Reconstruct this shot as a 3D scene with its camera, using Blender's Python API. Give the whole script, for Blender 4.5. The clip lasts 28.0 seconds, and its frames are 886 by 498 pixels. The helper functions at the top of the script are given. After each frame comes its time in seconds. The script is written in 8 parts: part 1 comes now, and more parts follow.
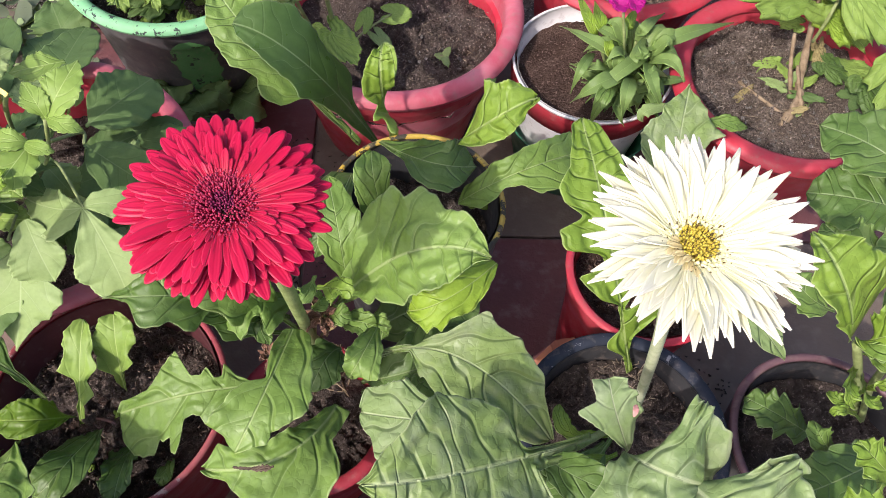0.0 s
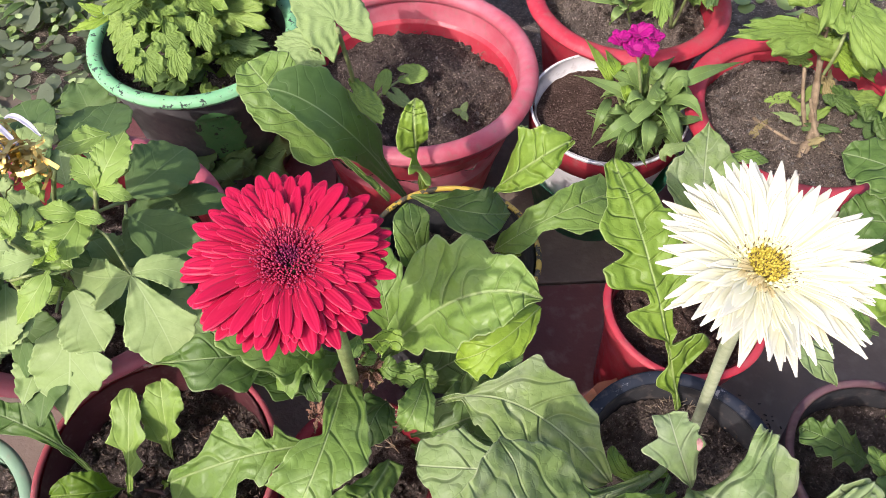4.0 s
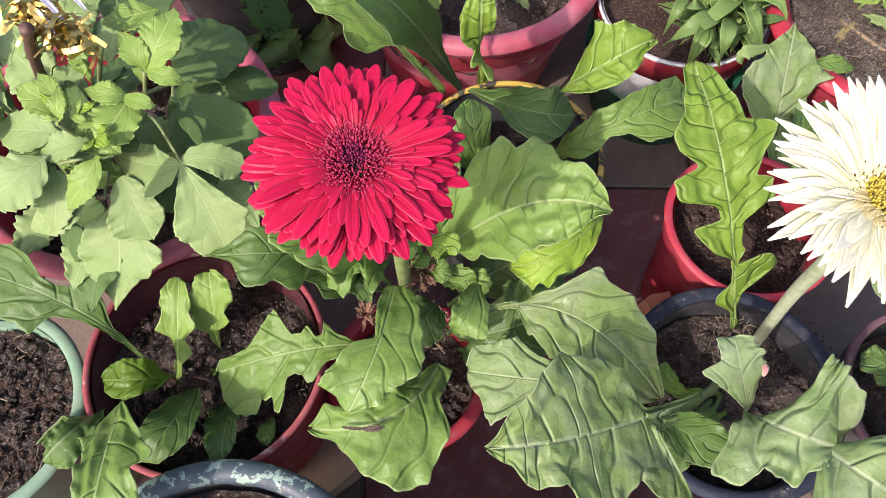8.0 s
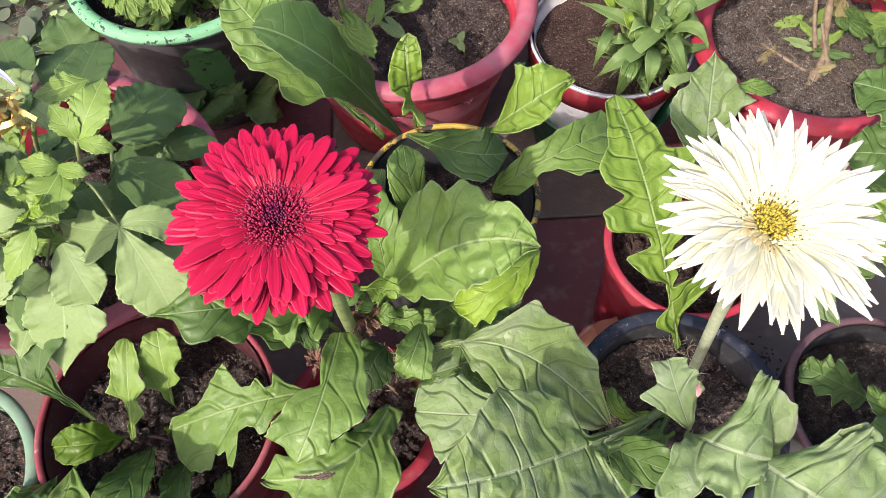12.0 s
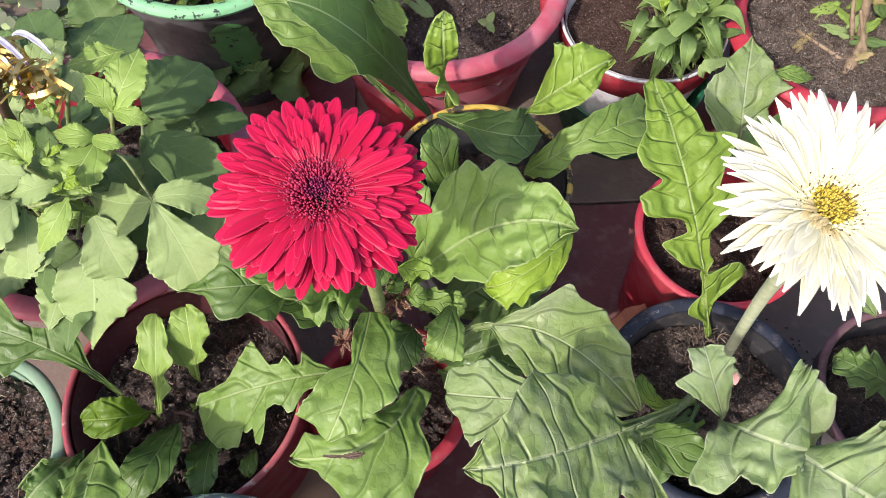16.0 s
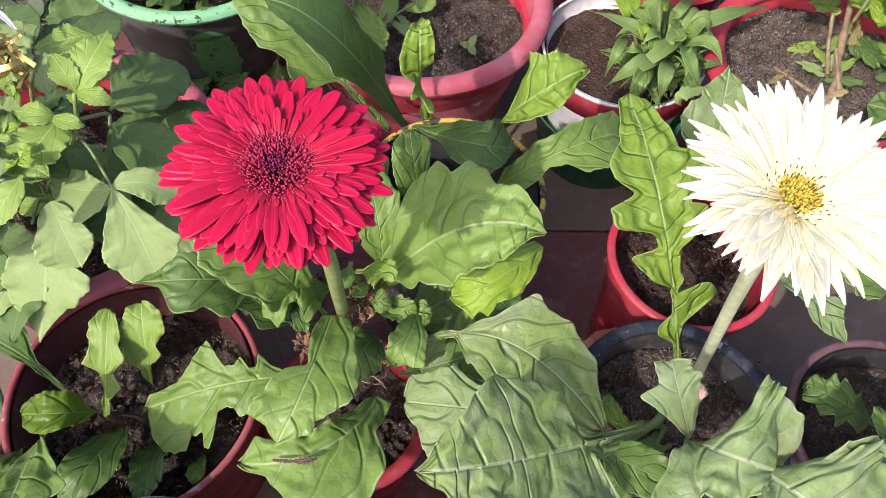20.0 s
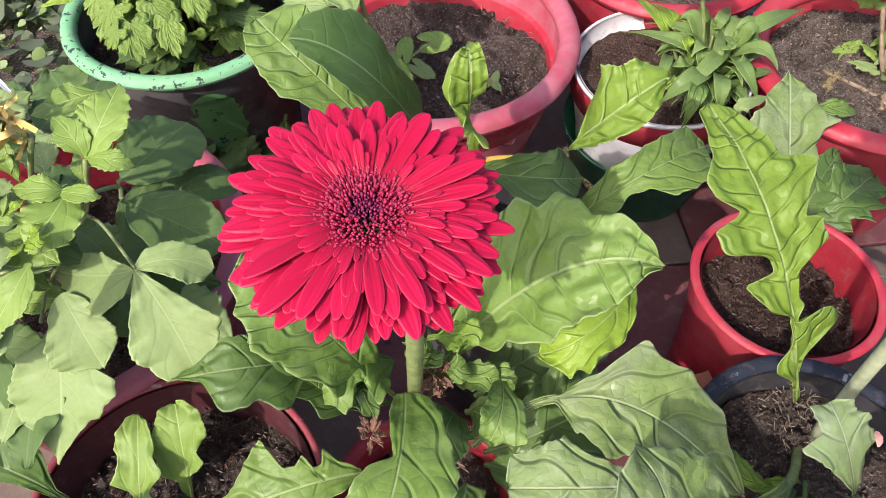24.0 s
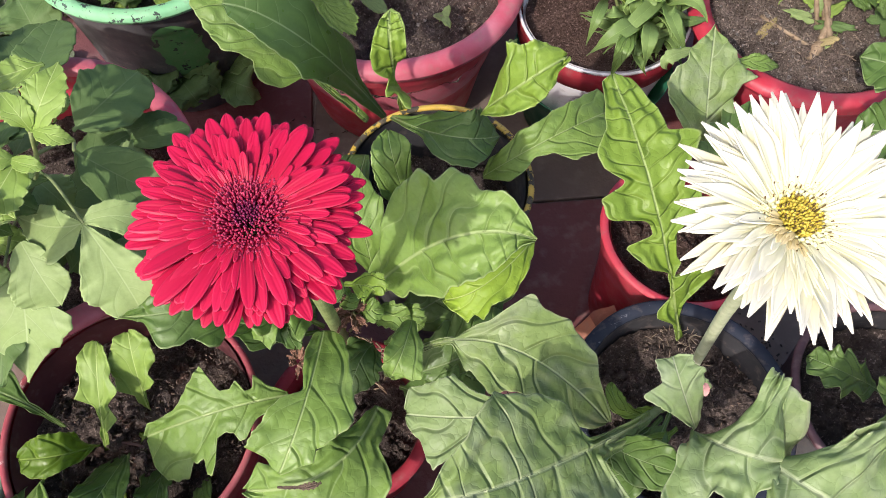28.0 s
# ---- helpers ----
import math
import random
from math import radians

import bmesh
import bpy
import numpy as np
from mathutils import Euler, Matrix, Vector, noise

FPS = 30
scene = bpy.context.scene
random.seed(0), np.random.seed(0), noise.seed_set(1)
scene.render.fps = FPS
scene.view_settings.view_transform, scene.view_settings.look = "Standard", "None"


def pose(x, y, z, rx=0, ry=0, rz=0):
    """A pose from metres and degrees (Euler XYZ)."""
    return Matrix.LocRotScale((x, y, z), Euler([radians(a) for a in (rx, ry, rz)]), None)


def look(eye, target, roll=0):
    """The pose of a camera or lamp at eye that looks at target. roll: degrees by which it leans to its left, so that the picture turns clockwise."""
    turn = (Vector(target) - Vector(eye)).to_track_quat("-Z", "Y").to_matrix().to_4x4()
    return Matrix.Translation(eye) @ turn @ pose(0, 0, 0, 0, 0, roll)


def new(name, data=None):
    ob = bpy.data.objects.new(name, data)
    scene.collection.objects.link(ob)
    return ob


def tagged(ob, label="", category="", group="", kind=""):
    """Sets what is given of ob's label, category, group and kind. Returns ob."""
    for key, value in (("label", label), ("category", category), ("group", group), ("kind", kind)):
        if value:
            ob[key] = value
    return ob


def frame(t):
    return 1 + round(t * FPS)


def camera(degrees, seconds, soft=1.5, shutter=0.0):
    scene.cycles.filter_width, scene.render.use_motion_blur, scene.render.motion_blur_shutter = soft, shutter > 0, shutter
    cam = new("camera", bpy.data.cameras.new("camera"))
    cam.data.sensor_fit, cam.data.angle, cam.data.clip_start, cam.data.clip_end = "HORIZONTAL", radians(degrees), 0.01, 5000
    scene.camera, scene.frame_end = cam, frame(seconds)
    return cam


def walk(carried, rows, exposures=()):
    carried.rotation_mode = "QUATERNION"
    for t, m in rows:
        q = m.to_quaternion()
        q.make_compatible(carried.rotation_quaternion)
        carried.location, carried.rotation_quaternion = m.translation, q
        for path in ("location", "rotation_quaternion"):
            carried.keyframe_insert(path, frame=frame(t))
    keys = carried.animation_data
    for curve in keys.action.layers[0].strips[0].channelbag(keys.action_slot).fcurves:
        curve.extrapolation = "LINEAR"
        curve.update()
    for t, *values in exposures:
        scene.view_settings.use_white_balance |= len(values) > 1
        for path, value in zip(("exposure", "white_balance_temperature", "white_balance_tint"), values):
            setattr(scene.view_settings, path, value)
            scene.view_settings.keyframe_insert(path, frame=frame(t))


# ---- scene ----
cam = camera(60.9, 28.0, soft=0.8)
METRES, EYE, TILT, LEAN, TURN = 0.9, 0.65, -60.0, -2.0, 0.0
ROWS = [
    (0.0, 0.0, 0.0, 0.0, -0.0, 0.0, -0.0),
    (0.5, -0.0136, 0.0127, 0.0041, -1.36, 4.61, 1.72),
    (1.0, -0.0207, 0.0028, 0.0111, -0.58, 6.5, 1.78),
    (1.5, -0.0479, 0.0015, -0.0072, 0.26, 4.38, -1.37),
    (2.0, -0.0508, -0.0003, -0.006, 0.87, 4.26, 0.69),
    (2.5, -0.0402, 0.0046, 0.0085, 0.3, 3.87, 4.25),
    (4.5, -0.032, -0.0042, -0.0138, 0.14, 4.75, 2.88),
    (5.0, -0.0362, 0.0005, -0.0175, 0.66, 3.19, 2.42),
    (5.5, -0.0347, 0.0041, -0.0056, 1.45, 1.39, 3.74),
    (6.0, -0.0403, 0.0082, -0.0144, 1.91, -0.15, 2.35),
    (6.5, -0.0472, 0.0143, -0.0191, 2.1, -1.73, -0.02),
    (7.0, -0.0476, 0.0098, -0.0105, 3.79, -5.0, 0.44),
    (7.5, -0.0516, 0.0146, 0.0133, 2.58, -2.94, 2.28),
    (8.0, -0.0543, 0.0201, 0.003, 2.06, -3.81, 0.58),
    (8.5, -0.0541, 0.0192, 0.0288, 2.14, -2.04, 2.31),
    (9.0, -0.0559, 0.0333, 0.0212, 1.68, -3.35, 2.16),
    (9.5, -0.0521, 0.0279, 0.0195, 2.25, -3.48, 2.53),
    (10.0, -0.0537, 0.0341, 0.0103, 1.28, -2.98, 1.97),
    (10.5, -0.0591, 0.0196, 0.0082, 1.61, -2.64, 2.17),
    (11.0, -0.043, 0.0191, 0.0002, -0.12, -2.73, 3.03),
    (11.5, -0.0258, 0.0069, 0.0092, 0.17, -1.1, 4.38),
    (13.5, -0.0306, 0.0159, 0.0057, 0.88, -3.11, 3.22),
    (14.0, -0.0436, 0.0115, 0.0107, 1.48, -2.55, 2.17),
    (14.5, -0.0486, 0.0182, 0.0143, 0.92, -2.45, 3.44),
    (15.0, -0.0462, 0.0154, 0.0096, 0.98, -2.32, 2.98),
    (15.5, -0.0471, 0.0102, 0.0086, 1.32, -2.3, 3.02),
    (16.0, -0.0438, 0.0144, 0.0059, 0.96, -2.35, 3.17),
    (16.5, -0.0426, 0.0134, 0.0047, 0.06, -2.16, 3.6),
    (17.0, -0.0465, 0.0076, 0.0008, 0.68, -2.67, 3.18),
    (17.5, -0.0326, 0.0065, -0.0021, -0.9, -1.58, 4.54),
    (18.0, -0.015, -0.0043, 0.0002, -1.38, -0.14, 6.79),
    (18.5, -0.0267, 0.0041, -0.0148, -0.53, -0.66, 3.73),
    (19.0, -0.0238, 0.0356, -0.0293, 0.62, 0.73, 1.67),
    (19.5, -0.0248, 0.0196, -0.0348, 0.29, 0.76, 1.83),
    (20.0, -0.0337, 0.0254, -0.0243, -0.29, 1.29, 0.62),
    (20.5, -0.0614, 0.0353, -0.0169, 2.46, 1.86, 0.67),
    (22.5, -0.1006, 0.106, -0.013, 0.4, 2.09, 3.63),
    (23.0, -0.1167, 0.1236, -0.0331, 0.19, 4.78, 4.38),
    (23.5, -0.1211, 0.146, -0.0554, 0.01, 6.64, 5.29),
    (24.0, -0.0903, 0.1012, -0.0219, -1.18, 5.86, 6.81),
    (24.5, -0.0298, 0.0413, -0.0181, -0.89, 3.01, 6.19),
    (25.0, 0.0061, 0.0108, -0.0171, -0.23, 2.65, 6.5),
    (25.5, 0.0216, 0.0046, -0.0184, -0.34, 2.49, 7.02),
    (26.0, 0.0099, 0.013, -0.0078, 0.07, 3.68, 6.23),
    (26.5, -0.0023, 0.0305, 0.0042, 0.11, 3.37, 5.5),
    (27.0, -0.0213, 0.0493, 0.007, -0.02, 1.4, 4.11),
    (27.5, -0.029, 0.054, 0.0066, -0.78, -1.3, 4.43),
    (28.0, -0.0273, 0.0416, 0.019, -0.76, -3.34, 5.22),
]
EXPOSURES = [(t, stops - 0.09, 6300, 20.7 if 1 < t < 24.7 else 19.5) for t, stops in ((0.0, 0.78), (2.0, 0.80), (5.0, 0.82), (7.0, 0.83), (14.0, 0.85), (17.0, 0.86), (18.0, 0.89), (20.0, 0.80), (23.0, 0.88), (24.5, 0.84), (25.0, 0.84), (25.5, 0.55), (26.3, 0.51), (27.0, 0.62), (28.0, 0.79))]
walk(cam, [(t, pose(0, 0, EYE, TILT, LEAN, TURN) @ pose(METRES * x, METRES * y, METRES * z, 90 + pitch, roll, yaw)) for t, x, y, z, yaw, pitch, roll in ROWS], EXPOSURES)

# light: sun from the front left at half height, open blue sky
world = bpy.data.worlds.new("sky")
scene.world = world
world.use_nodes = True
SUN_WAY = Vector((0.066, 0.075, -0.095)).normalized()
sky = world.node_tree.nodes.new("ShaderNodeTexSky")
sky.sky_type, sky.sun_disc = "NISHITA", False
sky.dust_density = 4.0
sky.sun_elevation = math.asin(-SUN_WAY.z)
sky.sun_rotation = math.atan2(-SUN_WAY.x, -SUN_WAY.y)
world.node_tree.links.new(sky.outputs[0], world.node_tree.nodes["Background"].inputs[0])
world.node_tree.nodes["Background"].inputs[1].default_value = 0.15
sun = new("sun", bpy.data.lights.new("sun", "SUN"))
sun.data.energy, sun.data.angle, sun.data.color = 2.5, radians(0.6), (1.0, 0.94, 0.84)
sun.matrix_world = look((-2, -2, 3), Vector((-2, -2, 3)) + SUN_WAY)


# ---- materials ----
def material(name, rough=0.5, spec=0.5):
    m = bpy.data.materials.new(name)
    m.use_nodes = True
    t = m.node_tree
    b = t.nodes["Principled BSDF"]
    b.inputs["Roughness"].default_value = rough
    b.inputs["Specular IOR Level"].default_value = spec
    return m, t, b


def node(t, kind, **kw):
    n = t.nodes.new(kind)
    for k, v in kw.items():
        n.inputs[k.replace("_", " ")].default_value = v
    return n


def math_node(t, op, a, b=None):
    n = t.nodes.new("ShaderNodeMath")
    n.operation = op
    for i, v in enumerate((a, b)):
        if v is None:
            continue
        if isinstance(v, (int, float)):
            n.inputs[i].default_value = v
        else:
            t.links.new(v, n.inputs[i])
    return n.outputs[0]


def mixed(t, fac, a, b, how="MIX"):
    n = t.nodes.new("ShaderNodeMix")
    n.data_type, n.blend_type = "RGBA", how
    for i, v in ((0, fac), (6, a), (7, b)):
        if isinstance(v, (int, float)):
            n.inputs[i].default_value = v
        elif isinstance(v, tuple):
            n.inputs[i].default_value = (*v, 1)
        else:
            t.links.new(v, n.inputs[i])
    return n.outputs[2]


def noise_fac(t, scale, detail=4.0, lo=0.35, hi=0.65, coord=None, rough=0.55):
    n = node(t, "ShaderNodeTexNoise", Scale=scale, Detail=detail, Roughness=rough)
    if coord is None:
        coord = t.nodes.new("ShaderNodeTexCoord").outputs["Object"]
    t.links.new(coord, n.inputs["Vector"])
    r = node(t, "ShaderNodeMapRange", From_Min=lo, From_Max=hi)
    r.clamp = True
    t.links.new(n.outputs["Fac"], r.inputs["Value"])
    return r.outputs[0]


def bump(t, b, height, strength, distance):
    n = node(t, "ShaderNodeBump", Strength=strength, Distance=distance)
    t.links.new(height, n.inputs["Height"])
    t.links.new(n.outputs[0], b.inputs["Normal"])


def leaf_material(name, dark, light, vein, rough=0.4, veins=6.5, slant=1.9, glow=0.22, spec=0.35, blotch=0.5, vein_width=0.03, dust=0.0, relief=0.7):
    """Green blade: two tones, paler midrib and side veins laid along the blade, a little light coming through."""
    m, t, b = material(name, rough, spec)
    uv = t.nodes.new("ShaderNodeUVMap").outputs[0]
    sep = t.nodes.new("ShaderNodeSeparateXYZ")
    t.links.new(uv, sep.inputs[0])
    across = math_node(t, "ABSOLUTE", math_node(t, "SUBTRACT", math_node(t, "MULTIPLY", sep.outputs[0], 2.0), 1.0))
    wob = node(t, "ShaderNodeTexNoise", Scale=22.0, Detail=2.0)
    obj = t.nodes.new("ShaderNodeTexCoord").outputs["Object"]
    t.links.new(obj, wob.inputs["Vector"])
    ladder = t.nodes.new("ShaderNodeUVMap")
    ladder.uv_map = "veins"
    rail = t.nodes.new("ShaderNodeSeparateXYZ")
    t.links.new(ladder.outputs[0], rail.inputs[0])
    out = math_node(t, "ABSOLUTE", rail.outputs[0])
    phase = math_node(t, "SUBTRACT", rail.outputs[1], math_node(t, "MULTIPLY", math_node(t, "POWER", out, 1.35), slant))
    phase = math_node(t, "ADD", phase, math_node(t, "MULTIPLY", math_node(t, "SUBTRACT", wob.outputs["Fac"], 0.5), 0.35))
    phase = math_node(t, "ADD", phase, math_node(t, "MULTIPLY", math_node(t, "GREATER_THAN", rail.outputs[0], 0.0), 0.35))
    phase = math_node(t, "ADD", phase, 0.5)
    tri = math_node(t, "ABSOLUTE", math_node(t, "SUBTRACT", math_node(t, "FRACT", phase), 0.5))
    side = node(t, "ShaderNodeMapRange", From_Min=0.0, From_Max=vein_width, To_Min=1.0, To_Max=0.0)
    t.links.new(tri, side.inputs["Value"])
    mid = node(t, "ShaderNodeMapRange", From_Min=0.008, From_Max=0.028, To_Min=1.0, To_Max=0.0)
    t.links.new(out, mid.inputs["Value"])
    fade = math_node(t, "MULTIPLY", side.outputs[0], math_node(t, "SUBTRACT", 1.0, math_node(t, "MULTIPLY", across, 0.6)))
    lines = math_node(t, "MAXIMUM", math_node(t, "MULTIPLY", fade, 0.75 if veins else 0.0), mid.outputs[0])
    info = t.nodes.new("ShaderNodeObjectInfo").outputs["Random"]
    tone = math_node(t, "ADD", math_node(t, "MULTIPLY", noise_fac(t, 28.0, 5.0, 0.3, 0.7, obj), blotch), math_node(t, "ADD", math_node(t, "MULTIPLY", info, 0.3), 0.2))
    col = mixed(t, tone, dark, light)
    speck = noise_fac(t, 420.0, 3.0, 0.35, 0.75, obj)
    col = mixed(t, math_node(t, "MULTIPLY", speck, 0.22), col, tuple(c * 0.55 for c in dark))
    # shade in the folds along the side veins, mixed into the colour
    crease_shade = node(t, "ShaderNodeMapRange", From_Min=vein_width, From_Max=vein_width * 3.2, To_Min=0.07 if veins else 0.0, To_Max=0.0)
    t.links.new(tri, crease_shade.inputs["Value"])
    col = mixed(t, crease_shade.outputs[0], col, tuple(c * 0.5 for c in dark))
    col = mixed(t, math_node(t, "MULTIPLY", lines, 0.7), col, vein)
    margin = node(t, "ShaderNodeMapRange", From_Min=0.955, From_Max=0.985, To_Max=0.55)
    t.links.new(across, margin.inputs["Value"])
    col = mixed(t, margin.outputs[0], col, vein)
    if dust:
        col = mixed(t, math_node(t, "MULTIPLY", noise_fac(t, 60.0, 6.0, 0.45, 0.7, obj), dust), col, (0.42, 0.43, 0.38))
    t.links.new(col, b.inputs["Base Color"])
    rr = node(t, "ShaderNodeMapRange", To_Min=rough - 0.1, To_Max=rough + 0.14)
    t.links.new(noise_fac(t, 90.0, 3.0, 0.3, 0.7, obj), rr.inputs["Value"])
    t.links.new(rr.outputs[0], b.inputs["Roughness"])
    cells = node(t, "ShaderNodeTexVoronoi", Scale=150.0)
    cells.feature = "DISTANCE_TO_EDGE"
    bent = node(t, "ShaderNodeTexNoise", Scale=120.0, Detail=2.0)
    t.links.new(obj, bent.inputs["Vector"])
    t.links.new(mixed(t, 0.006, obj, bent.outputs["Color"]), cells.inputs["Vector"])
    net = node(t, "ShaderNodeMapRange", From_Min=0.0, From_Max=0.22)
    t.links.new(cells.outputs["Distance"], net.inputs["Value"])
    groove = node(t, "ShaderNodeMapRange", From_Min=0.0, From_Max=0.15)
    groove.interpolation_type = "SMOOTHSTEP"
    t.links.new(tri, groove.inputs["Value"])
    pillow = groove.outputs[0]
    blister = node(t, "ShaderNodeTexVoronoi", Scale=130.0)
    blister.feature = "SMOOTH_F1"
    t.links.new(mixed(t, 0.01, obj, bent.outputs["Color"]), blister.inputs["Vector"])
    dome = math_node(t, "SUBTRACT", 1.0, math_node(t, "POWER", blister.outputs["Distance"], 2.0))
    rung = math_node(t, "MULTIPLY", math_node(t, "MULTIPLY", dome, pillow), noise_fac(t, 40.0, 2.0, 0.3, 0.6, obj))
    high = math_node(t, "ADD", math_node(t, "MULTIPLY", math_node(t, "POWER", net.outputs[0], 0.6), 0.035), math_node(t, "ADD", math_node(t, "MULTIPLY", rung, 0.36 if veins else 0.0), math_node(t, "MULTIPLY", pillow, 0.045 if veins else 0.0)))
    high = math_node(t, "SUBTRACT", high, math_node(t, "MULTIPLY", mid.outputs[0], 0.1))
    bump(t, b, high, 0.78 * relief + 0.1, 0.0088 * relief)
    through_leaf = t.nodes.new("ShaderNodeBsdfTranslucent")
    t.links.new(mixed(t, 0.6, col, (0.32, 0.5, 0.04)), through_leaf.inputs["Color"])
    mixer = t.nodes.new("ShaderNodeMixShader")
    mixer.inputs[0].default_value = glow
    t.links.new(b.outputs[0], mixer.inputs[1])
    t.links.new(through_leaf.outputs[0], mixer.inputs[2])
    t.links.new(mixer.outputs[0], t.nodes["Material Output"].inputs[0])
    return m


# on low inner leaves this darker green also carries their shade
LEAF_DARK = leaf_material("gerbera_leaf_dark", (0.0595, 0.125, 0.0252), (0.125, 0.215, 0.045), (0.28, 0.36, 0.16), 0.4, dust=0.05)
LEAF_MID = leaf_material("gerbera_leaf_mid", (0.12, 0.215, 0.0378), (0.206, 0.33, 0.0675), (0.38, 0.48, 0.2), 0.43, dust=0.06, relief=0.75)
LEAF_BRIGHT = leaf_material("gerbera_leaf_bright", (0.144, 0.25, 0.027), (0.216, 0.335, 0.045), (0.38, 0.48, 0.18), 0.44, relief=0.8)
LEAF_SMOOTH = leaf_material("smooth_dark_leaf", (0.036, 0.085, 0.02), (0.078, 0.145, 0.034), (0.22, 0.3, 0.13), 0.36, vein_width=0.025, relief=0.25)
LEAF_DUSTY = leaf_material("dusty_green_leaf", (0.134, 0.22, 0.054), (0.24, 0.335, 0.104), (0.4, 0.48, 0.24), 0.4, dust=0.26, relief=0.85)
LEAF_YOUNG = leaf_material("young_leaf", (0.192, 0.33, 0.027), (0.288, 0.43, 0.045), (0.45, 0.56, 0.2), 0.42)
LEAF_GREY = leaf_material("dusty_leaf", (0.144, 0.235, 0.072), (0.245, 0.34, 0.131), (0.42, 0.49, 0.28), 0.46, dust=0.2, relief=0.85)
LEAF_BLOOM = leaf_material("pale_bloomed_leaf", (0.154, 0.24, 0.081), (0.24, 0.335, 0.135), (0.34, 0.37, 0.24), 0.55, dust=0.22, vein_width=0.03, relief=0.45)
LEAF_DAHLIA = leaf_material("dahlia_leaf", (0.215, 0.32, 0.095), (0.335, 0.445, 0.18), (0.38, 0.49, 0.22), 0.55, veins=6.0, spec=0.3, vein_width=0.035, relief=0.22)
LEAF_DAHLIA_YOUNG = leaf_material("dahlia_leaf_young", (0.165, 0.28, 0.045), (0.28, 0.41, 0.09), (0.45, 0.56, 0.21), 0.48, veins=7.0, relief=0.35)
# darker copy of the dahlia green: shade of inner and lower leaves as colour
LEAF_DAHLIA_SHADED = leaf_material("dahlia_leaf_shaded", (0.0816, 0.15, 0.045), (0.125, 0.205, 0.063), (0.18, 0.26, 0.1), 0.6, veins=6.0, spec=0.25, relief=0.22)
LEAF_MUM = leaf_material("chrysanthemum_leaf", (0.145, 0.25, 0.045), (0.27, 0.39, 0.08), (0.27, 0.37, 0.14), 0.5, veins=4.0, spec=0.3, relief=0.4, vein_width=0.03)
LEAF_PINK = leaf_material("dianthus_leaf", (0.13, 0.225, 0.055), (0.23, 0.335, 0.1), (0.3, 0.48, 0.12), 0.42, veins=0.0, glow=0.25, relief=0.4)
# saturated olive puts the look of sun shining through the blade into its colour
LEAF_BACKLIT = leaf_material("olive_backlit_leaf", (0.072, 0.145, 0.0072), (0.13, 0.22, 0.0144), (0.25, 0.34, 0.08), 0.4, relief=0.7, glow=0.3)
LEAF_WEED = leaf_material("dull_weed_leaf", (0.05, 0.075, 0.045), (0.11, 0.14, 0.085), (0.14, 0.17, 0.1), 0.6, veins=4.0, relief=0.2)
CHAR = leaf_material("torn_brown_edge", (0.05, 0.035, 0.025), (0.16, 0.11, 0.08), (0.2, 0.16, 0.1), 0.8, glow=0.05)
BLOOM_DRY = leaf_material("dried_bloom", (0.12, 0.055, 0.035), (0.3, 0.16, 0.1), (0.42, 0.28, 0.2), 0.75, glow=0.1)
LEAF_DRY = leaf_material("dry_leaf", (0.3, 0.24, 0.1), (0.45, 0.38, 0.18), (0.4, 0.3, 0.15), 0.7, glow=0.15)


def skin_material(name, dark, light, rough=0.5, scale=60.0, rel=0.3, dist=0.001):
    m, t, b = material(name, rough, 0.4)
    t.links.new(mixed(t, noise_fac(t, scale, 5.0, 0.3, 0.7), dark, light), b.inputs["Base Color"])
    bump(t, b, noise_fac(t, scale * 6, 4.0, 0.2, 0.8), rel, dist)
    return m


STEM = skin_material("green_stem", (0.16, 0.2, 0.06), (0.28, 0.34, 0.14), 0.55, 160.0)
STEM_PALE = skin_material("pale_stem", (0.34, 0.39, 0.22), (0.5, 0.54, 0.36), 0.6, 160.0)
STEM_BROWN = skin_material("woody_stem", (0.16, 0.11, 0.06), (0.36, 0.28, 0.18), 0.8, 120.0, 0.7)
STEM_PURPLE = skin_material("purple_stem", (0.06, 0.025, 0.025), (0.13, 0.07, 0.05), 0.5, 80.0)


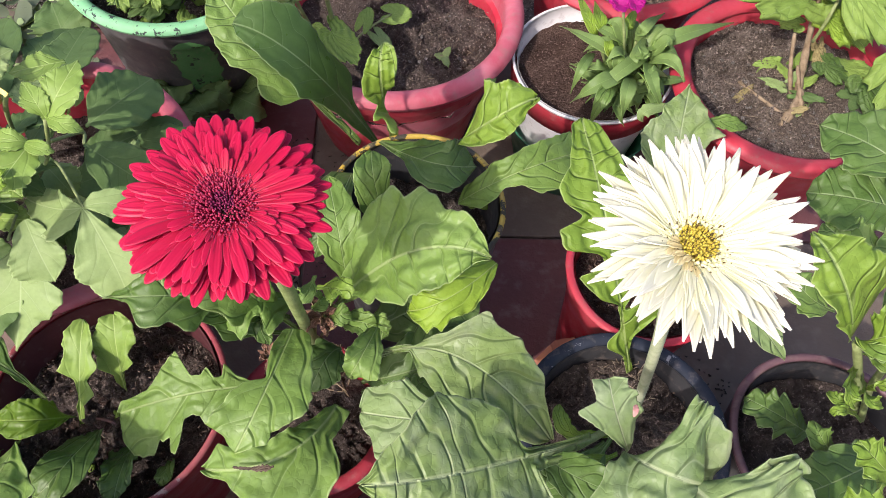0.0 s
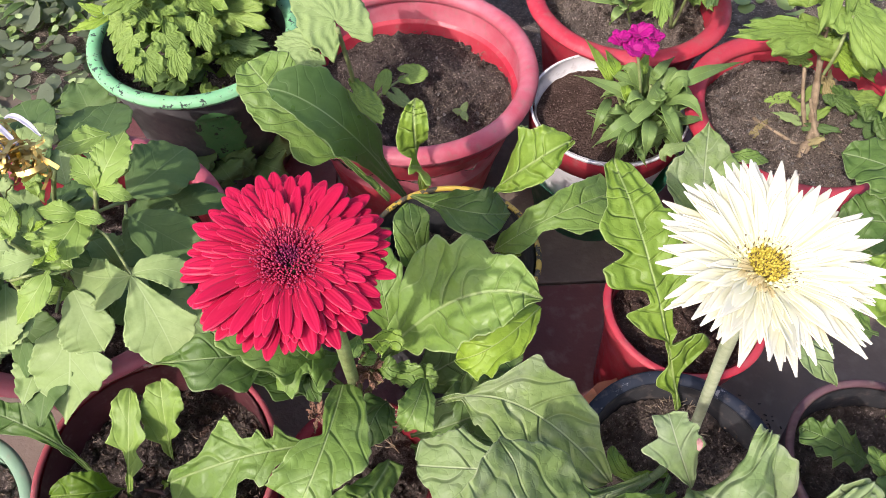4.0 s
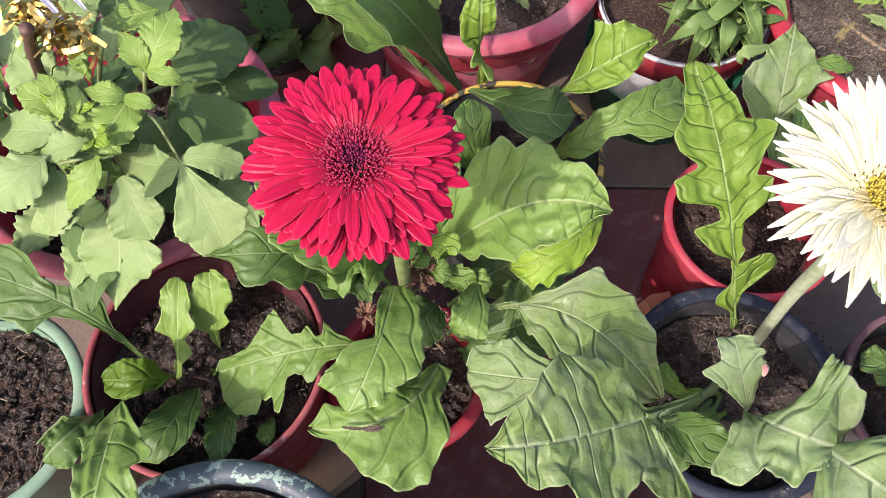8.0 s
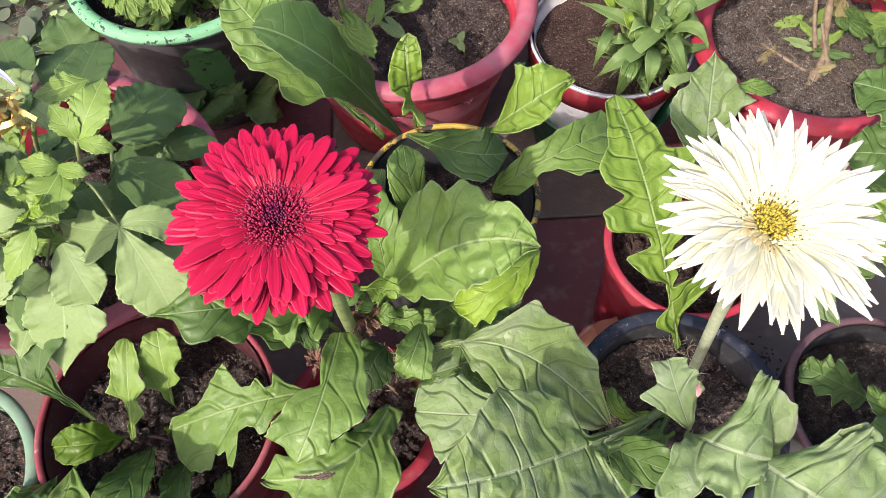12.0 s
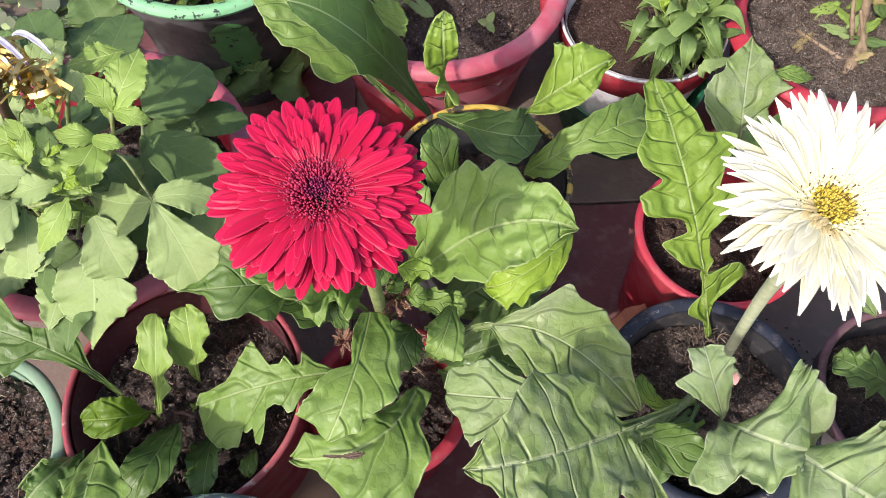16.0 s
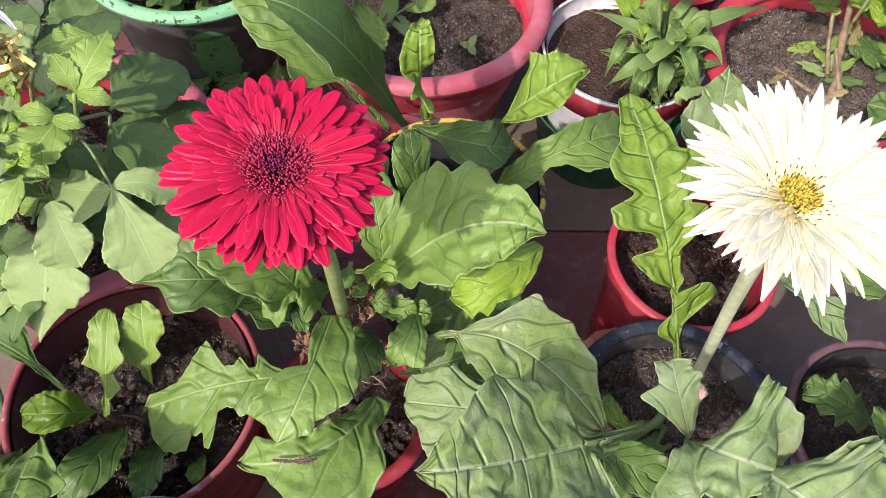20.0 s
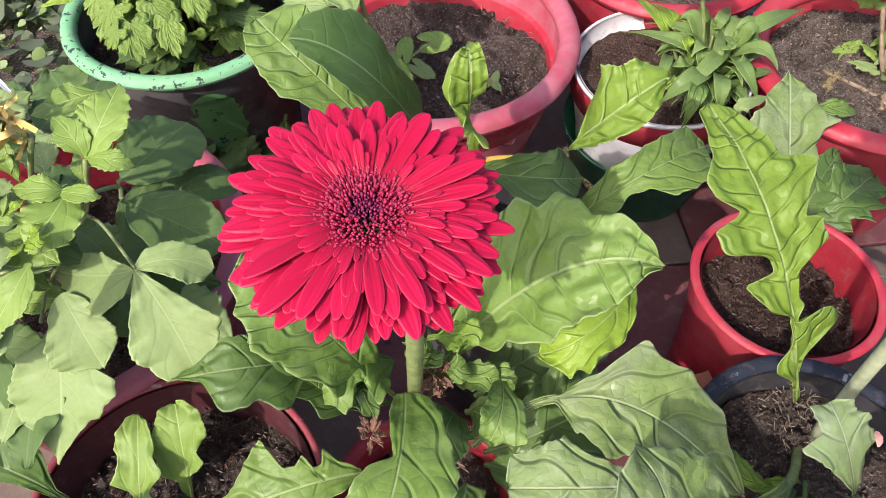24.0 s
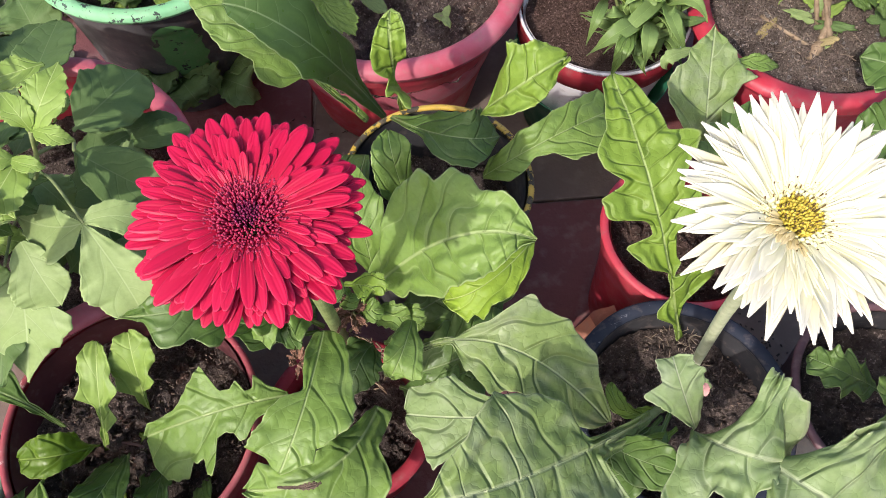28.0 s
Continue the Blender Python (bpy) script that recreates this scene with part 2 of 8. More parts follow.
def petal_material(name, base, tip, glow, rough=0.58, edge=None):
    """Ray floret: deeper at the throat, fine lengthwise lines, slightly see-through."""
    m, t, b = material(name, rough, 0.28)
    sep = t.nodes.new("ShaderNodeSeparateXYZ")
    t.links.new(t.nodes.new("ShaderNodeUVMap").outputs[0], sep.inputs[0])
    col = mixed(t, sep.outputs[1], base, tip)
    lines = math_node(t, "SINE", math_node(t, "MULTIPLY", sep.outputs[0], 25.0))
    info = t.nodes.new("ShaderNodeObjectInfo").outputs["Random"]
    col = mixed(t, math_node(t, "MULTIPLY", info, 0.35), col, tuple(c * 0.75 for c in base))
    rim = node(t, "ShaderNodeMapRange", From_Min=0.87, From_Max=1.0, To_Max=0.13)
    t.links.new(math_node(t, "ABSOLUTE", math_node(t, "SUBTRACT", math_node(t, "MULTIPLY", sep.outputs[0], 2.0), 1.0)), rim.inputs["Value"])
    col = mixed(t, rim.outputs[0], col, edge or tip)
    t.links.new(col, b.inputs["Base Color"])
    b.inputs["Sheen Weight"].default_value = 0.05
    bump(t, b, lines, 0.14, 0.0004)
    thin = t.nodes.new("ShaderNodeBsdfTranslucent")
    t.links.new(col, thin.inputs["Color"])
    mixer = t.nodes.new("ShaderNodeMixShader")
    mixer.inputs[0].default_value = glow
    t.links.new(b.outputs[0], mixer.inputs[1])
    t.links.new(thin.outputs[0], mixer.inputs[2])
    t.links.new(mixer.outputs[0], t.nodes["Material Output"].inputs[0])
    return m


PETAL_RED = petal_material("red_petal", (0.38, 0.003, 0.026), (0.6, 0.008, 0.064), 0.19, 0.42, (0.8, 0.2, 0.32))
PETAL_WHITE = petal_material("cream_petal", (0.85, 0.84, 0.48), (0.89, 0.89, 0.79), 0.3)
PETAL_MAGENTA = petal_material("magenta_petal", (0.35, 0.0, 0.16), (0.62, 0.01, 0.32), 0.2)
PETAL_ORANGE = petal_material("orange_petal", (0.6, 0.1, 0.0), (0.85, 0.25, 0.01), 0.15)
PETAL_TAN = petal_material("withered_tan_petal", (0.42, 0.33, 0.1), (0.66, 0.58, 0.34), 0.2, 0.6)
FLORET_RED = skin_material("red_floret", (0.18, 0.002, 0.022), (0.5, 0.035, 0.1), 0.4, 900.0)
FLORET_DARK = skin_material("dark_floret", (0.07, 0.002, 0.025), (0.3, 0.02, 0.09), 0.5, 900.0)
FLORET_CREAM = skin_material("cream_floret", (0.74, 0.72, 0.3), (0.86, 0.84, 0.58), 0.5, 700.0)
FLORET_OLIVE = skin_material("olive_floret", (0.36, 0.27, 0.015), (0.72, 0.6, 0.1), 0.5, 900.0)


def plastic(name, colour, faded, wear=0.35, rough=0.42, chips=None, chip_amount=0.5, chip_scale=55.0):
    """Old garden plastic: faded patches, dust, scuffs; painted ones have chips down to the colour below."""
    m, t, b = material(name, rough, 0.45)
    obj = t.nodes.new("ShaderNodeTexCoord").outputs["Object"]
    col = mixed(t, math_node(t, "MULTIPLY", noise_fac(t, 14.0, 6.0, 0.35, 0.7, obj), wear), colour, faded)
    col = mixed(t, math_node(t, "MULTIPLY", noise_fac(t, 55.0, 7.0, 0.42, 0.72, obj, 0.7), wear * 0.6), col, faded)
    if chips:
        edge = noise_fac(t, chip_scale, 5.0, chip_amount, chip_amount + 0.03, obj, 0.65)
        col = mixed(t, edge, col, chips)
    dirt = noise_fac(t, 130.0, 6.0, 0.55, 0.72, obj)
    col = mixed(t, math_node(t, "MULTIPLY", dirt, 0.35), col, (0.24, 0.19, 0.15))
    t.links.new(col, b.inputs["Base Color"])
    rr = node(t, "ShaderNodeMapRange", To_Min=rough - 0.12, To_Max=rough + 0.25)
    t.links.new(noise_fac(t, 40.0, 4.0, 0.3, 0.7, obj), rr.inputs["Value"])
    t.links.new(rr.outputs[0], b.inputs["Roughness"])
    bump(t, b, noise_fac(t, 160.0, 5.0, 0.2, 0.8, obj), 0.2, 0.0008)
    return m


PINK = plastic("faded_pink_plastic", (0.42, 0.06, 0.09), (0.52, 0.2, 0.235), 0.75)
RED = plastic("red_plastic", (0.42, 0.015, 0.035), (0.52, 0.085, 0.105), 0.6)
DEEP_RED = plastic("deep_red_plastic", (0.28, 0.012, 0.025), (0.4, 0.05, 0.06), 0.5)
BLACK = plastic("black_plastic", (0.037, 0.038, 0.04), (0.13, 0.128, 0.125), 0.7, 0.5)
MINT = plastic("chipped_mint_paint", (0.17, 0.46, 0.21), (0.3, 0.58, 0.34), 0.5, 0.45, (0.03, 0.05, 0.04), 0.57, 150.0)
MINT_DULL = plastic("dull_green_paint", (0.06, 0.2, 0.06), (0.13, 0.3, 0.1), 0.6, 0.5, (0.03, 0.035, 0.03), 0.6, 90.0)
PALE_GREEN = plastic("faded_green_plastic", (0.14, 0.25, 0.15), (0.24, 0.34, 0.24), 0.6, 0.55)
TEAL = plastic("chipped_teal_paint", (0.045, 0.065, 0.08), (0.09, 0.125, 0.135), 0.5, 0.45, (0.27, 0.38, 0.3), 0.545, 120.0)
NAVY = plastic("worn_navy_plastic", (0.009, 0.014, 0.027), (0.025, 0.033, 0.05), 0.5, 0.68, (0.22, 0.22, 0.23), 0.62, 60.0)
WHITE = plastic("white_enamel", (0.74, 0.73, 0.72), (0.6, 0.58, 0.56), 0.5, 0.35, (0.28, 0.2, 0.16), 0.66, 60.0)
SKY_BLUE = plastic("pale_blue_plastic", (0.3, 0.52, 0.7), (0.45, 0.63, 0.76), 0.5)
YELLOW = plastic("yellow_band", (0.5, 0.33, 0.03), (0.6, 0.43, 0.12), 0.5, 0.45, (0.05, 0.045, 0.03), 0.5, 70.0)
BOTTLE_GREEN = plastic("bottle_green_plastic", (0.02, 0.17, 0.085), (0.05, 0.25, 0.14), 0.5)
DUSTY = plastic("dusty_pinkish_plastic", (0.06, 0.028, 0.034), (0.2, 0.11, 0.12), 0.7, 0.4)

# darker copies of the black and deep red plastic, with the pots' inner shade in the colour
SHADED_BLACK_INNER = plastic("shaded_black_inside_plastic", (0.022, 0.022, 0.024), (0.06, 0.06, 0.062), 0.6, 0.55)
SHADED_RED_INNER = plastic("shaded_red_inside_plastic", (0.075, 0.02, 0.024), (0.14, 0.045, 0.05), 0.5, 0.5)
BLEMISH = plastic("pale_pink_blotch", (0.5, 0.22, 0.2), (0.45, 0.36, 0.26), 0.7, 0.6)
WORN_RED = plastic("worn_dusty_red_plastic", (0.26, 0.025, 0.04), (0.36, 0.13, 0.12), 0.6, 0.55, (0.42, 0.27, 0.24), 0.6, 60.0)


def soil_material(name, dark, light, scale=70.0):
    m, t, b = material(name, 0.95, 0.15)
    obj = t.nodes.new("ShaderNodeTexCoord").outputs["Object"]
    col = mixed(t, noise_fac(t, scale, 8.0, 0.35, 0.68, obj, 0.7), dark, light)
    col = mixed(t, math_node(t, "MULTIPLY", noise_fac(t, 24.0, 4.0, 0.45, 0.7, obj), 0.3), col, tuple(c * 0.45 for c in dark))
    grit = noise_fac(t, 430.0, 3.0, 0.58, 0.66, obj)
    col = mixed(t, math_node(t, "MULTIPLY", grit, 0.6), col, tuple(min(1, c * 2.2 + 0.05) for c in light))
    t.links.new(col, b.inputs["Base Color"])
    lumps = node(t, "ShaderNodeTexVoronoi", Scale=360.0)
    t.links.new(obj, lumps.inputs["Vector"])
    bump(t, b, math_node(t, "SUBTRACT", noise_fac(t, 300.0, 8.0, 0.2, 0.8, obj, 0.78), math_node(t, "MULTIPLY", lumps.outputs["Distance"], 0.5)), 1.0, 0.009)
    return m


SOIL_DARK = soil_material("moist_soil", (0.1, 0.077, 0.064), (0.28, 0.222, 0.185))
SOIL_BROWN = soil_material("brown_soil", (0.1, 0.06, 0.045), (0.2, 0.13, 0.1))
SOIL_DRY = soil_material("dry_soil", (0.14, 0.108, 0.085), (0.44, 0.365, 0.3))
STONE = soil_material("grit", (0.25, 0.22, 0.19), (0.45, 0.42, 0.38))


def floor_material(name, dark, light, rough):
    m, t, b = material(name, rough, 0.4)
    obj = t.nodes.new("ShaderNodeTexCoord").outputs["Object"]
    col = mixed(t, noise_fac(t, 9.0, 7.0, 0.3, 0.7, obj), dark, light)
    col = mixed(t, math_node(t, "MULTIPLY", noise_fac(t, 60.0, 8.0, 0.52, 0.75, obj), 0.4), col, (0.3, 0.25, 0.21))
    info = t.nodes.new("ShaderNodeObjectInfo").outputs["Random"]
    col = mixed(t, math_node(t, "MULTIPLY", info, 0.3), col, dark)
    t.links.new(col, b.inputs["Base Color"])
    bump(t, b, noise_fac(t, 180.0, 6.0, 0.2, 0.8, obj), 0.3, 0.0015)
    return m


TILE_RED = floor_material("oxide_red_tile", (0.11, 0.039, 0.04), (0.18, 0.07, 0.064), 0.5)
TILE_BEIGE = floor_material("beige_tile", (0.115, 0.09, 0.068), (0.2, 0.155, 0.115), 0.65)
CONCRETE = floor_material("grey_concrete", (0.15, 0.118, 0.1), (0.28, 0.228, 0.195), 0.85)
# bright tan with the sunlight on a beige tile put into the colour
TILE_SUNLIT = floor_material("sunlit_tile_tan", (0.45, 0.3, 0.17), (0.6, 0.45, 0.28), 0.85)


# ---- mesh helpers ----
def mesh_part(name, verts, faces, mat, parent=None, label="", uv=None, smooth=True, veins_uv=None):
    me = bpy.data.meshes.new(name)
    me.from_pydata([tuple(v) for v in verts], [], [tuple(int(i) for i in f) for f in faces])
    for layer_name, coords in (("UVMap", uv), ("veins", veins_uv)):
        if coords is not None:
            layer = me.uv_layers.new(name=layer_name)
            idx = np.empty(len(me.loops), dtype=np.int32)
            me.loops.foreach_get("vertex_index", idx)
            layer.data.foreach_set("uv", np.asarray(coords, dtype=np.float32)[idx].ravel())
    if smooth:
        me.polygons.foreach_set("use_smooth", [True] * len(me.polygons))
    me.materials.append(mat)
    me.update()
    ob = new(name, me)
    ob.parent = parent
    if label:
        ob["label"] = label
    return ob


def thing(name, label, category, at=(0, 0, 0), group=""):
    e = new(name)
    e.empty_display_size = 0.02
    e.location = at
    return tagged(e, label, category, group)


def put(ob, parent):
    """Hang a part that was built in world metres under its thing."""
    ob.parent = parent
    ob.matrix_parent_inverse = Matrix.Translation(parent.location).inverted() if parent.parent is None else Matrix.Identity(4)
    return ob


def sheet_faces(n, m):
    i = np.arange(n * m).reshape(n, m)
    a, b, c, d = i[:-1, :-1], i[1:, :-1], i[1:, 1:], i[:-1, 1:]
    return np.stack((a, b, c, d), -1).reshape(-1, 4)


def thick_sheet(grid, uv, thickness):
    """Vertices, faces and uv of a closed blade from a grid (n, m, 3) of its upper side."""
    n, m, _ = grid.shape
    du = np.gradient(grid, axis=1)
    ds = np.gradient(grid, axis=0)
    nor = np.cross(ds, du)
    nor /= np.maximum(np.linalg.norm(nor, axis=2, keepdims=True), 1e-9)
    if nor[..., 2].mean() < 0:
        nor = -nor
        flip = True
    else:
        flip = False
    low = grid - nor * thickness
    verts = np.concatenate((grid.reshape(-1, 3), low.reshape(-1, 3)))
    f = sheet_faces(n, m)
    k = n * m
    top = f if not flip else f[:, ::-1]
    under = (f + k)[:, ::-1] if not flip else f + k
    i = np.arange(k).reshape(n, m)
    rim = np.concatenate((i[:, 0], i[-1, 1:], i[::-1, -1][1:], i[0, ::-1][1:-1]))
    nxt = np.roll(rim, -1)
    side = np.stack((rim, rim + k, nxt + k, nxt), -1)
    if flip:
        side = side[:, ::-1]
    return verts, np.concatenate((top, under, side)), np.concatenate((uv, uv))


def half_width(style, e, rng):
    """Outline of a blade: half its width along e (0 base of the blade, 1 tip)."""
    ph = rng.random() * 0.9
    jag = 0.05 * np.sin(17 * e + ph * 7) + 0.03 * np.sin(41 * e + ph * 11)
    if style == "toothed":    # saw-like lobes that point outward
        env = np.sin(np.pi * np.clip(e, 0, 1) ** 0.8) ** 0.5
        saw = (4.3 * e + ph) % 1.0
        tooth = np.where(saw < 0.55, saw / 0.55, (1 - saw) / 0.45)
        return env * (0.48 + 0.52 * tooth ** 1.2 * (1 - 0.35 * e) + 0.3 * e) * (1 + jag)
    if style == "broad":      # big gerbera blade, wavy toothed margin, bluntly pointed
        env = np.where(e < 0.5, np.sin(np.pi * e) ** 0.6, np.clip(1 - ((e - 0.5) / 0.5) ** 2.3, 0, 1) ** 0.72)
        saw = (5.3 * e + ph) % 1.0
        tooth = np.where(saw < 0.7, saw / 0.7, (1 - saw) / 0.3)
        return env * (0.84 + 0.19 * tooth * (1 - 0.4 * e)) * (1 + jag)
    if style == "spoon":      # narrow below, rounded head
        env = np.where(e < 0.62, 0.28 + 0.72 * (e / 0.62) ** 1.6, np.sqrt(np.clip(1 - ((e - 0.62) / 0.38) ** 2, 0, 1)))
        return env * (1 - 0.14 * (0.5 + 0.5 * np.cos(2 * np.pi * (5 * e + ph))) * (e < 0.8)) * (1 + 0.6 * jag)
    if style == "oval":
        return np.sqrt(np.clip(1 - (2 * e - 1) ** 2, 0, 1)) * (1 + 0.5 * jag)
    if style == "ovate":      # dahlia leaflet, pointed tip, fine saw edge
        env = np.sin(np.pi * np.clip(e, 0, 1) ** 0.72) ** 0.8
        saw = (8 * e + ph) % 1.0
        return env * (1 - 0.13 * saw) * (1 + 0.6 * jag)
    return np.sin(np.pi * np.clip(e, 0, 1) ** 0.8) ** 1.1   # lance


LOOK_UP = Vector((0.0, -0.3, 1.0)).normalized()
leaf_count = [0]


def leaf(parent, base, mid, tip, width, style="broad", mat=None, roll=0.0, stalk=0.12, fold=0.12, wave=0.09, puff=0.045, veins=8.0,
         name="leaf", label="", fine=1.0, sweep=0.3, lean=0.0, shape=()):
    """A blade on its stalk: a bent midrib through three places, an outline, a fold along the midrib, waves on the margin, puffs between the veins."""
    leaf_count[0] += 1
    if style == "mum":
        return palm_leaf(parent, np.array(base) * (1 - stalk) + np.array(tip) * stalk, tip, width, 5, 0.4, 0.13, 128.0, mat, roll, 0.08, 0.018, wave * 0.45, name, label, fine, leaf_count[0])
    if style == "fan":
        return palm_leaf(parent, base, tip, width, 7, 0.09, 0.06, 152.0, mat, roll, 0.03, 0.018, wave * 0.2, name, label, fine, leaf_count[0])
    rng = np.random.default_rng(leaf_count[0])
    base, mid, tip = (np.array(p, dtype=float) for p in (base, mid, tip))
    ctrl = 2 * mid - (base + tip) / 2
    puff *= 0.62
    share = min(1.25, max(0.3, np.linalg.norm(tip - base) / 0.125))     # short blades have fewer veins
    veins *= share
    ns, nu = max(9, int(72 * fine)), max(5, int(12 * fine) * 2 + 1)
    s = np.linspace(0, 1, ns)[:, None]
    rib = (1 - s) ** 2 * base + 2 * s * (1 - s) * ctrl + s ** 2 * tip
    tan = np.gradient(rib, axis=0)
    tan /= np.linalg.norm(tan, axis=1, keepdims=True)
    up = np.array(LOOK_UP)
    side = np.cross(tan, up)
    side /= np.linalg.norm(side, axis=1, keepdims=True)
    nor = np.cross(side, tan)
    a = radians(roll)
    side, nor = side * math.cos(a) + nor * math.sin(a), nor * math.cos(a) - side * math.sin(a)
    e = np.clip((s[:, 0] - stalk) / (1 - stalk), 0, 1)
    length = np.linalg.norm(tip - base)
    half = width / 2
    least = min(0.0016, half * 0.35)
    u = np.linspace(-1, 1, nu)
    left, right = half_width(style, e, rng) * (1 + lean), half_width(style, e, rng) * (1 - lean)
    if shape:
        se, sl, sr = zip(*shape)
        soft_edge = np.array((0.2, 0.6, 0.2))
        left, right = (np.convolve(np.pad(np.interp(np.linspace(0, 1, ns), se, w), 1, "edge"), soft_edge, "valid") for w in (sl, sr))
        left, right = (np.interp(e, np.linspace(0, 1, ns), w * (1 + 0.012 * np.sin(np.linspace(0, 1, ns) * 47 + k) + 0.015 * np.sin(np.linspace(0, 1, ns) * 91 + k))) for k, w in ((0, left), (1, right)))
    wl = np.maximum(half * left, least * (1 - 0.7 * s[:, 0]))
    wr = np.maximum(half * right, least * (1 - 0.7 * s[:, 0]))
    w = np.where(u[None, :] < 0, wl[:, None], wr[:, None])
    au = np.abs(u)[None, :]
    on = np.clip(e * 8, 0, 1)[:, None]
    out = w * au / half          # distance from the midrib, in half widths
    step = veins * e + 0.22 * np.sin(2.3 * veins * e + 6 * rng.random()) + 0.15 * np.sin(5.1 * veins * e + 6 * rng.random())
    phase = step[:, None] - 1.9 * out ** 1.35 + 0.35 * (u[None, :] > 0)
    net = 0.8 + 0.2 * np.abs(np.sin(np.pi * (4.5 * out + 0.37 * np.floor(phase))))
    bulge = np.sin(3.1 * e[:, None] * veins * 0.45 + 5 * u[None, :] + 6 * rng.random()) * np.sin(2.2 * e[:, None] * veins * 0.45 - 3 * u[None, :] + 6 * rng.random())
    quilt = puff * half * (1.6 * bulge + 0.28 * np.abs(np.sin(np.pi * phase)) ** 0.6 * net - 0.4) * np.sin(np.pi * np.clip(au, 0, 1)) ** 0.7 * on
    cross = np.sin(np.pi * (veins * 0.5 * e[:, None] + 4.5 * au)) * np.sin(np.pi * phase)
    quilt = quilt + puff * half * 0.5 * cross * np.sin(np.pi * np.clip(au, 0, 1)) * on
    ph = rng.random(4) * 6.28
    ripple = wave * half * (np.sin(2 * np.pi * 3.1 * e + ph[0])[:, None] * (u > 0) + np.sin(2 * np.pi * 2.6 * e + ph[1])[:, None] * (u < 0)) * au ** 2 * on
    ripple = ripple + wave * 0.5 * half * np.sin(2 * np.pi * 7.3 * e[:, None] + ph[2] + 2 * u[None, :]) * au ** 3 * on
    lift = fold * w * au ** 1.3 - 0.35 * fold * w * au ** 3 + quilt + ripple
    sweeps = sweep if isinstance(sweep, tuple) else (sweep, sweep)
    back = np.where(u[None, :] < 0, sweeps[0], sweeps[1]) * w * au
    grid = rib[:, None, :] + side[:, None, :] * (w * u[None, :])[..., None] + nor[:, None, :] * lift[..., None] + tan[:, None, :] * (back * np.clip(1.4 * (1 - e), 0.0, 1)[:, None])[..., None]
    uv = np.stack((np.broadcast_to(u[None, :] * 0.5 + 0.5, (ns, nu)), np.broadcast_to(e[:, None] * share, (ns, nu))), -1).reshape(-1, 2)
    verts, faces, uvs = thick_sheet(grid, uv, 0.0005)
    ladder = np.stack((w * u[None, :] / half, np.broadcast_to(step[:, None], (ns, nu))), -1).reshape(-1, 2)
    return put(mesh_part(name, verts, faces, mat or LEAF_MID, None, label, uvs, veins_uv=np.concatenate((ladder, ladder))), parent)


def palm_leaf(parent, joint, tip, width, lobes=5, depth=0.3, teeth=0.06, spread=130.0, mat=None, roll=0.0, droop=0.12, pleat=0.05, ruffle=0.05, name="leaf", label="", fine=1.0, seed=0):
    """A blade with ribs fanning out of one joint: rounded lobes, small blunt teeth, pleats between the ribs."""
    rng = np.random.default_rng(seed)
    joint, tip = np.array(joint, dtype=float), np.array(tip, dtype=float)
    length = np.linalg.norm(tip - joint)
    ax = (tip - joint) / length
    sd = np.cross(ax, np.array(LOOK_UP))
    sd /= np.linalg.norm(sd)
    nr = np.cross(sd, ax)
    a = radians(roll)
    sd, nr = sd * math.cos(a) + nr * math.sin(a), nr * math.cos(a) - sd * math.sin(a)
    na, rn = int(30 + 60 * fine), max(5, int(13 * fine))
    th = np.linspace(-1, 1, na)
    ang = th * radians(spread)
    pos = (th + 1) * 0.5 * lobes + rng.normal(0, 0.08)        # lobe places, ribs at the half steps
    near = (pos - np.floor(pos)) * 2 - 1
    env = 1 - (0.3 if spread > 150 else 0.34) * np.abs(th) ** 2.4
    edge = env * (1 - depth * np.abs(near) ** 3.0 * (1 - 0.35 * np.abs(th)))
    edge = edge * (1 - teeth * np.abs(np.sin(np.pi * (pos * 3 + 0.5))) ** 0.7) * (1 + rng.normal(0, 0.012, na))
    edge = edge * np.clip((1 - np.abs(th)) * 9, 0.25, 1) ** 0.35
    rr = np.linspace(0.02, 1, rn)[:, None]
    r = rr * edge[None, :]
    x, y = r * np.cos(ang) * length, r * np.sin(ang) * width * 0.5 / max(0.55, math.sin(min(radians(spread), math.pi / 2)))
    ph = rng.random(3) * 6.28
    z = length * (-droop * r ** 2 + pleat * rr * (np.abs(near)[None, :] - 0.5) + ruffle * rr ** 3 * np.sin(ang * 3.3 + ph[0])[None, :] + ruffle * 0.6 * rr ** 4 * np.sin(ang * 8 + ph[1])[None, :] + 0.03 * rr * np.sin(rr * 17 + 4 * near[None, :]))
    grid = joint + x[..., None] * ax + y[..., None] * sd + z[..., None] * nr
    uv = np.stack((0.5 + 0.45 * near[None, :] * rr, rr * min(1.0, max(0.25, length / 0.08)) + 0 * ang[None, :]), -1).reshape(-1, 2)
    verts, faces, uvs = thick_sheet(grid, uv, 0.0005)
    ladder = np.stack((1.5 * near[None, :] * rr ** 0.6, 4.0 * rr + 0 * ang[None, :]), -1).reshape(-1, 2)
    return put(mesh_part(name, verts, faces, mat or LEAF_MID, None, label, uvs, veins_uv=np.concatenate((ladder, ladder))), parent)


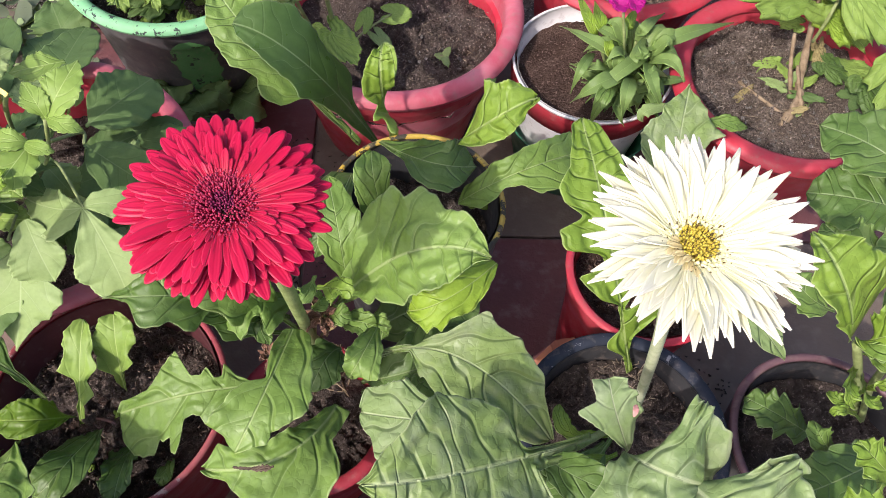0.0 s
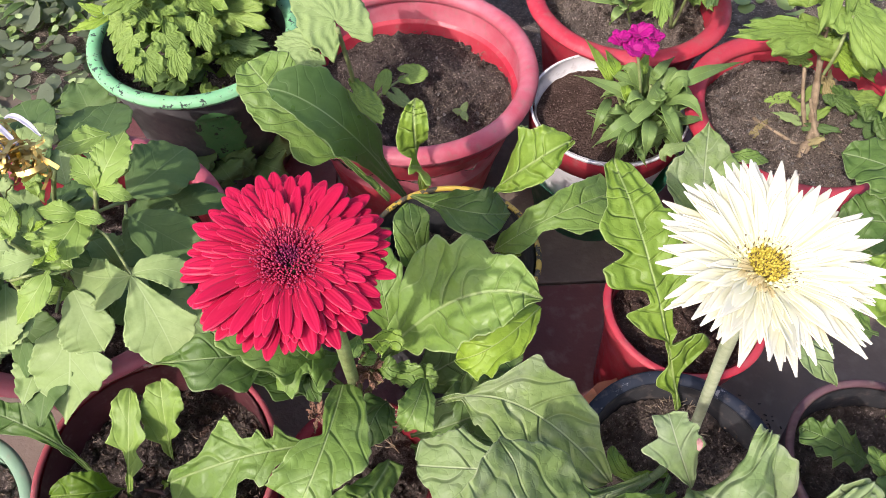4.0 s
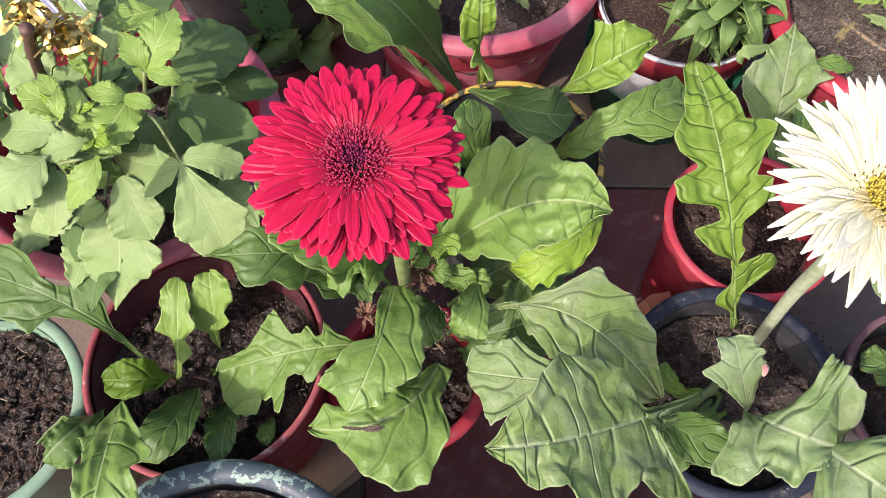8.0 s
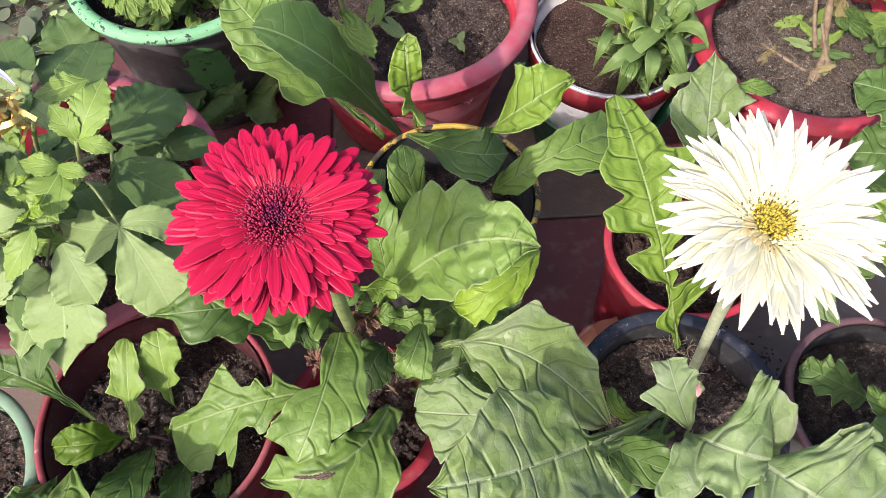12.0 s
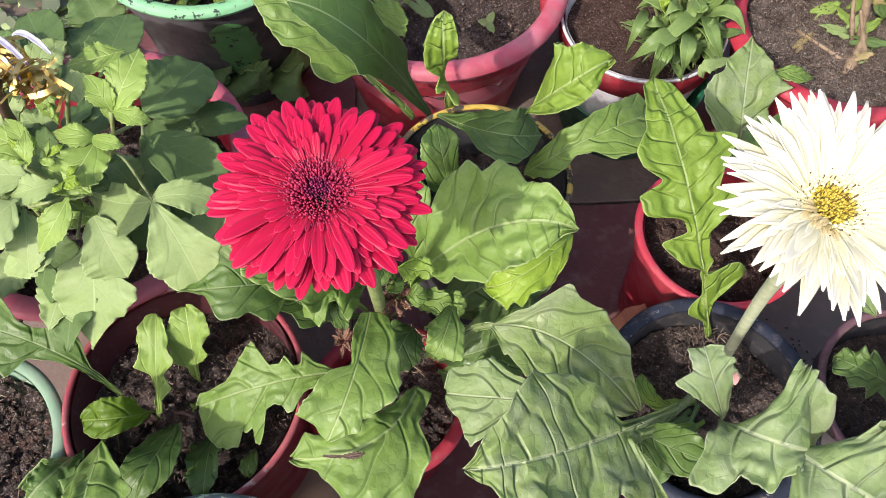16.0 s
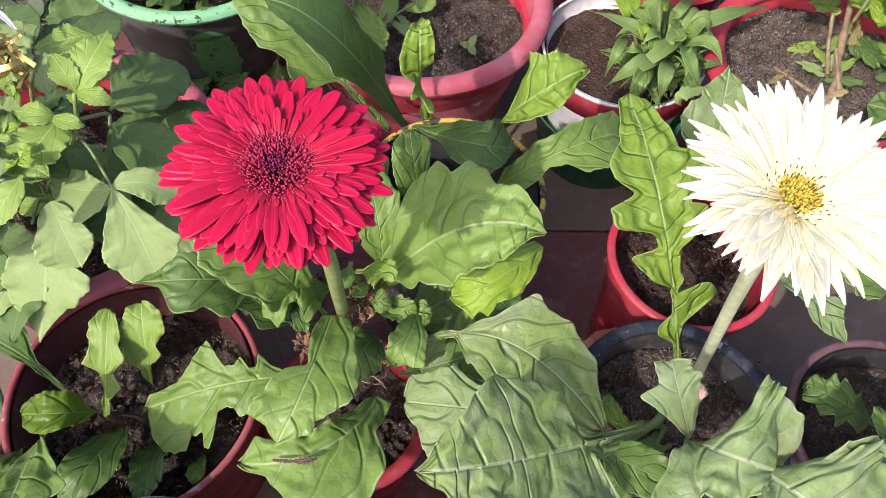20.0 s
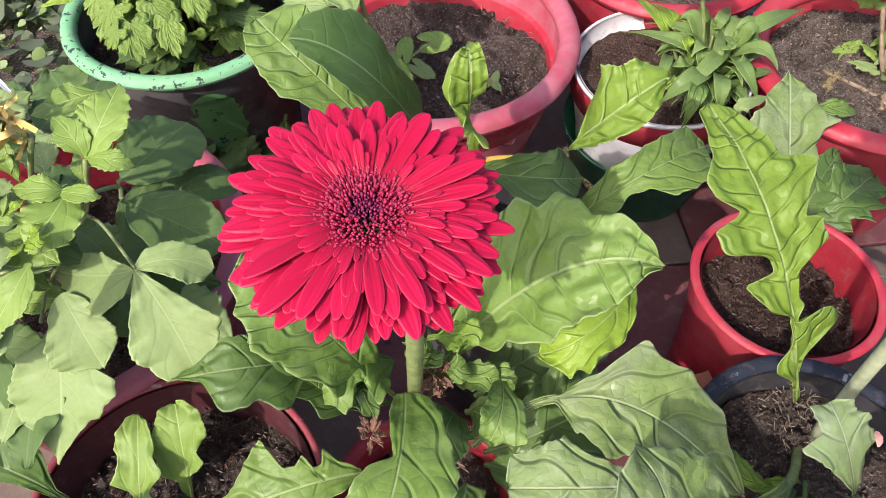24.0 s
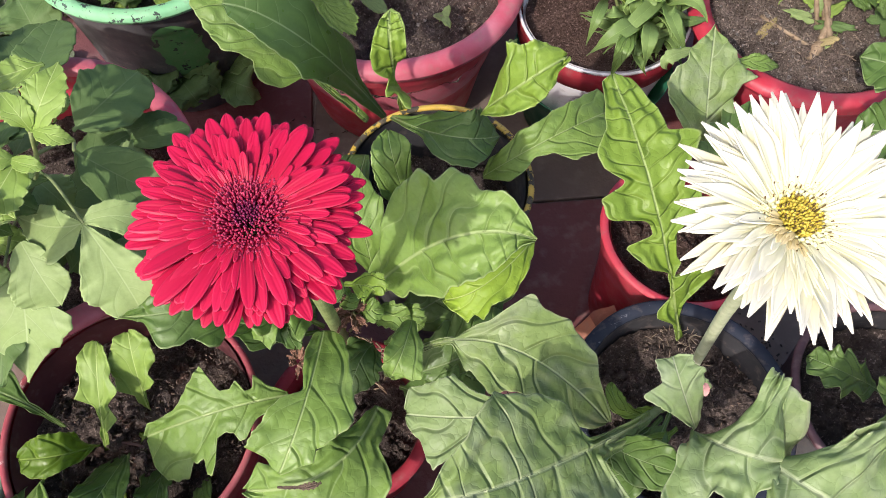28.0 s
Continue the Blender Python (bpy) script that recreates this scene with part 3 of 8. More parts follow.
def tube(name, points, radius, mat, parent, label="", sides=10, steps=18, end_radius=None, knob=0.0):
    """A round stem along a smooth line through the points."""
    pts = np.array(points, dtype=float)
    n = len(pts)
    x = np.linspace(0, n - 1, steps if n > 2 else 8)
    out = []
    ext = np.vstack((2 * pts[0] - pts[1], pts, 2 * pts[-1] - pts[-2]))
    for v in x:
        i = min(int(v), n - 2)
        f = v - i
        p0, p1, p2, p3 = ext[i], ext[i + 1], ext[i + 2], ext[i + 3]
        out.append(0.5 * (2 * p1 + (p2 - p0) * f + (2 * p0 - 5 * p1 + 4 * p2 - p3) * f * f + (3 * p1 - p0 - 3 * p2 + p3) * f ** 3))
    out = np.array(out)
    tan = np.gradient(out, axis=0)
    tan /= np.linalg.norm(tan, axis=1, keepdims=True)
    ref = np.array((0.3, 0.9, 0.1)) if abs(tan[0][1]) < 0.8 else np.array((1.0, 0.1, 0.1))
    a = np.cross(tan, ref)
    a /= np.linalg.norm(a, axis=1, keepdims=True)
    b = np.cross(tan, a)
    ang = np.linspace(0, 2 * np.pi, sides, endpoint=False)
    rad = np.linspace(radius, end_radius or radius, len(out)) * (1 + knob * (np.random.default_rng(len(name) + steps).random(len(out)) - 0.4))
    ring = out[:, None, :] + rad[:, None, None] * (np.cos(ang)[None, :, None] * a[:, None, :] + np.sin(ang)[None, :, None] * b[:, None, :])
    verts = ring.reshape(-1, 3)
    i = np.arange(len(out) * sides).reshape(len(out), sides)
    j = np.roll(i, -1, axis=1)
    faces = [tuple(f) for f in np.stack((i[:-1], i[1:], j[1:], j[:-1]), -1).reshape(-1, 4)] + [tuple(i[0]), tuple(i[-1][::-1])]
    ob = mesh_part(name, verts, faces, mat, None, label)
    return put(ob, parent)


def lathe(name, profile, mat, parent, label="", sides=64, wobble=0.0, seed=0):
    """A turned shell from (radius, height) pairs, about the parent's upright axis."""
    prof = np.array(profile)
    ang = np.linspace(0, 2 * np.pi, sides, endpoint=False)
    rng = np.random.default_rng(seed)
    bend = 1 + wobble * np.sin(2 * ang + rng.random() * 6) + wobble * 0.5 * np.sin(5 * ang + rng.random() * 6)
    r = prof[:, 0][:, None] * bend[None, :]
    verts = np.stack((r * np.cos(ang), r * np.sin(ang), np.broadcast_to(prof[:, 1][:, None], r.shape)), -1).reshape(-1, 3)
    i = np.arange(len(prof) * sides).reshape(len(prof), sides)
    j = np.roll(i, -1, axis=1)
    return mesh_part(name, verts, np.stack((i[:-1], j[:-1], j[1:], i[1:]), -1).reshape(-1, 4), mat, parent, label)


def ring_profile(r, z, thick, wide, steps=12):
    """Closed oval section of a rim, centred on radius r and height z."""
    return [(r + wide * math.cos(k * 2 * math.pi / steps), z + thick * math.sin(k * 2 * math.pi / steps)) for k in range(steps + 1)]


def soil_top(parent, r, z, mat, seed, rough=0.006, clods=90, clod=0.006, dome=0.0):
    """A lumpy bed of earth with crumbs on it, one mesh."""
    rng = np.random.default_rng(seed)
    rings, sides = 76, 150
    verts, faces = [], []
    for i in range(rings):
        for k in range(sides):
            rr = r * i / (rings - 1)
            a = 2 * math.pi * k / sides
            p = Vector((rr * math.cos(a), rr * math.sin(a), 0))
            q = p + Vector((seed * 3.7, seed * 1.3, 0))
            h = noise.noise(q * 22) * rough + noise.noise(q * 70) * rough * 0.8 + noise.noise(q * 150) * rough * 0.45 + abs(noise.noise(q * 210)) * rough * 0.5 + noise.noise(q * 430) * rough * 0.35
            verts.append((p.x, p.y, z + h + dome * (1 - (i / rings) ** 2)))
    for i in range(rings - 1):
        for k in range(sides):
            faces.append((i * sides + k, (i + 1) * sides + k, (i + 1) * sides + (k + 1) % sides, i * sides + (k + 1) % sides))
    ico = [(0, 0, 1), (0, 0, -1), (1, 0, 0), (-1, 0, 0), (0, 1, 0), (0, -1, 0), (.7, .7, .2), (-.7, .7, -.2), (.7, -.7, -.2), (-.7, -.7, .2)]
    tri = [(0, 2, 6), (0, 6, 4), (0, 4, 7), (0, 7, 3), (0, 3, 9), (0, 9, 5), (0, 5, 8), (0, 8, 2), (1, 6, 2), (1, 4, 6), (1, 7, 4), (1, 3, 7), (1, 9, 3), (1, 5, 9), (1, 8, 5), (1, 2, 8)]
    for _ in range(clods * 3):
        rr, a = r * math.sqrt(rng.random()) * 0.95, rng.random() * 6.283
        size = clod * (0.08 + 0.85 * rng.random() ** 5)
        k = len(verts)
        spin = rng.random(3) * 6
        turn = np.array(Euler(spin).to_matrix())
        for v in ico:
            w = turn @ (np.array(v) * (0.7 + 0.6 * rng.random(3))) * size
            verts.append((rr * math.cos(a) + w[0], rr * math.sin(a) + w[1], z + dome * (1 - (rr / r) ** 2) + size * 0.3 + w[2]))
        faces += [(x + k, y + k, v + k) for x, y, v in tri]
    return mesh_part("soil", verts, faces, mat, parent)


def pot(x, y, r, rim_z, label, body, rim, soil, depth=0.045, base=0.72, roll=0.008, lip=0.0, inner=None, seed=0, foot=0.0, clods=90, clod=0.006, rough=0.009, dome=0.0, tilt=(0, 0), soil_label="", wobble=0.006, ledge=0.0, band=0.0):
    """A round plant pot: tapering wall with an inside, a rolled or flat rim, and its earth."""
    p = thing("plant_pot", label, "plant pot", (x, y, foot), "pots on the floor")
    p.rotation_euler = (radians(tilt[0]), radians(tilt[1]), 0)
    h = rim_z - foot
    wall = r - roll - lip
    prof = [(0.001, 0.002), (wall * base, 0.0), (wall * base + 0.002, 0.004), (wall * (base + 1) / 2, h * 0.5), (wall * 0.955, h - 0.035), (wall * 0.985, h - 0.03), (wall, h - roll)]
    lathe("body", prof, body, p, wobble=wobble, seed=seed)
    k = wall - 0.003
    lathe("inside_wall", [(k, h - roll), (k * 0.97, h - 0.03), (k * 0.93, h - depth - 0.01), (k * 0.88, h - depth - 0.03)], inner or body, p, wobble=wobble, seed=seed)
    lathe("rim", ring_profile(wall + lip / 2 + 0.0005, h - roll * 0.7, roll, roll + lip / 2), rim, p, wobble=wobble, seed=seed)
    s = soil_top(p, k * 0.955, h - depth, soil, seed + 1, rough, clods, clod, dome)
    if ledge:
        lathe("inner_ledge", [(k * 0.985, h - ledge + 0.012), (k * 0.982, h - ledge + 0.002), (k * 0.93, h - ledge), (k * 0.925, h - ledge - 0.002), (k * 0.92, h - ledge - 0.02)], body, p, wobble=wobble, seed=seed)
    if band:
        lathe("red_band", [(wall + 0.0014, h - 0.003), (wall + 0.0018, h - 0.006), (wall * 0.985 + 0.0014, h - band), (wall * 0.98 - 0.002, h - band)], DEEP_RED, p, "deep red painted band", wobble=wobble, seed=seed)
    if soil_label:
        s["label"] = soil_label
    return p


def strap(length, width, tip_shape, rise, droop, cup, n=13, m=5, split=0.0):
    """Grid of a ray floret that lies along +x from the origin."""
    s = (1 - (1 - np.linspace(0, 1, n)) ** 1.5)[:, None]
    u = np.linspace(-1, 1, m)[None, :]
    if tip_shape == "round":
        prof = np.minimum(0.42 + 0.75 * s ** 0.7, 1) * np.clip(1 - np.clip((s - 0.66) / 0.34, 0, 1) ** 2.2, 0.015, 1) ** 0.55
    else:
        prof = np.minimum(0.5 + 0.8 * s, 1) * np.clip((1 - s) / 0.4, 0.01, 1) ** 0.9
    w = width / 2 * prof
    x = length * s + 0 * u
    z = rise * length * s - droop * length * s ** 2.2 + (0.03 * length * np.sin(5.5 * s + width * 4000) * s if tip_shape == "point" else 0) + cup * width * (u ** 2) * prof
    if split:
        x = x - split * length * np.clip((s - 0.6) / 0.4, 0, 1) * np.cos(np.pi * 1.5 * np.abs(u)) ** 2 * (np.abs(u) < 0.34)
        w = np.maximum(w, width * 0.05 * (s > 0.6))
    g = np.stack((x, w * u, z + 0 * u), -1)
    uv = np.stack((0.5 + 0.5 * u + 0 * s, s + 0 * u), -1).reshape(-1, 2)
    return g, uv


def daisy(parent, at, normal, rings, mat, petal_label=""):
    """Rays of a composite flower: every floret is a piece of its own on a few shared shapes. Ring: count, start radius, length, width, rise, droop, tip, height, scatter."""
    head = new("flower_head")
    put(head, parent)
    z = Vector(normal).normalized()
    x = z.orthogonal().normalized()
    frame_m = Matrix.Translation(at) @ Matrix((x, z.cross(x), z)).transposed().to_4x4()
    rng = random.Random(len(rings) * 7 + rings[0][0])
    for count, start, length, width, rise, droop, tip_shape, high, scatter in rings:
        meshes = []
        for v in range(4):
            g, uv = strap(length * (0.93 + 0.05 * v), width * (0.9 + 0.07 * v), tip_shape, rise + 0.03 * (v - 1.5), droop + 0.03 * (v % 2), 0.1 if tip_shape == "round" else 0.3, split=0.09 if tip_shape == "point" and v == 3 else 0.0)
            verts, faces, uvs = thick_sheet(g, uv, 0.0005)
            ob = mesh_part("petal", verts, faces, mat, None, petal_label, uvs)
            meshes.append(ob.data)
            bpy.data.objects.remove(ob)
        for i in range(count):
            a = (i + rng.uniform(-0.28, 0.28) * scatter) * 2 * math.pi / count
            ob = new("petal", meshes[rng.randrange(4)])
            if petal_label:
                ob["label"] = petal_label
            m = frame_m @ Matrix.Rotation(a, 4, "Z") @ Matrix.Translation((start, 0, high + rng.uniform(-0.0008, 0.0008))) @ Matrix.Rotation(rng.gauss(0, 0.045) * scatter, 4, "Y") @ Matrix.Rotation(rng.gauss(0, 0.09) * scatter, 4, "X") @ Matrix.Rotation(rng.gauss(0, 0.035) * scatter, 4, "Z")
            m = m @ Matrix.Scale(1 + rng.gauss(0, 0.035), 4)
            ob.parent = head
            ob.matrix_basis = m
    return head, frame_m


def florets(name, parent, frame_m, count, r0, r1, size, height, mat, lean=0.5, label="", seed=1, dome=0.0):
    """Tiny tubular florets packed on a spiral, one mesh."""
    rng = np.random.default_rng(seed)
    verts, faces = [], []
    for i in range(count):
        f = (i + 0.5) / count
        rr = math.sqrt(r0 * r0 + (r1 * r1 - r0 * r0) * f)
        a = i * 2.39996 + rng.normal() * 0.08
        h = height * (0.7 + 0.6 * rng.random())
        z0 = dome * (1 - (rr / r1) ** 2)
        out = lean * rr / r1
        c = Vector((rr * math.cos(a), rr * math.sin(a), z0))
        d = Vector((math.cos(a) * out, math.sin(a) * out, 1)).normalized()
        e = d.orthogonal().normalized()
        g = d.cross(e)
        k = len(verts)
        sz = size * (0.75 + 0.5 * rng.random())
        for hh, ss in ((0, 0.55), (h * 0.75, 0.8), (h, 0.9)):
            for q in range(5):
                w = q * 1.2566
                verts.append(frame_m @ (c + d * hh + (e * math.cos(w) + g * math.sin(w)) * sz * ss * 0.5))
        verts.append(frame_m @ (c + d * (h + sz * 0.25)))
        for l in (0, 5):
            for q in range(5):
                faces.append((k + l + q, k + l + (q + 1) % 5, k + l + 5 + (q + 1) % 5, k + l + 5 + q))
        for q in range(5):
            faces.append((k + 10 + q, k + 10 + (q + 1) % 5, k + 15))
    return put(mesh_part(name, verts, faces, mat, None, label), parent)


# ---- ground ----
def slab(name, x0, x1, y0, y1, top, deep, mat, parent=None, edge=0.002):
    bm = bmesh.new()
    bmesh.ops.create_cube(bm, size=1.0, matrix=Matrix.Translation(((x0 + x1) / 2, (y0 + y1) / 2, top - deep / 2)) @ Matrix.Diagonal((x1 - x0, y1 - y0, deep, 1)))
    bmesh.ops.bevel(bm, geom=bm.edges[:], offset=edge, segments=1, affect="EDGES")
    me = bpy.data.meshes.new(name)
    bm.to_mesh(me)
    bm.free()
    me.materials.append(mat)
    ob = new(name, me)
    ob.parent = parent
    return ob


gv, gf = [], []
for i in range(61):
    for k in range(61):
        gx, gy = ((k - 30) / 30), ((i - 30) / 30)
        gx, gy = 80 * gx * abs(gx) ** 3, 80 * gy * abs(gy) ** 3 + 0.6
        gv.append((gx, gy, -0.012 + 0.006 * noise.noise(Vector((gx * 9, gy * 9, 0)))))
ground = tagged(mesh_part("ground", gv, sheet_faces(61, 61), SOIL_DRY), "dry bare garden earth", "ground", kind="structure")
floor = tagged(slab("floor", -1.03, 1.1, -0.83, 0.697, -0.005, 0.04, CONCRETE), "terrace floor of maroon and beige tiles", "floor", kind="structure")
for i in range(7):
    for k in range(5):
        x0, y0 = -1.03 + 0.305 * i, -0.829 + 0.305 * k
        slab("tile", x0 + 0.0015, x0 + 0.3035, y0 + 0.0015, y0 + 0.3035, 0.0, 0.008, TILE_RED if (i + k) % 2 == 0 else TILE_BEIGE, floor, 0.001)

# ---- pots ----
pot(-0.03, 0.55, 0.124, 0.155, "faded pink plastic pot with a thick rolled rim", RED, PINK, SOIL_DARK, 0.05, 0.7, 0.0085, 0.002, PINK, seed=1, clods=160, ledge=0.034)
mint_pot = pot(-0.241, 0.601, 0.102, 0.16, "black plastic pot with a chipped mint-green painted rim", BLACK, MINT, SOIL_DARK, 0.035, 0.8, 0.006, 0.002, BLACK, seed=2)
pot(0.157, 0.499, 0.075, 0.14, "white enamelled pot with a red band below its worn rim", WHITE, WHITE, SOIL_BROWN, 0.017, 0.72, 0.0014, 0.0, WHITE, seed=3, clods=60, clod=0.004, rough=0.003, foot=0.0025, band=0.026)
pot(0.332, 0.475, 0.109, 0.15, "red plastic pot holding a chrysanthemum", RED, RED, SOIL_DRY, 0.022, 0.75, 0.007, 0.006, RED, seed=4, clods=260, clod=0.004)
pot(0.203, 0.654, 0.108, 0.15, "red plastic pot with dry earth", RED, RED, SOIL_DRY, 0.03, 0.75, 0.007, 0.006, RED, seed=5)
pot(-0.018, 0.785, 0.109, 0.15, "faded red plastic pot with a broad rolled rim", RED, RED, SOIL_DARK, 0.04, 0.75, 0.008, 0.006, RED, seed=6)
pot(0.14, 0.148, 0.073, 0.15, "dark pot with a scuffed navy-blue rim", BLACK, NAVY, SOIL_DARK, 0.024, 0.62, 0.0035, 0.003, SHADED_BLACK_INNER, seed=7, clods=130)
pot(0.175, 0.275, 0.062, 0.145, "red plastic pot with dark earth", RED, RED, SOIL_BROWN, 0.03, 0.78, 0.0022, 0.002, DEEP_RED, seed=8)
pot(-0.2045, 0.163, 0.0785, 0.165, "deep red plastic pot with a dusty pinkish rim", DEEP_RED, WORN_RED, SOIL_DARK, 0.034, 0.8, 0.0022, 0.0, SHADED_RED_INNER, seed=9, clods=240, clod=0.007, rough=0.008)
pot(-0.293, 0.335, 0.12, 0.17, "pink-red plastic pot with a broad rim", PINK, PINK, SOIL_DARK, 0.05, 0.75, 0.005, 0.007, RED, seed=10)
pot(-0.004, 0.31, 0.067, 0.18, "black pot with a yellow banded rim", BLACK, YELLOW, SOIL_DARK, 0.05, 0.8, 0.0022, 0.0, SHADED_BLACK_INNER, seed=11)
pot(-0.075, 0.166, 0.057, 0.122, "deep red plastic pot, nearly hidden by leaves", DEEP_RED, DEEP_RED, SOIL_DARK, 0.025, 0.78, 0.004, 0.002, DEEP_RED, seed=12, clods=150)
pot(-0.172, -0.006, 0.099, 0.19, "dark pot with a chipped teal-painted rim", BLACK, TEAL, SOIL_DARK, 0.01, 0.8, 0.0055, 0.003, BLACK, seed=13, clods=300, clod=0.005, rough=0.007)
pot(-0.349, 0.127, 0.071, 0.16, "pale green plastic pot full of dark earth", PALE_GREEN, PALE_GREEN, SOIL_DARK, 0.018, 0.8, 0.003, 0.003, PALE_GREEN, seed=14, clods=260, clod=0.005, rough=0.007)
pot(0.04, -0.036, 0.116, 0.1, "pale blue plastic tub", SKY_BLUE, SKY_BLUE, SOIL_DARK, 0.03, 0.8, 0.005, 0.008, SKY_BLUE, seed=15)
pot(0.282, 0.142, 0.067, 0.146, "black pot with a dusty pinkish rim", BLACK, DUSTY, SOIL_DARK, 0.028, 0.8, 0.003, 0.0, SHADED_BLACK_INNER, seed=16)

outer = thing("cachepot", "bottle-green plastic pot holder under a white pot", "pot holder", (0.157, 0.499, 0.0))
lathe("holder_wall", [(0.001, 0.0), (0.058, 0.0), (0.074, 0.075), (0.0755, 0.0755), (0.0725, 0.074), (0.0572, 0.0022), (0.001, 0.0022)], BOTTLE_GREEN, outer)


def sprig(parent, at, count, reach, low, high, size, style, mats, seed, wide=0.55, flat=0.5, fine=0.5):
    """Leaves on short stems round one root."""
    rng = random.Random(seed)
    for i in range(count):
        a, f = i * 2.4 + rng.uniform(-0.5, 0.5), math.sqrt(rng.random())
        z = low + (high - low) * rng.random() * (1.15 - 0.5 * f)
        root = Vector(at) + Vector((math.cos(a) * reach * f * 0.55, math.sin(a) * reach * f * 0.55, z))
        ln = size * rng.uniform(0.65, 1.25)
        d = Vector((math.cos(a + rng.uniform(-0.6, 0.6)), math.sin(a + rng.uniform(-0.6, 0.6)), rng.uniform(-0.2, 1.0) * flat)).normalized()
        tip = root + d * ln
        mid = (root + tip) / 2 + Vector((0, 0, ln * 0.1))
        leaf(parent, root, mid, tip, ln * wide, style, mats[rng.randrange(len(mats))], rng.uniform(-25, 25), 0.1, fine=fine)
        if i % 4 == 0:
            tube("stem", [tuple(Vector(at) + Vector((math.cos(a) * 0.006, math.sin(a) * 0.006, 0.0))), tuple(Vector(at) * 0.5 + root * 0.5 + Vector((0, 0, -z * 0.1))), tuple(root)], 0.0016, STEM, parent, sides=6, steps=8)


def ruffled_flower(parent, at, r, mat, seed, count=14, label="magenta fringed petal"):
    """A small double flower of short fringed petals."""
    rng = random.Random(seed)
    head = put(new("flower_head"), parent)
    for i in range(count):
        a = i * 2.4
        ln = r * rng.uniform(0.7, 1.05)
        d = Vector((math.cos(a), math.sin(a), rng.uniform(0.1, 0.8))).normalized()
        p = leaf(head, at, Vector(at) + d * ln * 0.5 + Vector((0, 0, ln * 0.12)), Vector(at) + d * ln, ln * 1.0, "fan", mat, rng.uniform(-20, 20), 0.02, 0.2, 0.3, 0.03, name="petal", fine=0.35)
    return head



def paint_splash(parent, wall, a0, a1, z0, z1, mat, label):
    """A ragged smear of paint down the outside of a pot's wall; wall gives the radius at a height."""
    rows, cols = 40, 15
    z = np.linspace(z1, z0, rows)
    s = np.linspace(0, 1, rows)
    slide = 9 * s
    wide = (a1 - a0) * (0.75 + 0.25 * np.sin(s * 5.0) + 0.08 * np.sin(s * 31) + 0.05 * np.sin(s * 57)) * np.clip(np.minimum(s * 9, (1 - s) * 5), 0.08, 1) ** 0.5
    ang = np.radians(((a0 + a1) / 2 + slide)[:, None] + wide[:, None] * np.linspace(-0.5, 0.5, cols)[None, :])
    r = np.array([wall(h) for h in z])[:, None] + 0.0014
    grid = np.stack((r * np.cos(ang), r * np.sin(ang), np.broadcast_to(z[:, None], ang.shape)), -1)
    return mesh_part("paint_splash", grid.reshape(-1, 3), sheet_faces(rows, cols), mat, parent, label)


paint_splash(mint_pot, lambda h: float(np.interp(h, (0.0, 0.08, 0.125, 0.13, 0.154), (0.0752, 0.0846, 0.0898, 0.0926, 0.094))), -90, -64, 0.03, 0.138, MINT_DULL, "dull green splash of paint")


def withered_head(parent, at, r, count, seed):
    """A dried-up bloom: curled brown strips in a loose knot."""
    rng = random.Random(seed)
    head = put(new("withered_bloom"), parent)
    head["label"] = "dried brown remains of a bloom"
    for i in range(count):
        a = i * 2.4 + rng.uniform(-0.4, 0.4)
        ln = r * rng.uniform(0.5, 1.1)
        d = Vector((math.cos(a), math.sin(a), rng.uniform(-0.5, 0.9))).normalized()
        at2 = Vector(at) + d * r * 0.15
        leaf(head, at2, at2 + d * ln * 0.5 + Vector((0, 0, ln * rng.uniform(-0.1, 0.3))), at2 + d * ln, r * 0.35, "lance", BLOOM_DRY, rng.uniform(-60, 60), 0.02, 0.5, 0.3, 0.1, name="petal", fine=0.3)


# ---- red gerbera ----
RED_AT, WHITE_AT = Vector((-0.087, 0.183, 0.369)), Vector((0.1070, 0.1480, 0.400))
red_plant = thing("gerbera_plant", "gerbera with a crimson double flower and broad green leaves", "potted flower", (-0.045, 0.19, 0.12), "gerberas")
RED_UP, WHITE_UP = (0.03, -0.11, 1.0), (0.05, -0.12, 1.0)
red_head, red_m = daisy(red_plant, RED_AT, RED_UP, [
    (58, 0.008, 0.0374, 0.0069, 0.05, 0.08, "round", -0.0022, 0.8),
    (56, 0.008, 0.0352, 0.0066, 0.11, 0.09, "round", -0.0008, 0.9),
    (52, 0.009, 0.0310, 0.0057, 0.16, 0.09, "round", 0.0004, 1.0),
    (48, 0.010, 0.0215, 0.0046, 0.22, 0.10, "round", 0.0008, 1.1),
    (54, 0.012, 0.0130, 0.0031, 0.28, 0.10, "round", 0.0012, 1.3),
    (60, 0.0135, 0.0072, 0.0018, 0.40, 0.10, "round", 0.0014, 1.6)], PETAL_RED, "crimson strap-shaped petal")
florets("disc", red_head, red_m, 950, 0.0042, 0.0162, 0.00115, 0.0036, FLORET_RED, 1.3, "packed crimson tubular florets", 3)
florets("disc_eye", red_head, red_m, 70, 0.0, 0.0044, 0.0011, 0.0034, FLORET_DARK, 0.4, "dark maroon florets", 4)
withered_head(red_plant, (-0.102, 0.193, 0.165), 0.010, 14, 3)
withered_head(red_plant, (-0.064, 0.214, 0.185), 0.015, 20, 4)
# ---- white gerbera ----
FLORET_BROWN = skin_material("brown_anther", (0.05, 0.03, 0.008), (0.2, 0.13, 0.03), 0.6, 900.0)
white_plant = thing("gerbera_plant", "gerbera with a cream-white spiky flower and large dusty leaves", "potted flower", (0.135, 0.16, 0.12), "gerberas")
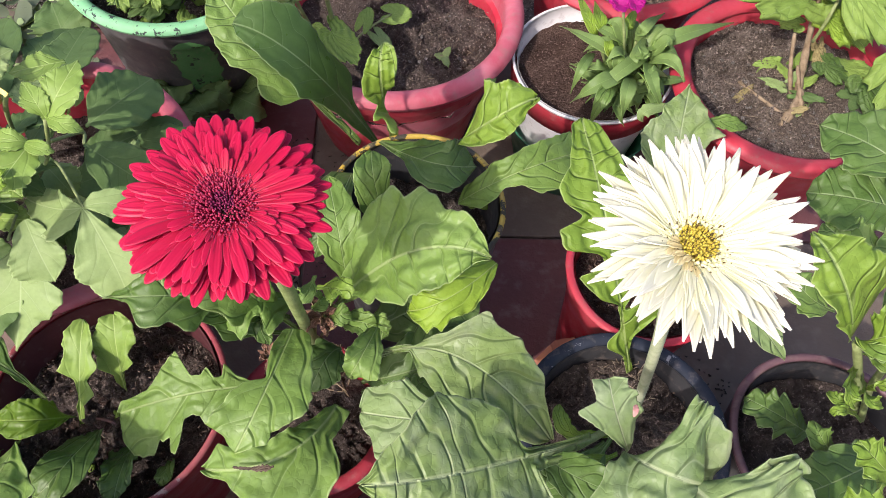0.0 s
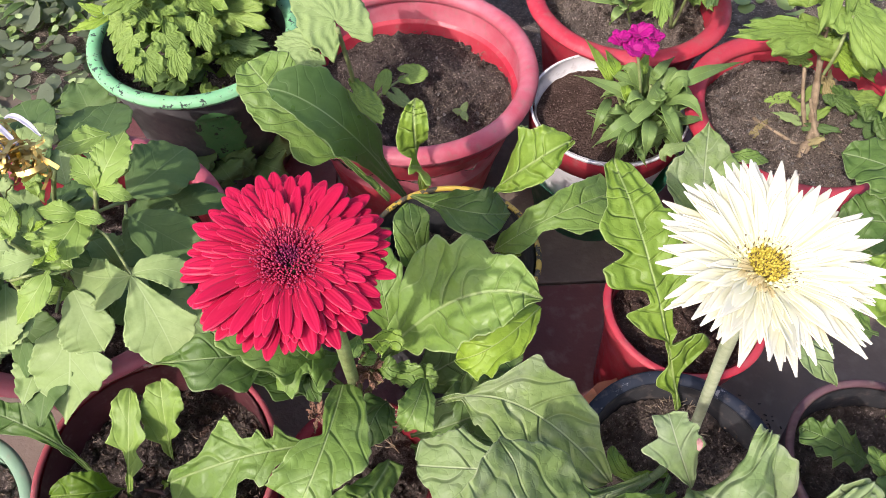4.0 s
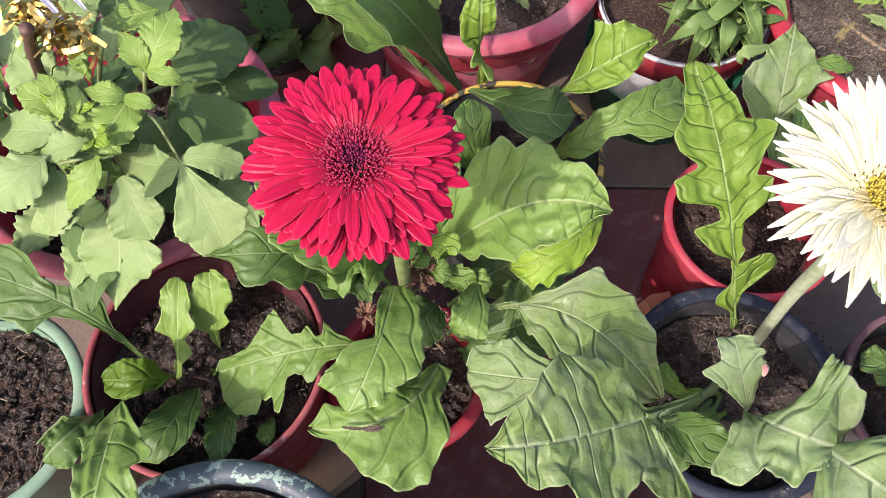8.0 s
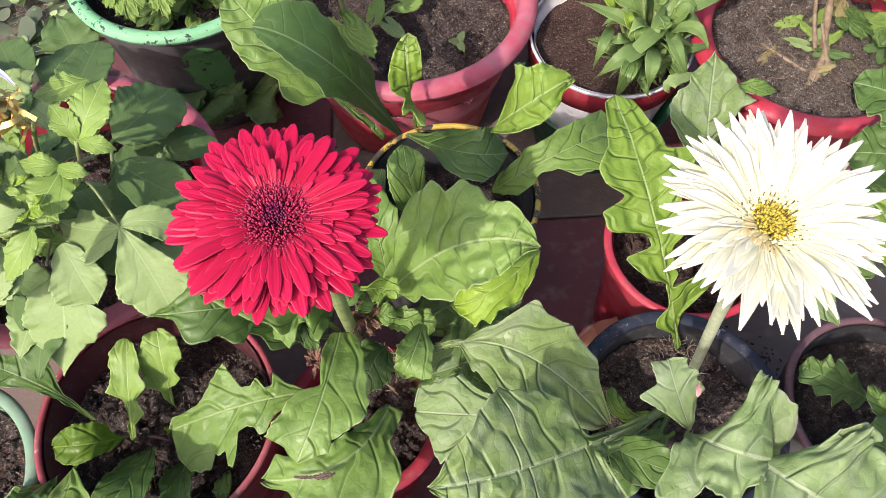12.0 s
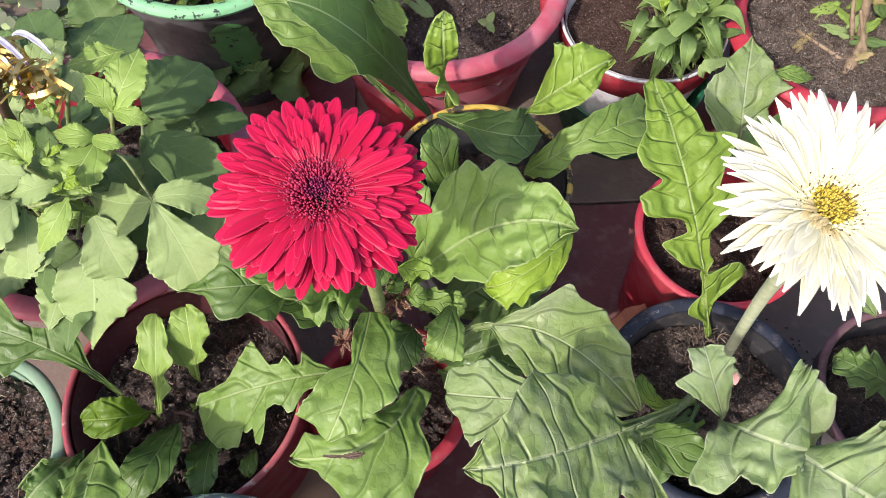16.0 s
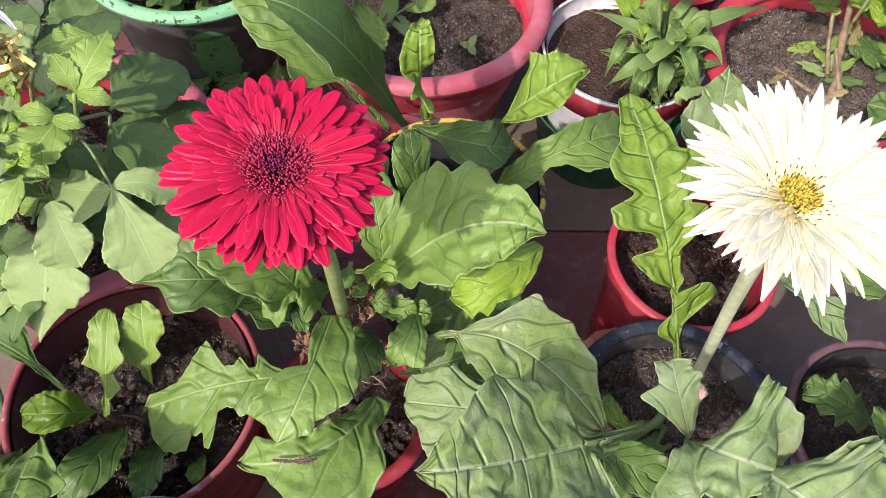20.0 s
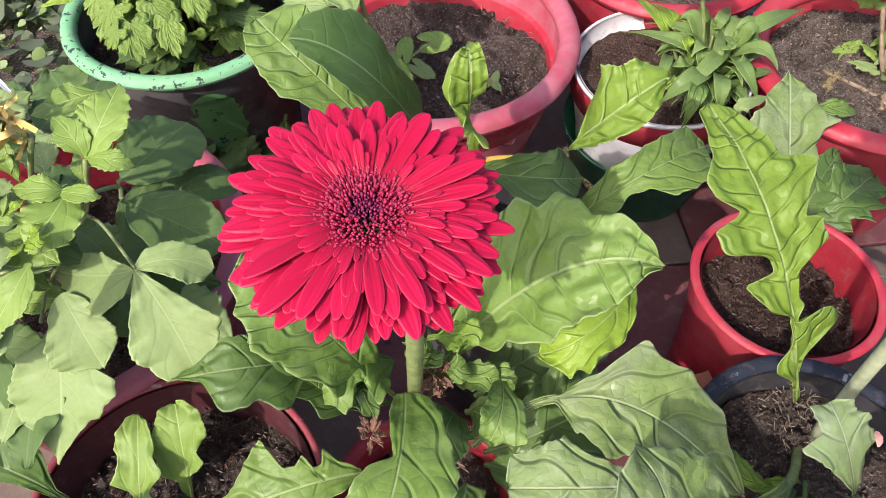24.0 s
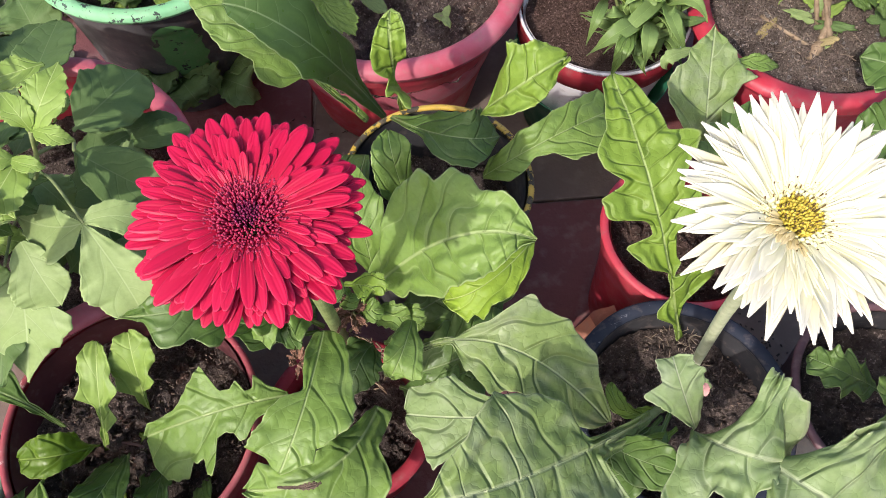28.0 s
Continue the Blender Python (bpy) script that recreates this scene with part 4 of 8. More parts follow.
white_head, white_m = daisy(white_plant, WHITE_AT, WHITE_UP, [
    (48, 0.008, 0.0352, 0.0062, 0.36, 0.14, "point", -0.002, 1.8),
    (48, 0.009, 0.0326, 0.0062, 0.44, 0.14, "point", -0.001, 2.0),
    (44, 0.009, 0.0286, 0.0060, 0.50, 0.14, "point", -0.0005, 2.0),
    (42, 0.008, 0.0222, 0.0056, 0.48, 0.14, "point", 0.0, 1.8),
    (42, 0.0075, 0.0150, 0.0044, 0.42, 0.14, "point", 0.0004, 1.6)], PETAL_WHITE, "narrow pointed cream petal")
florets("disc", white_head, white_m, 380, 0.0066, 0.0142, 0.0016, 0.0034, FLORET_CREAM, 0.7, "cream tubular florets", 5)
florets("disc_eye", white_head, white_m, 190, 0.0, 0.007, 0.00112, 0.0036, FLORET_OLIVE, 0.3, "olive-yellow florets", 6, 0.0006)
florets("pollen_ring", white_head, white_m, 90, 0.0066, 0.0145, 0.00062, 0.0042, FLORET_BROWN, 0.7, "brown specks of pollen tubes", 7)
florets("pollen_specks", white_head, white_m, 75, 0.0005, 0.0066, 0.00065, 0.0043, FLORET_BROWN, 0.3, "brown specks of pollen tubes", 8)
for i in range(12):     # withered florets on one side of the disc
    g, uv = strap(0.0036 + 0.0005 * (i % 4), 0.0022, "round", 0.25, 0.2, 0.3)
    verts, faces, uvs = thick_sheet(g, uv, 0.0004)
    dry = mesh_part("withered_floret", verts, faces, PETAL_TAN, white_head, "withered tan floret", uvs)
    dry.matrix_basis = white_m @ Matrix.Rotation(2.4 + 0.11 * i, 4, "Z") @ Matrix.Translation((0.0075 + 0.0016 * (i % 3), 0, 0.0038 + 0.0004 * (i % 2))) @ Matrix.Rotation(0.5 * (i % 3 - 1), 4, "Z")


def calyx(parent, at, normal, r, depth):
    """Green cup of overlapping bracts under a flower head."""
    z = Vector(normal).normalized()
    x = z.orthogonal().normalized()
    m = Matrix.Translation(at) @ Matrix((x, z.cross(x), z)).transposed().to_4x4()
    verts, faces = [], []
    rows = [(0.0026, -depth), (r * 0.55, -depth * 0.8), (r * 0.9, -depth * 0.4), (r, 0.0), (r * 0.9, 0.001)]
    for rr, h in rows:
        for k in range(20):
            w = rr * (1 + 0.06 * (k % 2))
            verts.append(m @ Vector((w * math.cos(k * 0.31416), w * math.sin(k * 0.31416), h)))
    for i in range(len(rows) - 1):
        for k in range(20):
            faces.append((i * 20 + k, i * 20 + (k + 1) % 20, (i + 1) * 20 + (k + 1) % 20, (i + 1) * 20 + k))
    return put(mesh_part("calyx", verts, faces, STEM, None, "green cup of bracts"), parent)


calyx(red_plant, RED_AT + Vector((0, 0, -0.004)), RED_UP, 0.012, 0.012)
calyx(white_plant, WHITE_AT + Vector((0, 0, -0.004)), WHITE_UP, 0.012, 0.012)

# ---- leaves and stems ----
tube("flower_stalk", [tuple(RED_AT + Vector((0, 0, -0.015))), (-0.075, 0.187, 0.300), (-0.075, 0.201, 0.220), (-0.077, 0.220, 0.120)], 0.0042, STEM, red_plant, "hairy green stalk")
leaf(red_plant, (-0.058, 0.230, 0.170), (-0.008, 0.221, 0.262), (0.040, 0.209, 0.279), 0.0833, 'traced', LEAF_MID, stalk=0.0, fold=0.1, wave=0.06, puff=0.07, veins=6, fine=1.6, label='broad bright green leaf with a blunt tip', shape=((0, 0.05, 0.05), (0.008, 0.02, 0.02), (0.067, 0.14, 0.13), (0.133, 0.27, 0.19), (0.175, 0.35, 0.42), (0.192, 0.38, 0.43), (0.233, 0.61, 0.39), (0.267, 0.79, 0.47), (0.317, 0.96, 0.61), (0.367, 0.95, 0.72), (0.433, 1, 0.62), (0.475, 0.91, 0.63), (0.508, 0.75, 0.64), (0.567, 0.87, 0.63), (0.642, 0.73, 0.61), (0.683, 0.53, 0.58), (0.733, 0.54, 0.53), (0.8, 0.51, 0.45), (0.85, 0.4, 0.37), (0.925, 0.2, 0.14), (1, 0.01, 0.02)))
leaf(red_plant, (0.052, 0.247, 0.205), (0.018, 0.215, 0.214), (-0.007, 0.215, 0.195), 0.0367, 'traced', LEAF_YOUNG, stalk=0.0, fold=0.08, wave=0.1, puff=0.05, veins=6, fine=1.3, shape=((0, 0.08, 0.28), (0.067, 0.32, 0.5), (0.108, 0.41, 0.6), (0.217, 0.65, 0.78), (0.333, 0.84, 0.92), (0.35, 0.82, 0.94), (0.525, 0.7, 0.93), (0.633, 1, 0.9), (0.7, 0.68, 0.88), (0.775, 0.92, 0.84), (0.842, 0.46, 0.79), (0.958, 0.19, 0.69), (0.992, 0.05, 0.66), (1, 0.02, 0.05)))
leaf(red_plant, (-0.067, 0.224, 0.210), (-0.051, 0.211, 0.232), (-0.048, 0.207, 0.230), 0.021, 'broad', LEAF_BRIGHT, wave=0.05, puff=0.02, fold=0.1, fine=0.7)
leaf(red_plant, (-0.024, 0.295, 0.170), (-0.031, 0.290, 0.232), (-0.034, 0.313, 0.240), 0.0286, 'traced', LEAF_MID, stalk=0.0, fold=0.08, wave=0.05, puff=0.05, veins=5, fine=1.3, shape=((0, 0.14, 0.14), (0.008, 0.03, 0.07), (0.042, 0.15, 0.29), (0.075, 0.26, 0.44), (0.167, 0.61, 0.73), (0.258, 0.98, 0.69), (0.417, 1, 0.66), (0.625, 0.94, 0.84), (0.692, 0.87, 0.9), (0.792, 0.79, 0.76), (0.858, 0.62, 0.66), (0.925, 0.48, 0.47), (0.967, 0.23, 0.36), (1, 0.05, 0.07)))
leaf(red_plant, (-0.052, 0.330, 0.190), (-0.061, 0.275, 0.215), (-0.074, 0.251, 0.200), 0.0378, 'traced', LEAF_DARK, stalk=0.0, fold=0.08, wave=0.05, puff=0.03, veins=5, fine=1.3, shape=((0, 0.15, 0.73), (0.108, 0.26, 1), (0.35, 0.46, 0.97), (0.417, 0.51, 0.9), (0.708, 0.47, 0.63), (0.858, 0.37, 0.42), (0.983, 0.11, 0.24), (1, 0.05, 0.05)))
leaf(red_plant, (-0.051, 0.244, 0.160), (-0.054, 0.258, 0.215), (-0.065, 0.305, 0.220), 0.034, 'broad', LEAF_MID)
leaf(red_plant, (-0.116, 0.239, 0.170), (-0.148, 0.204, 0.235), (-0.194, 0.207, 0.225), 0.0485, 'traced', LEAF_DARK, stalk=0.0, fold=0.08, wave=0.05, puff=0.05, veins=6, fine=1.3, shape=((0, 0.08, 0.08), (0.008, 0.01, 0.06), (0.083, 0.12, 0.44), (0.308, 0.44, 0.63), (0.383, 1, 0.68), (0.442, 0.88, 0.67), (0.508, 0.65, 0.66), (0.583, 0.77, 0.65), (0.675, 0.81, 0.65), (0.817, 0.15, 0.28), (0.842, 0.12, 0.21), (0.983, 0.01, 0.02), (0.992, 0.08, 0.01), (1, 0.04, 0.04)))
leaf(red_plant, (-0.087, 0.221, 0.150), (-0.117, 0.213, 0.250), (-0.149, 0.245, 0.270), 0.053, 'broad', LEAF_MID, lean=0.1)
leaf(red_plant, (-0.090, 0.218, 0.150), (-0.130, 0.204, 0.220), (-0.150, 0.250, 0.255), 0.028, 'toothed', LEAF_DARK)
leaf(red_plant, (-0.086, 0.234, 0.170), (-0.104, 0.211, 0.212), (-0.129, 0.201, 0.200), 0.0483, 'traced', LEAF_MID, stalk=0.0, fold=0.08, wave=0.05, puff=0.05, veins=6, fine=1.3, shape=((0, 0.08, 0.08), (0.008, 0.02, 0.08), (0.017, 0.04, 0.02), (0.2, 0.48, 0.26), (0.292, 0.7, 0.32), (0.475, 1, 0.5), (0.483, 0.36, 0.51), (0.575, 0.31, 0.64), (0.692, 0.66, 0.64), (0.792, 0.78, 0.66), (0.842, 0.54, 0.61), (0.925, 0.31, 0.52), (0.983, 0.14, 0.33), (1, 0.04, 0.04)))
leaf(red_plant, (-0.091, 0.225, 0.160), (-0.102, 0.206, 0.200), (-0.098, 0.192, 0.190), 0.022, 'toothed', LEAF_DARK, fine=0.7)
leaf(red_plant, (-0.081, 0.199, 0.200), (-0.087, 0.147, 0.232), (-0.102, 0.113, 0.222), 0.0558, 'traced', LEAF_MID, stalk=0.0, fold=0.12, wave=0.04, puff=0.03, veins=5, fine=1.3, shape=((0, 0.2, 0.12), (0.008, 0.26, 0.2), (0.042, 0.47, 0.22), (0.117, 0.57, 0.28), (0.267, 0.76, 0.23), (0.417, 0.95, 0.11), (0.483, 0.98, 0.47), (0.525, 1, 0.55), (0.583, 0.87, 0.65), (0.692, 0.61, 0.68), (0.75, 0.48, 0.76), (0.825, 0.52, 0.76), (0.917, 0.23, 0.8), (0.925, 0.21, 0.4), (0.983, 0.05, 0.24), (0.992, 0.03, 0.18), (1, 0.01, 0.04)))
leaf(red_plant, (-0.107, 0.170, 0.170), (-0.146, 0.161, 0.180), (-0.198, 0.156, 0.153), 0.0689, 'traced', LEAF_MID, stalk=0.0, fold=0.08, wave=0.04, puff=0.025, veins=5, fine=1.8, label='deeply toothed leaf with a pale midrib', shape=((0, 0.06, 0.06), (0.008, 0.02, 0.07), (0.083, 0.16, 0.18), (0.125, 0.2, 0.25), (0.183, 0.24, 0.49), (0.225, 0.28, 0.26), (0.242, 0.33, 0.24), (0.292, 0.55, 0.21), (0.3, 0.57, 0.24), (0.308, 0.58, 0.46), (0.342, 0.61, 0.38), (0.375, 0.52, 0.32), (0.4, 0.44, 0.32), (0.45, 0.38, 0.33), (0.5, 0.42, 0.83), (0.508, 0.43, 0.87), (0.525, 0.45, 0.83), (0.533, 0.85, 0.81), (0.567, 1, 0.74), (0.592, 1, 0.68), (0.625, 1, 0.6), (0.633, 0.69, 0.58), (0.683, 0.76, 0.46), (0.725, 0.68, 0.36), (0.775, 0.96, 0.29), (0.908, 0.89, 0.21), (0.967, 0.61, 0.22), (0.992, 0.49, 0.08), (1, 0.03, 0.02)))
leaf(red_plant, (-0.028, 0.207, 0.185), (-0.035, 0.177, 0.210), (-0.043, 0.166, 0.200), 0.0328, 'traced', LEAF_MID, stalk=0.0, fold=0.08, wave=0.05, puff=0.03, veins=5, fine=1.3, shape=((0, 0.14, 0.16), (0.05, 0.2, 0.37), (0.092, 0.25, 0.39), (0.283, 0.65, 0.52), (0.467, 0.79, 0.64), (0.675, 1, 0.52), (0.783, 0.72, 0.46), (0.867, 0.35, 0.41), (0.942, 0.19, 0.36), (0.992, 0.1, 0.19), (1, 0.06, 0.06)))
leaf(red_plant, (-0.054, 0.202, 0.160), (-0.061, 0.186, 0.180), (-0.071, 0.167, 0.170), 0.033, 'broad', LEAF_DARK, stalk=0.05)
leaf(red_plant, (-0.053, 0.160, 0.165), (-0.080, 0.118, 0.195), (-0.128, 0.113, 0.182), 0.0857, 'traced', LEAF_MID, stalk=0.0, fold=0.14, wave=0.08, puff=0.04, veins=6, fine=1.5, label='broad leaf with a torn brown slit', shape=((0, 0.23, 0.04), (0.2, 0.25, 0.24), (0.25, 0.62, 0.27), (0.308, 0.7, 0.29), (0.433, 0.99, 0.3), (0.533, 0.98, 0.28), (0.783, 0.42, 0.27), (0.867, 0.18, 0.33), (0.933, 0.12, 0.37), (0.95, 0.11, 0.32), (1, 0.01, 0.02)))
leaf(red_plant, (-0.048, 0.179, 0.165), (0.016, 0.180, 0.210), (0.087, 0.138, 0.165), 0.0657, 'traced', LEAF_DUSTY, stalk=0.0, fold=0.16, wave=0.05, puff=0.05, veins=6, fine=1.5, label='dark green leaf with pale worn patches', shape=((0, 0.06, 0.01), (0.008, 0.06, 0.06), (0.342, 0.06, 0.06), (0.35, 0.03, 0.6), (0.383, 0.14, 0.55), (0.475, 0.37, 0.86), (0.5, 0.54, 0.91), (0.558, 0.99, 0.82), (0.567, 1, 0.8), (0.625, 0.87, 0.71), (0.708, 0.91, 0.61), (0.733, 0.86, 0.57), (0.833, 0.72, 0.62), (0.892, 0.44, 0.59), (0.933, 0.28, 0.5), (0.983, 0.11, 0.31), (0.992, 0.08, 0.26), (1, 0.03, 0.03)))
leaf(red_plant, (-0.068, 0.224, 0.170), (-0.055, 0.213, 0.192), (-0.045, 0.214, 0.190), 0.017, 'broad', LEAF_MID, wave=0.05, puff=0.02, fold=0.1, fine=0.7)
leaf(red_plant, (-0.072, 0.229, 0.180), (-0.066, 0.217, 0.202), (-0.063, 0.222, 0.200), 0.015, 'broad', LEAF_MID, wave=0.05, puff=0.02, fold=0.1, fine=0.7)
leaf(red_plant, (-0.060, 0.224, 0.160), (-0.043, 0.213, 0.182), (-0.028, 0.209, 0.180), 0.019, 'broad', LEAF_MID, wave=0.05, puff=0.02, fold=0.1, fine=0.7)
leaf(red_plant, (-0.044, 0.223, 0.155), (-0.032, 0.212, 0.177), (-0.021, 0.205, 0.175), 0.023, 'broad', LEAF_MID, wave=0.05, puff=0.02, fold=0.1, fine=0.7)
leaf(red_plant, (-0.072, 0.243, 0.190), (-0.073, 0.219, 0.212), (-0.079, 0.218, 0.210), 0.014, 'broad', LEAF_MID, wave=0.05, puff=0.02, fold=0.1, fine=0.7)
leaf(red_plant, (-0.048, 0.206, 0.150), (-0.040, 0.201, 0.156), (-0.033, 0.189, 0.150), 0.028, 'broad', LEAF_MID, wave=0.05, puff=0.02, fold=0.1, fine=0.7)
leaf(red_plant, (-0.069, 0.224, 0.130), (-0.065, 0.220, 0.170), (-0.071, 0.229, 0.170), 0.009, 'lance', LEAF_DRY, fine=0.5)
leaf(red_plant, (-0.073, 0.224, 0.130), (-0.059, 0.217, 0.170), (-0.056, 0.228, 0.160), 0.007, 'lance', LEAF_DRY, fine=0.5)
leaf(red_plant, (-0.073, 0.222, 0.130), (-0.075, 0.216, 0.160), (-0.071, 0.225, 0.160), 0.007, 'lance', LEAF_DRY, fine=0.5)
leaf(red_plant, (-0.083, 0.110, 0.203), (-0.089, 0.1085, 0.2035), (-0.096, 0.109, 0.202), 0.0042, 'toothed', CHAR, fine=0.8, label='torn brown slit in the leaf', puff=0.2)
leaf(red_plant, (-0.094, 0.1085, 0.2025), (-0.1, 0.109, 0.201), (-0.108, 0.1105, 0.198), 0.0022, 'toothed', CHAR, fine=0.6, label='torn brown slit in the leaf', puff=0.2)
# low leaves added to fill the gap and keep sun off the floor
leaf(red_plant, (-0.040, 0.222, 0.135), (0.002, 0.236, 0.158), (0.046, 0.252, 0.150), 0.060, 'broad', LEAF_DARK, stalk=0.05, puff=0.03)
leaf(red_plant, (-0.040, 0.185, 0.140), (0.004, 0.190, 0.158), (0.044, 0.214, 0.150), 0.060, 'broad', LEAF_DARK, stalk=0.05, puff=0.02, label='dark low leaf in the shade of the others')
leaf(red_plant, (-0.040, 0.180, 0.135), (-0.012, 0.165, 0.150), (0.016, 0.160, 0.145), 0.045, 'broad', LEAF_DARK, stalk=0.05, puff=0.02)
tube("flower_stalk", [tuple(WHITE_AT + Vector((0, 0, -0.015))), (0.110, 0.147, 0.355), (0.135, 0.167, 0.260), (0.161, 0.178, 0.120)], 0.0036, STEM_PALE, white_plant, "hairy green stalk")
leaf(white_plant, (0.114, 0.139, 0.165), (0.026, 0.097, 0.248), (-0.028, 0.086, 0.264), 0.1011, 'traced', LEAF_DUSTY, stalk=0.0, fold=0.06, wave=0.05, puff=0.045, veins=8, fine=2, sweep=(-0.55, 0), label='large puckered leaf with a pointed tip and lobed margin', shape=((0, 0.04, 0.08), (0.158, 0.17, 0.07), (0.25, 0.18, 0.1), (0.267, 0.18, 0.16), (0.275, 0.98, 0.2), (0.333, 0.93, 0.54), (0.375, 0.85, 0.64), (0.392, 0.79, 0.68), (0.4, 0.65, 0.69), (0.408, 0.57, 0.7), (0.45, 0.65, 0.74), (0.475, 0.75, 0.77), (0.5, 0.97, 0.79), (0.525, 1, 0.81), (0.575, 0.97, 0.84), (0.6, 0.9, 0.82), (0.608, 0.73, 0.81), (0.658, 0.75, 0.72), (0.667, 0.49, 0.7), (0.683, 0.39, 0.65), (0.792, 0.42, 0.4), (0.825, 0.36, 0.35), (0.867, 0.19, 0.29), (0.933, 0.13, 0.12), (1, 0.01, 0.01)))
# shaded part of a leaf, its shade put into the dark green
leaf(white_plant, (0.078, 0.117, 0.200), (0.097, 0.110, 0.185), (0.126, 0.099, 0.180), 0.029, 'oval', LEAF_DARK, stalk=0.02)
leaf(white_plant, (0.038, 0.140, 0.190), (0.000, 0.138, 0.205), (-0.035, 0.146, 0.193), 0.0572, 'traced', LEAF_GREY, stalk=0.0, fold=0.08, wave=0.05, puff=0.03, veins=5, fine=1.3, label='pale dusty leaf', shape=((0, 0.1, 0.07), (0.008, 0.11, 0.15), (0.425, 0.54, 0.52), (0.558, 0.73, 0.84), (0.708, 1, 0.72), (0.775, 0.88, 0.67), (0.842, 0.56, 0.62), (0.917, 0.41, 0.57), (0.967, 0.24, 0.54), (0.992, 0.15, 0.39), (1, 0.03, 0.03)))
leaf(white_plant, (0.155, 0.198, 0.130), (0.122, 0.244, 0.237), (0.108, 0.331, 0.256), 0.0761, 'traced', LEAF_BRIGHT, stalk=0.0, fold=0.05, wave=0.03, puff=0.07, veins=11, fine=2, label='bright green leaf with deep rounded lobes', shape=((0, 0.05, 0.09), (0.083, 0.08, 0.06), (0.125, 0.38, 0.13), (0.142, 0.34, 0.17), (0.15, 0.33, 0.83), (0.183, 0.05, 0.81), (0.217, 0.03, 0.68), (0.242, 0.01, 0.49), (0.25, 0.05, 0.05), (0.275, 0.05, 0.05), (0.283, 0.01, 0.22), (0.308, 0.34, 0.17), (0.392, 0.66, 0.25), (0.4, 0.67, 0.28), (0.408, 0.25, 0.77), (0.417, 0.14, 0.78), (0.458, 0.17, 0.78), (0.475, 0.29, 0.78), (0.483, 0.76, 0.79), (0.508, 0.82, 0.65), (0.525, 0.82, 0.49), (0.558, 0.81, 0.57), (0.592, 0.44, 0.71), (0.608, 0.38, 0.78), (0.658, 0.66, 0.96), (0.683, 0.67, 1), (0.717, 0.66, 0.87), (0.742, 0.61, 0.54), (0.792, 0.41, 0.5), (0.983, 0.19, 0.25), (1, 0.03, 0.03)))
leaf(white_plant, (0.129, 0.123, 0.195), (0.114, 0.135, 0.232), (0.110, 0.153, 0.240), 0.0445, 'traced', LEAF_BLOOM, stalk=0.0, fold=0.08, wave=0.05, puff=0.02, veins=5, fine=1.2, label='pale leaf with a pink blemish', shape=((0, 0.01, 0.02), (0.067, 0.1, 0.26), (0.2, 0.29, 0.49), (0.308, 0.44, 0.75), (0.467, 0.7, 0.65), (0.608, 1, 0.7), (0.675, 0.43, 0.64), (0.683, 0.4, 0.63), (0.8, 0.43, 0.48), (0.958, 0.47, 0.47), (0.967, 0.18, 0.47), (0.992, 0.07, 0.47), (1, 0.04, 0.04)))
leaf(white_plant, (0.126, 0.121, 0.200), (0.132, 0.102, 0.236), (0.158, 0.095, 0.230), 0.1100, 'traced', LEAF_GREY, stalk=0.0, fold=0.1, wave=0.06, puff=0.05, veins=6, fine=1.6, sweep=(0.3, 0), label='rounded lower lobes of a large dusty leaf', shape=((0, 0.84, 0.03), (0.042, 0.84, 0.06), (0.117, 1, 0.14), (0.2, 0.92, 0.31), (0.242, 0.87, 0.44), (0.267, 0.85, 0.68), (0.3, 0.84, 0.78), (0.383, 0.82, 0.68), (0.392, 0.82, 0.52), (0.467, 0.8, 0.42), (0.725, 0.78, 0.48), (0.792, 0.77, 0.31), (0.992, 0.73, 0.02), (1, 0.02, 0.01)))
leaf(white_plant, (0.152, 0.098, 0.226), (0.173, 0.072, 0.240), (0.231, 0.050, 0.210), 0.1208, 'traced', LEAF_GREY, stalk=0.0, fold=0.06, wave=0.06, puff=0.05, veins=6, fine=1.6, label='large dusty end lobe of a leaf', shape=((0, 1, 0.01), (0.083, 0.89, 0.14), (0.108, 0.74, 0.19), (0.133, 0.66, 0.26), (0.2, 0.6, 0.53), (0.217, 0.6, 0.71), (0.242, 0.61, 0.74), (0.292, 0.63, 0.61), (0.35, 0.67, 0.59), (0.442, 0.75, 0.5), (0.467, 0.73, 0.47), (0.575, 0.66, 0.59), (0.675, 0.66, 0.54), (0.725, 0.56, 0.51), (0.892, 0.47, 0.32), (0.942, 0.32, 0.25), (0.992, 0.15, 0.04), (1, 0.02, 0.02)))
leaf(white_plant, (0.132, 0.145, 0.150), (0.097, 0.110, 0.175), (0.069, 0.106, 0.170), 0.033, 'broad', LEAF_DARK)
leaf(white_plant, (0.129, 0.144, 0.140), (0.106, 0.119, 0.160), (0.128, 0.112, 0.165), 0.022, 'broad', LEAF_DARK)
leaf(white_plant, (0.140, 0.155, 0.130), (0.106, 0.146, 0.150), (0.097, 0.167, 0.150), 0.013, 'spoon', LEAF_BRIGHT, fine=0.6)
leaf(white_plant, (0.139, 0.151, 0.130), (0.122, 0.147, 0.145), (0.108, 0.145, 0.140), 0.010, 'spoon', LEAF_BRIGHT, fine=0.6)
leaf(white_plant, (0.137, 0.136, 0.140), (0.111, 0.122, 0.170), (0.093, 0.121, 0.170), 0.011, 'lance', LEAF_BRIGHT, fine=0.6)
tube('leaf_stalk', [(0.151, 0.175, 0.120), (0.123, 0.146, 0.150), (0.077, 0.120, 0.190)], 0.0028, STEM, white_plant)
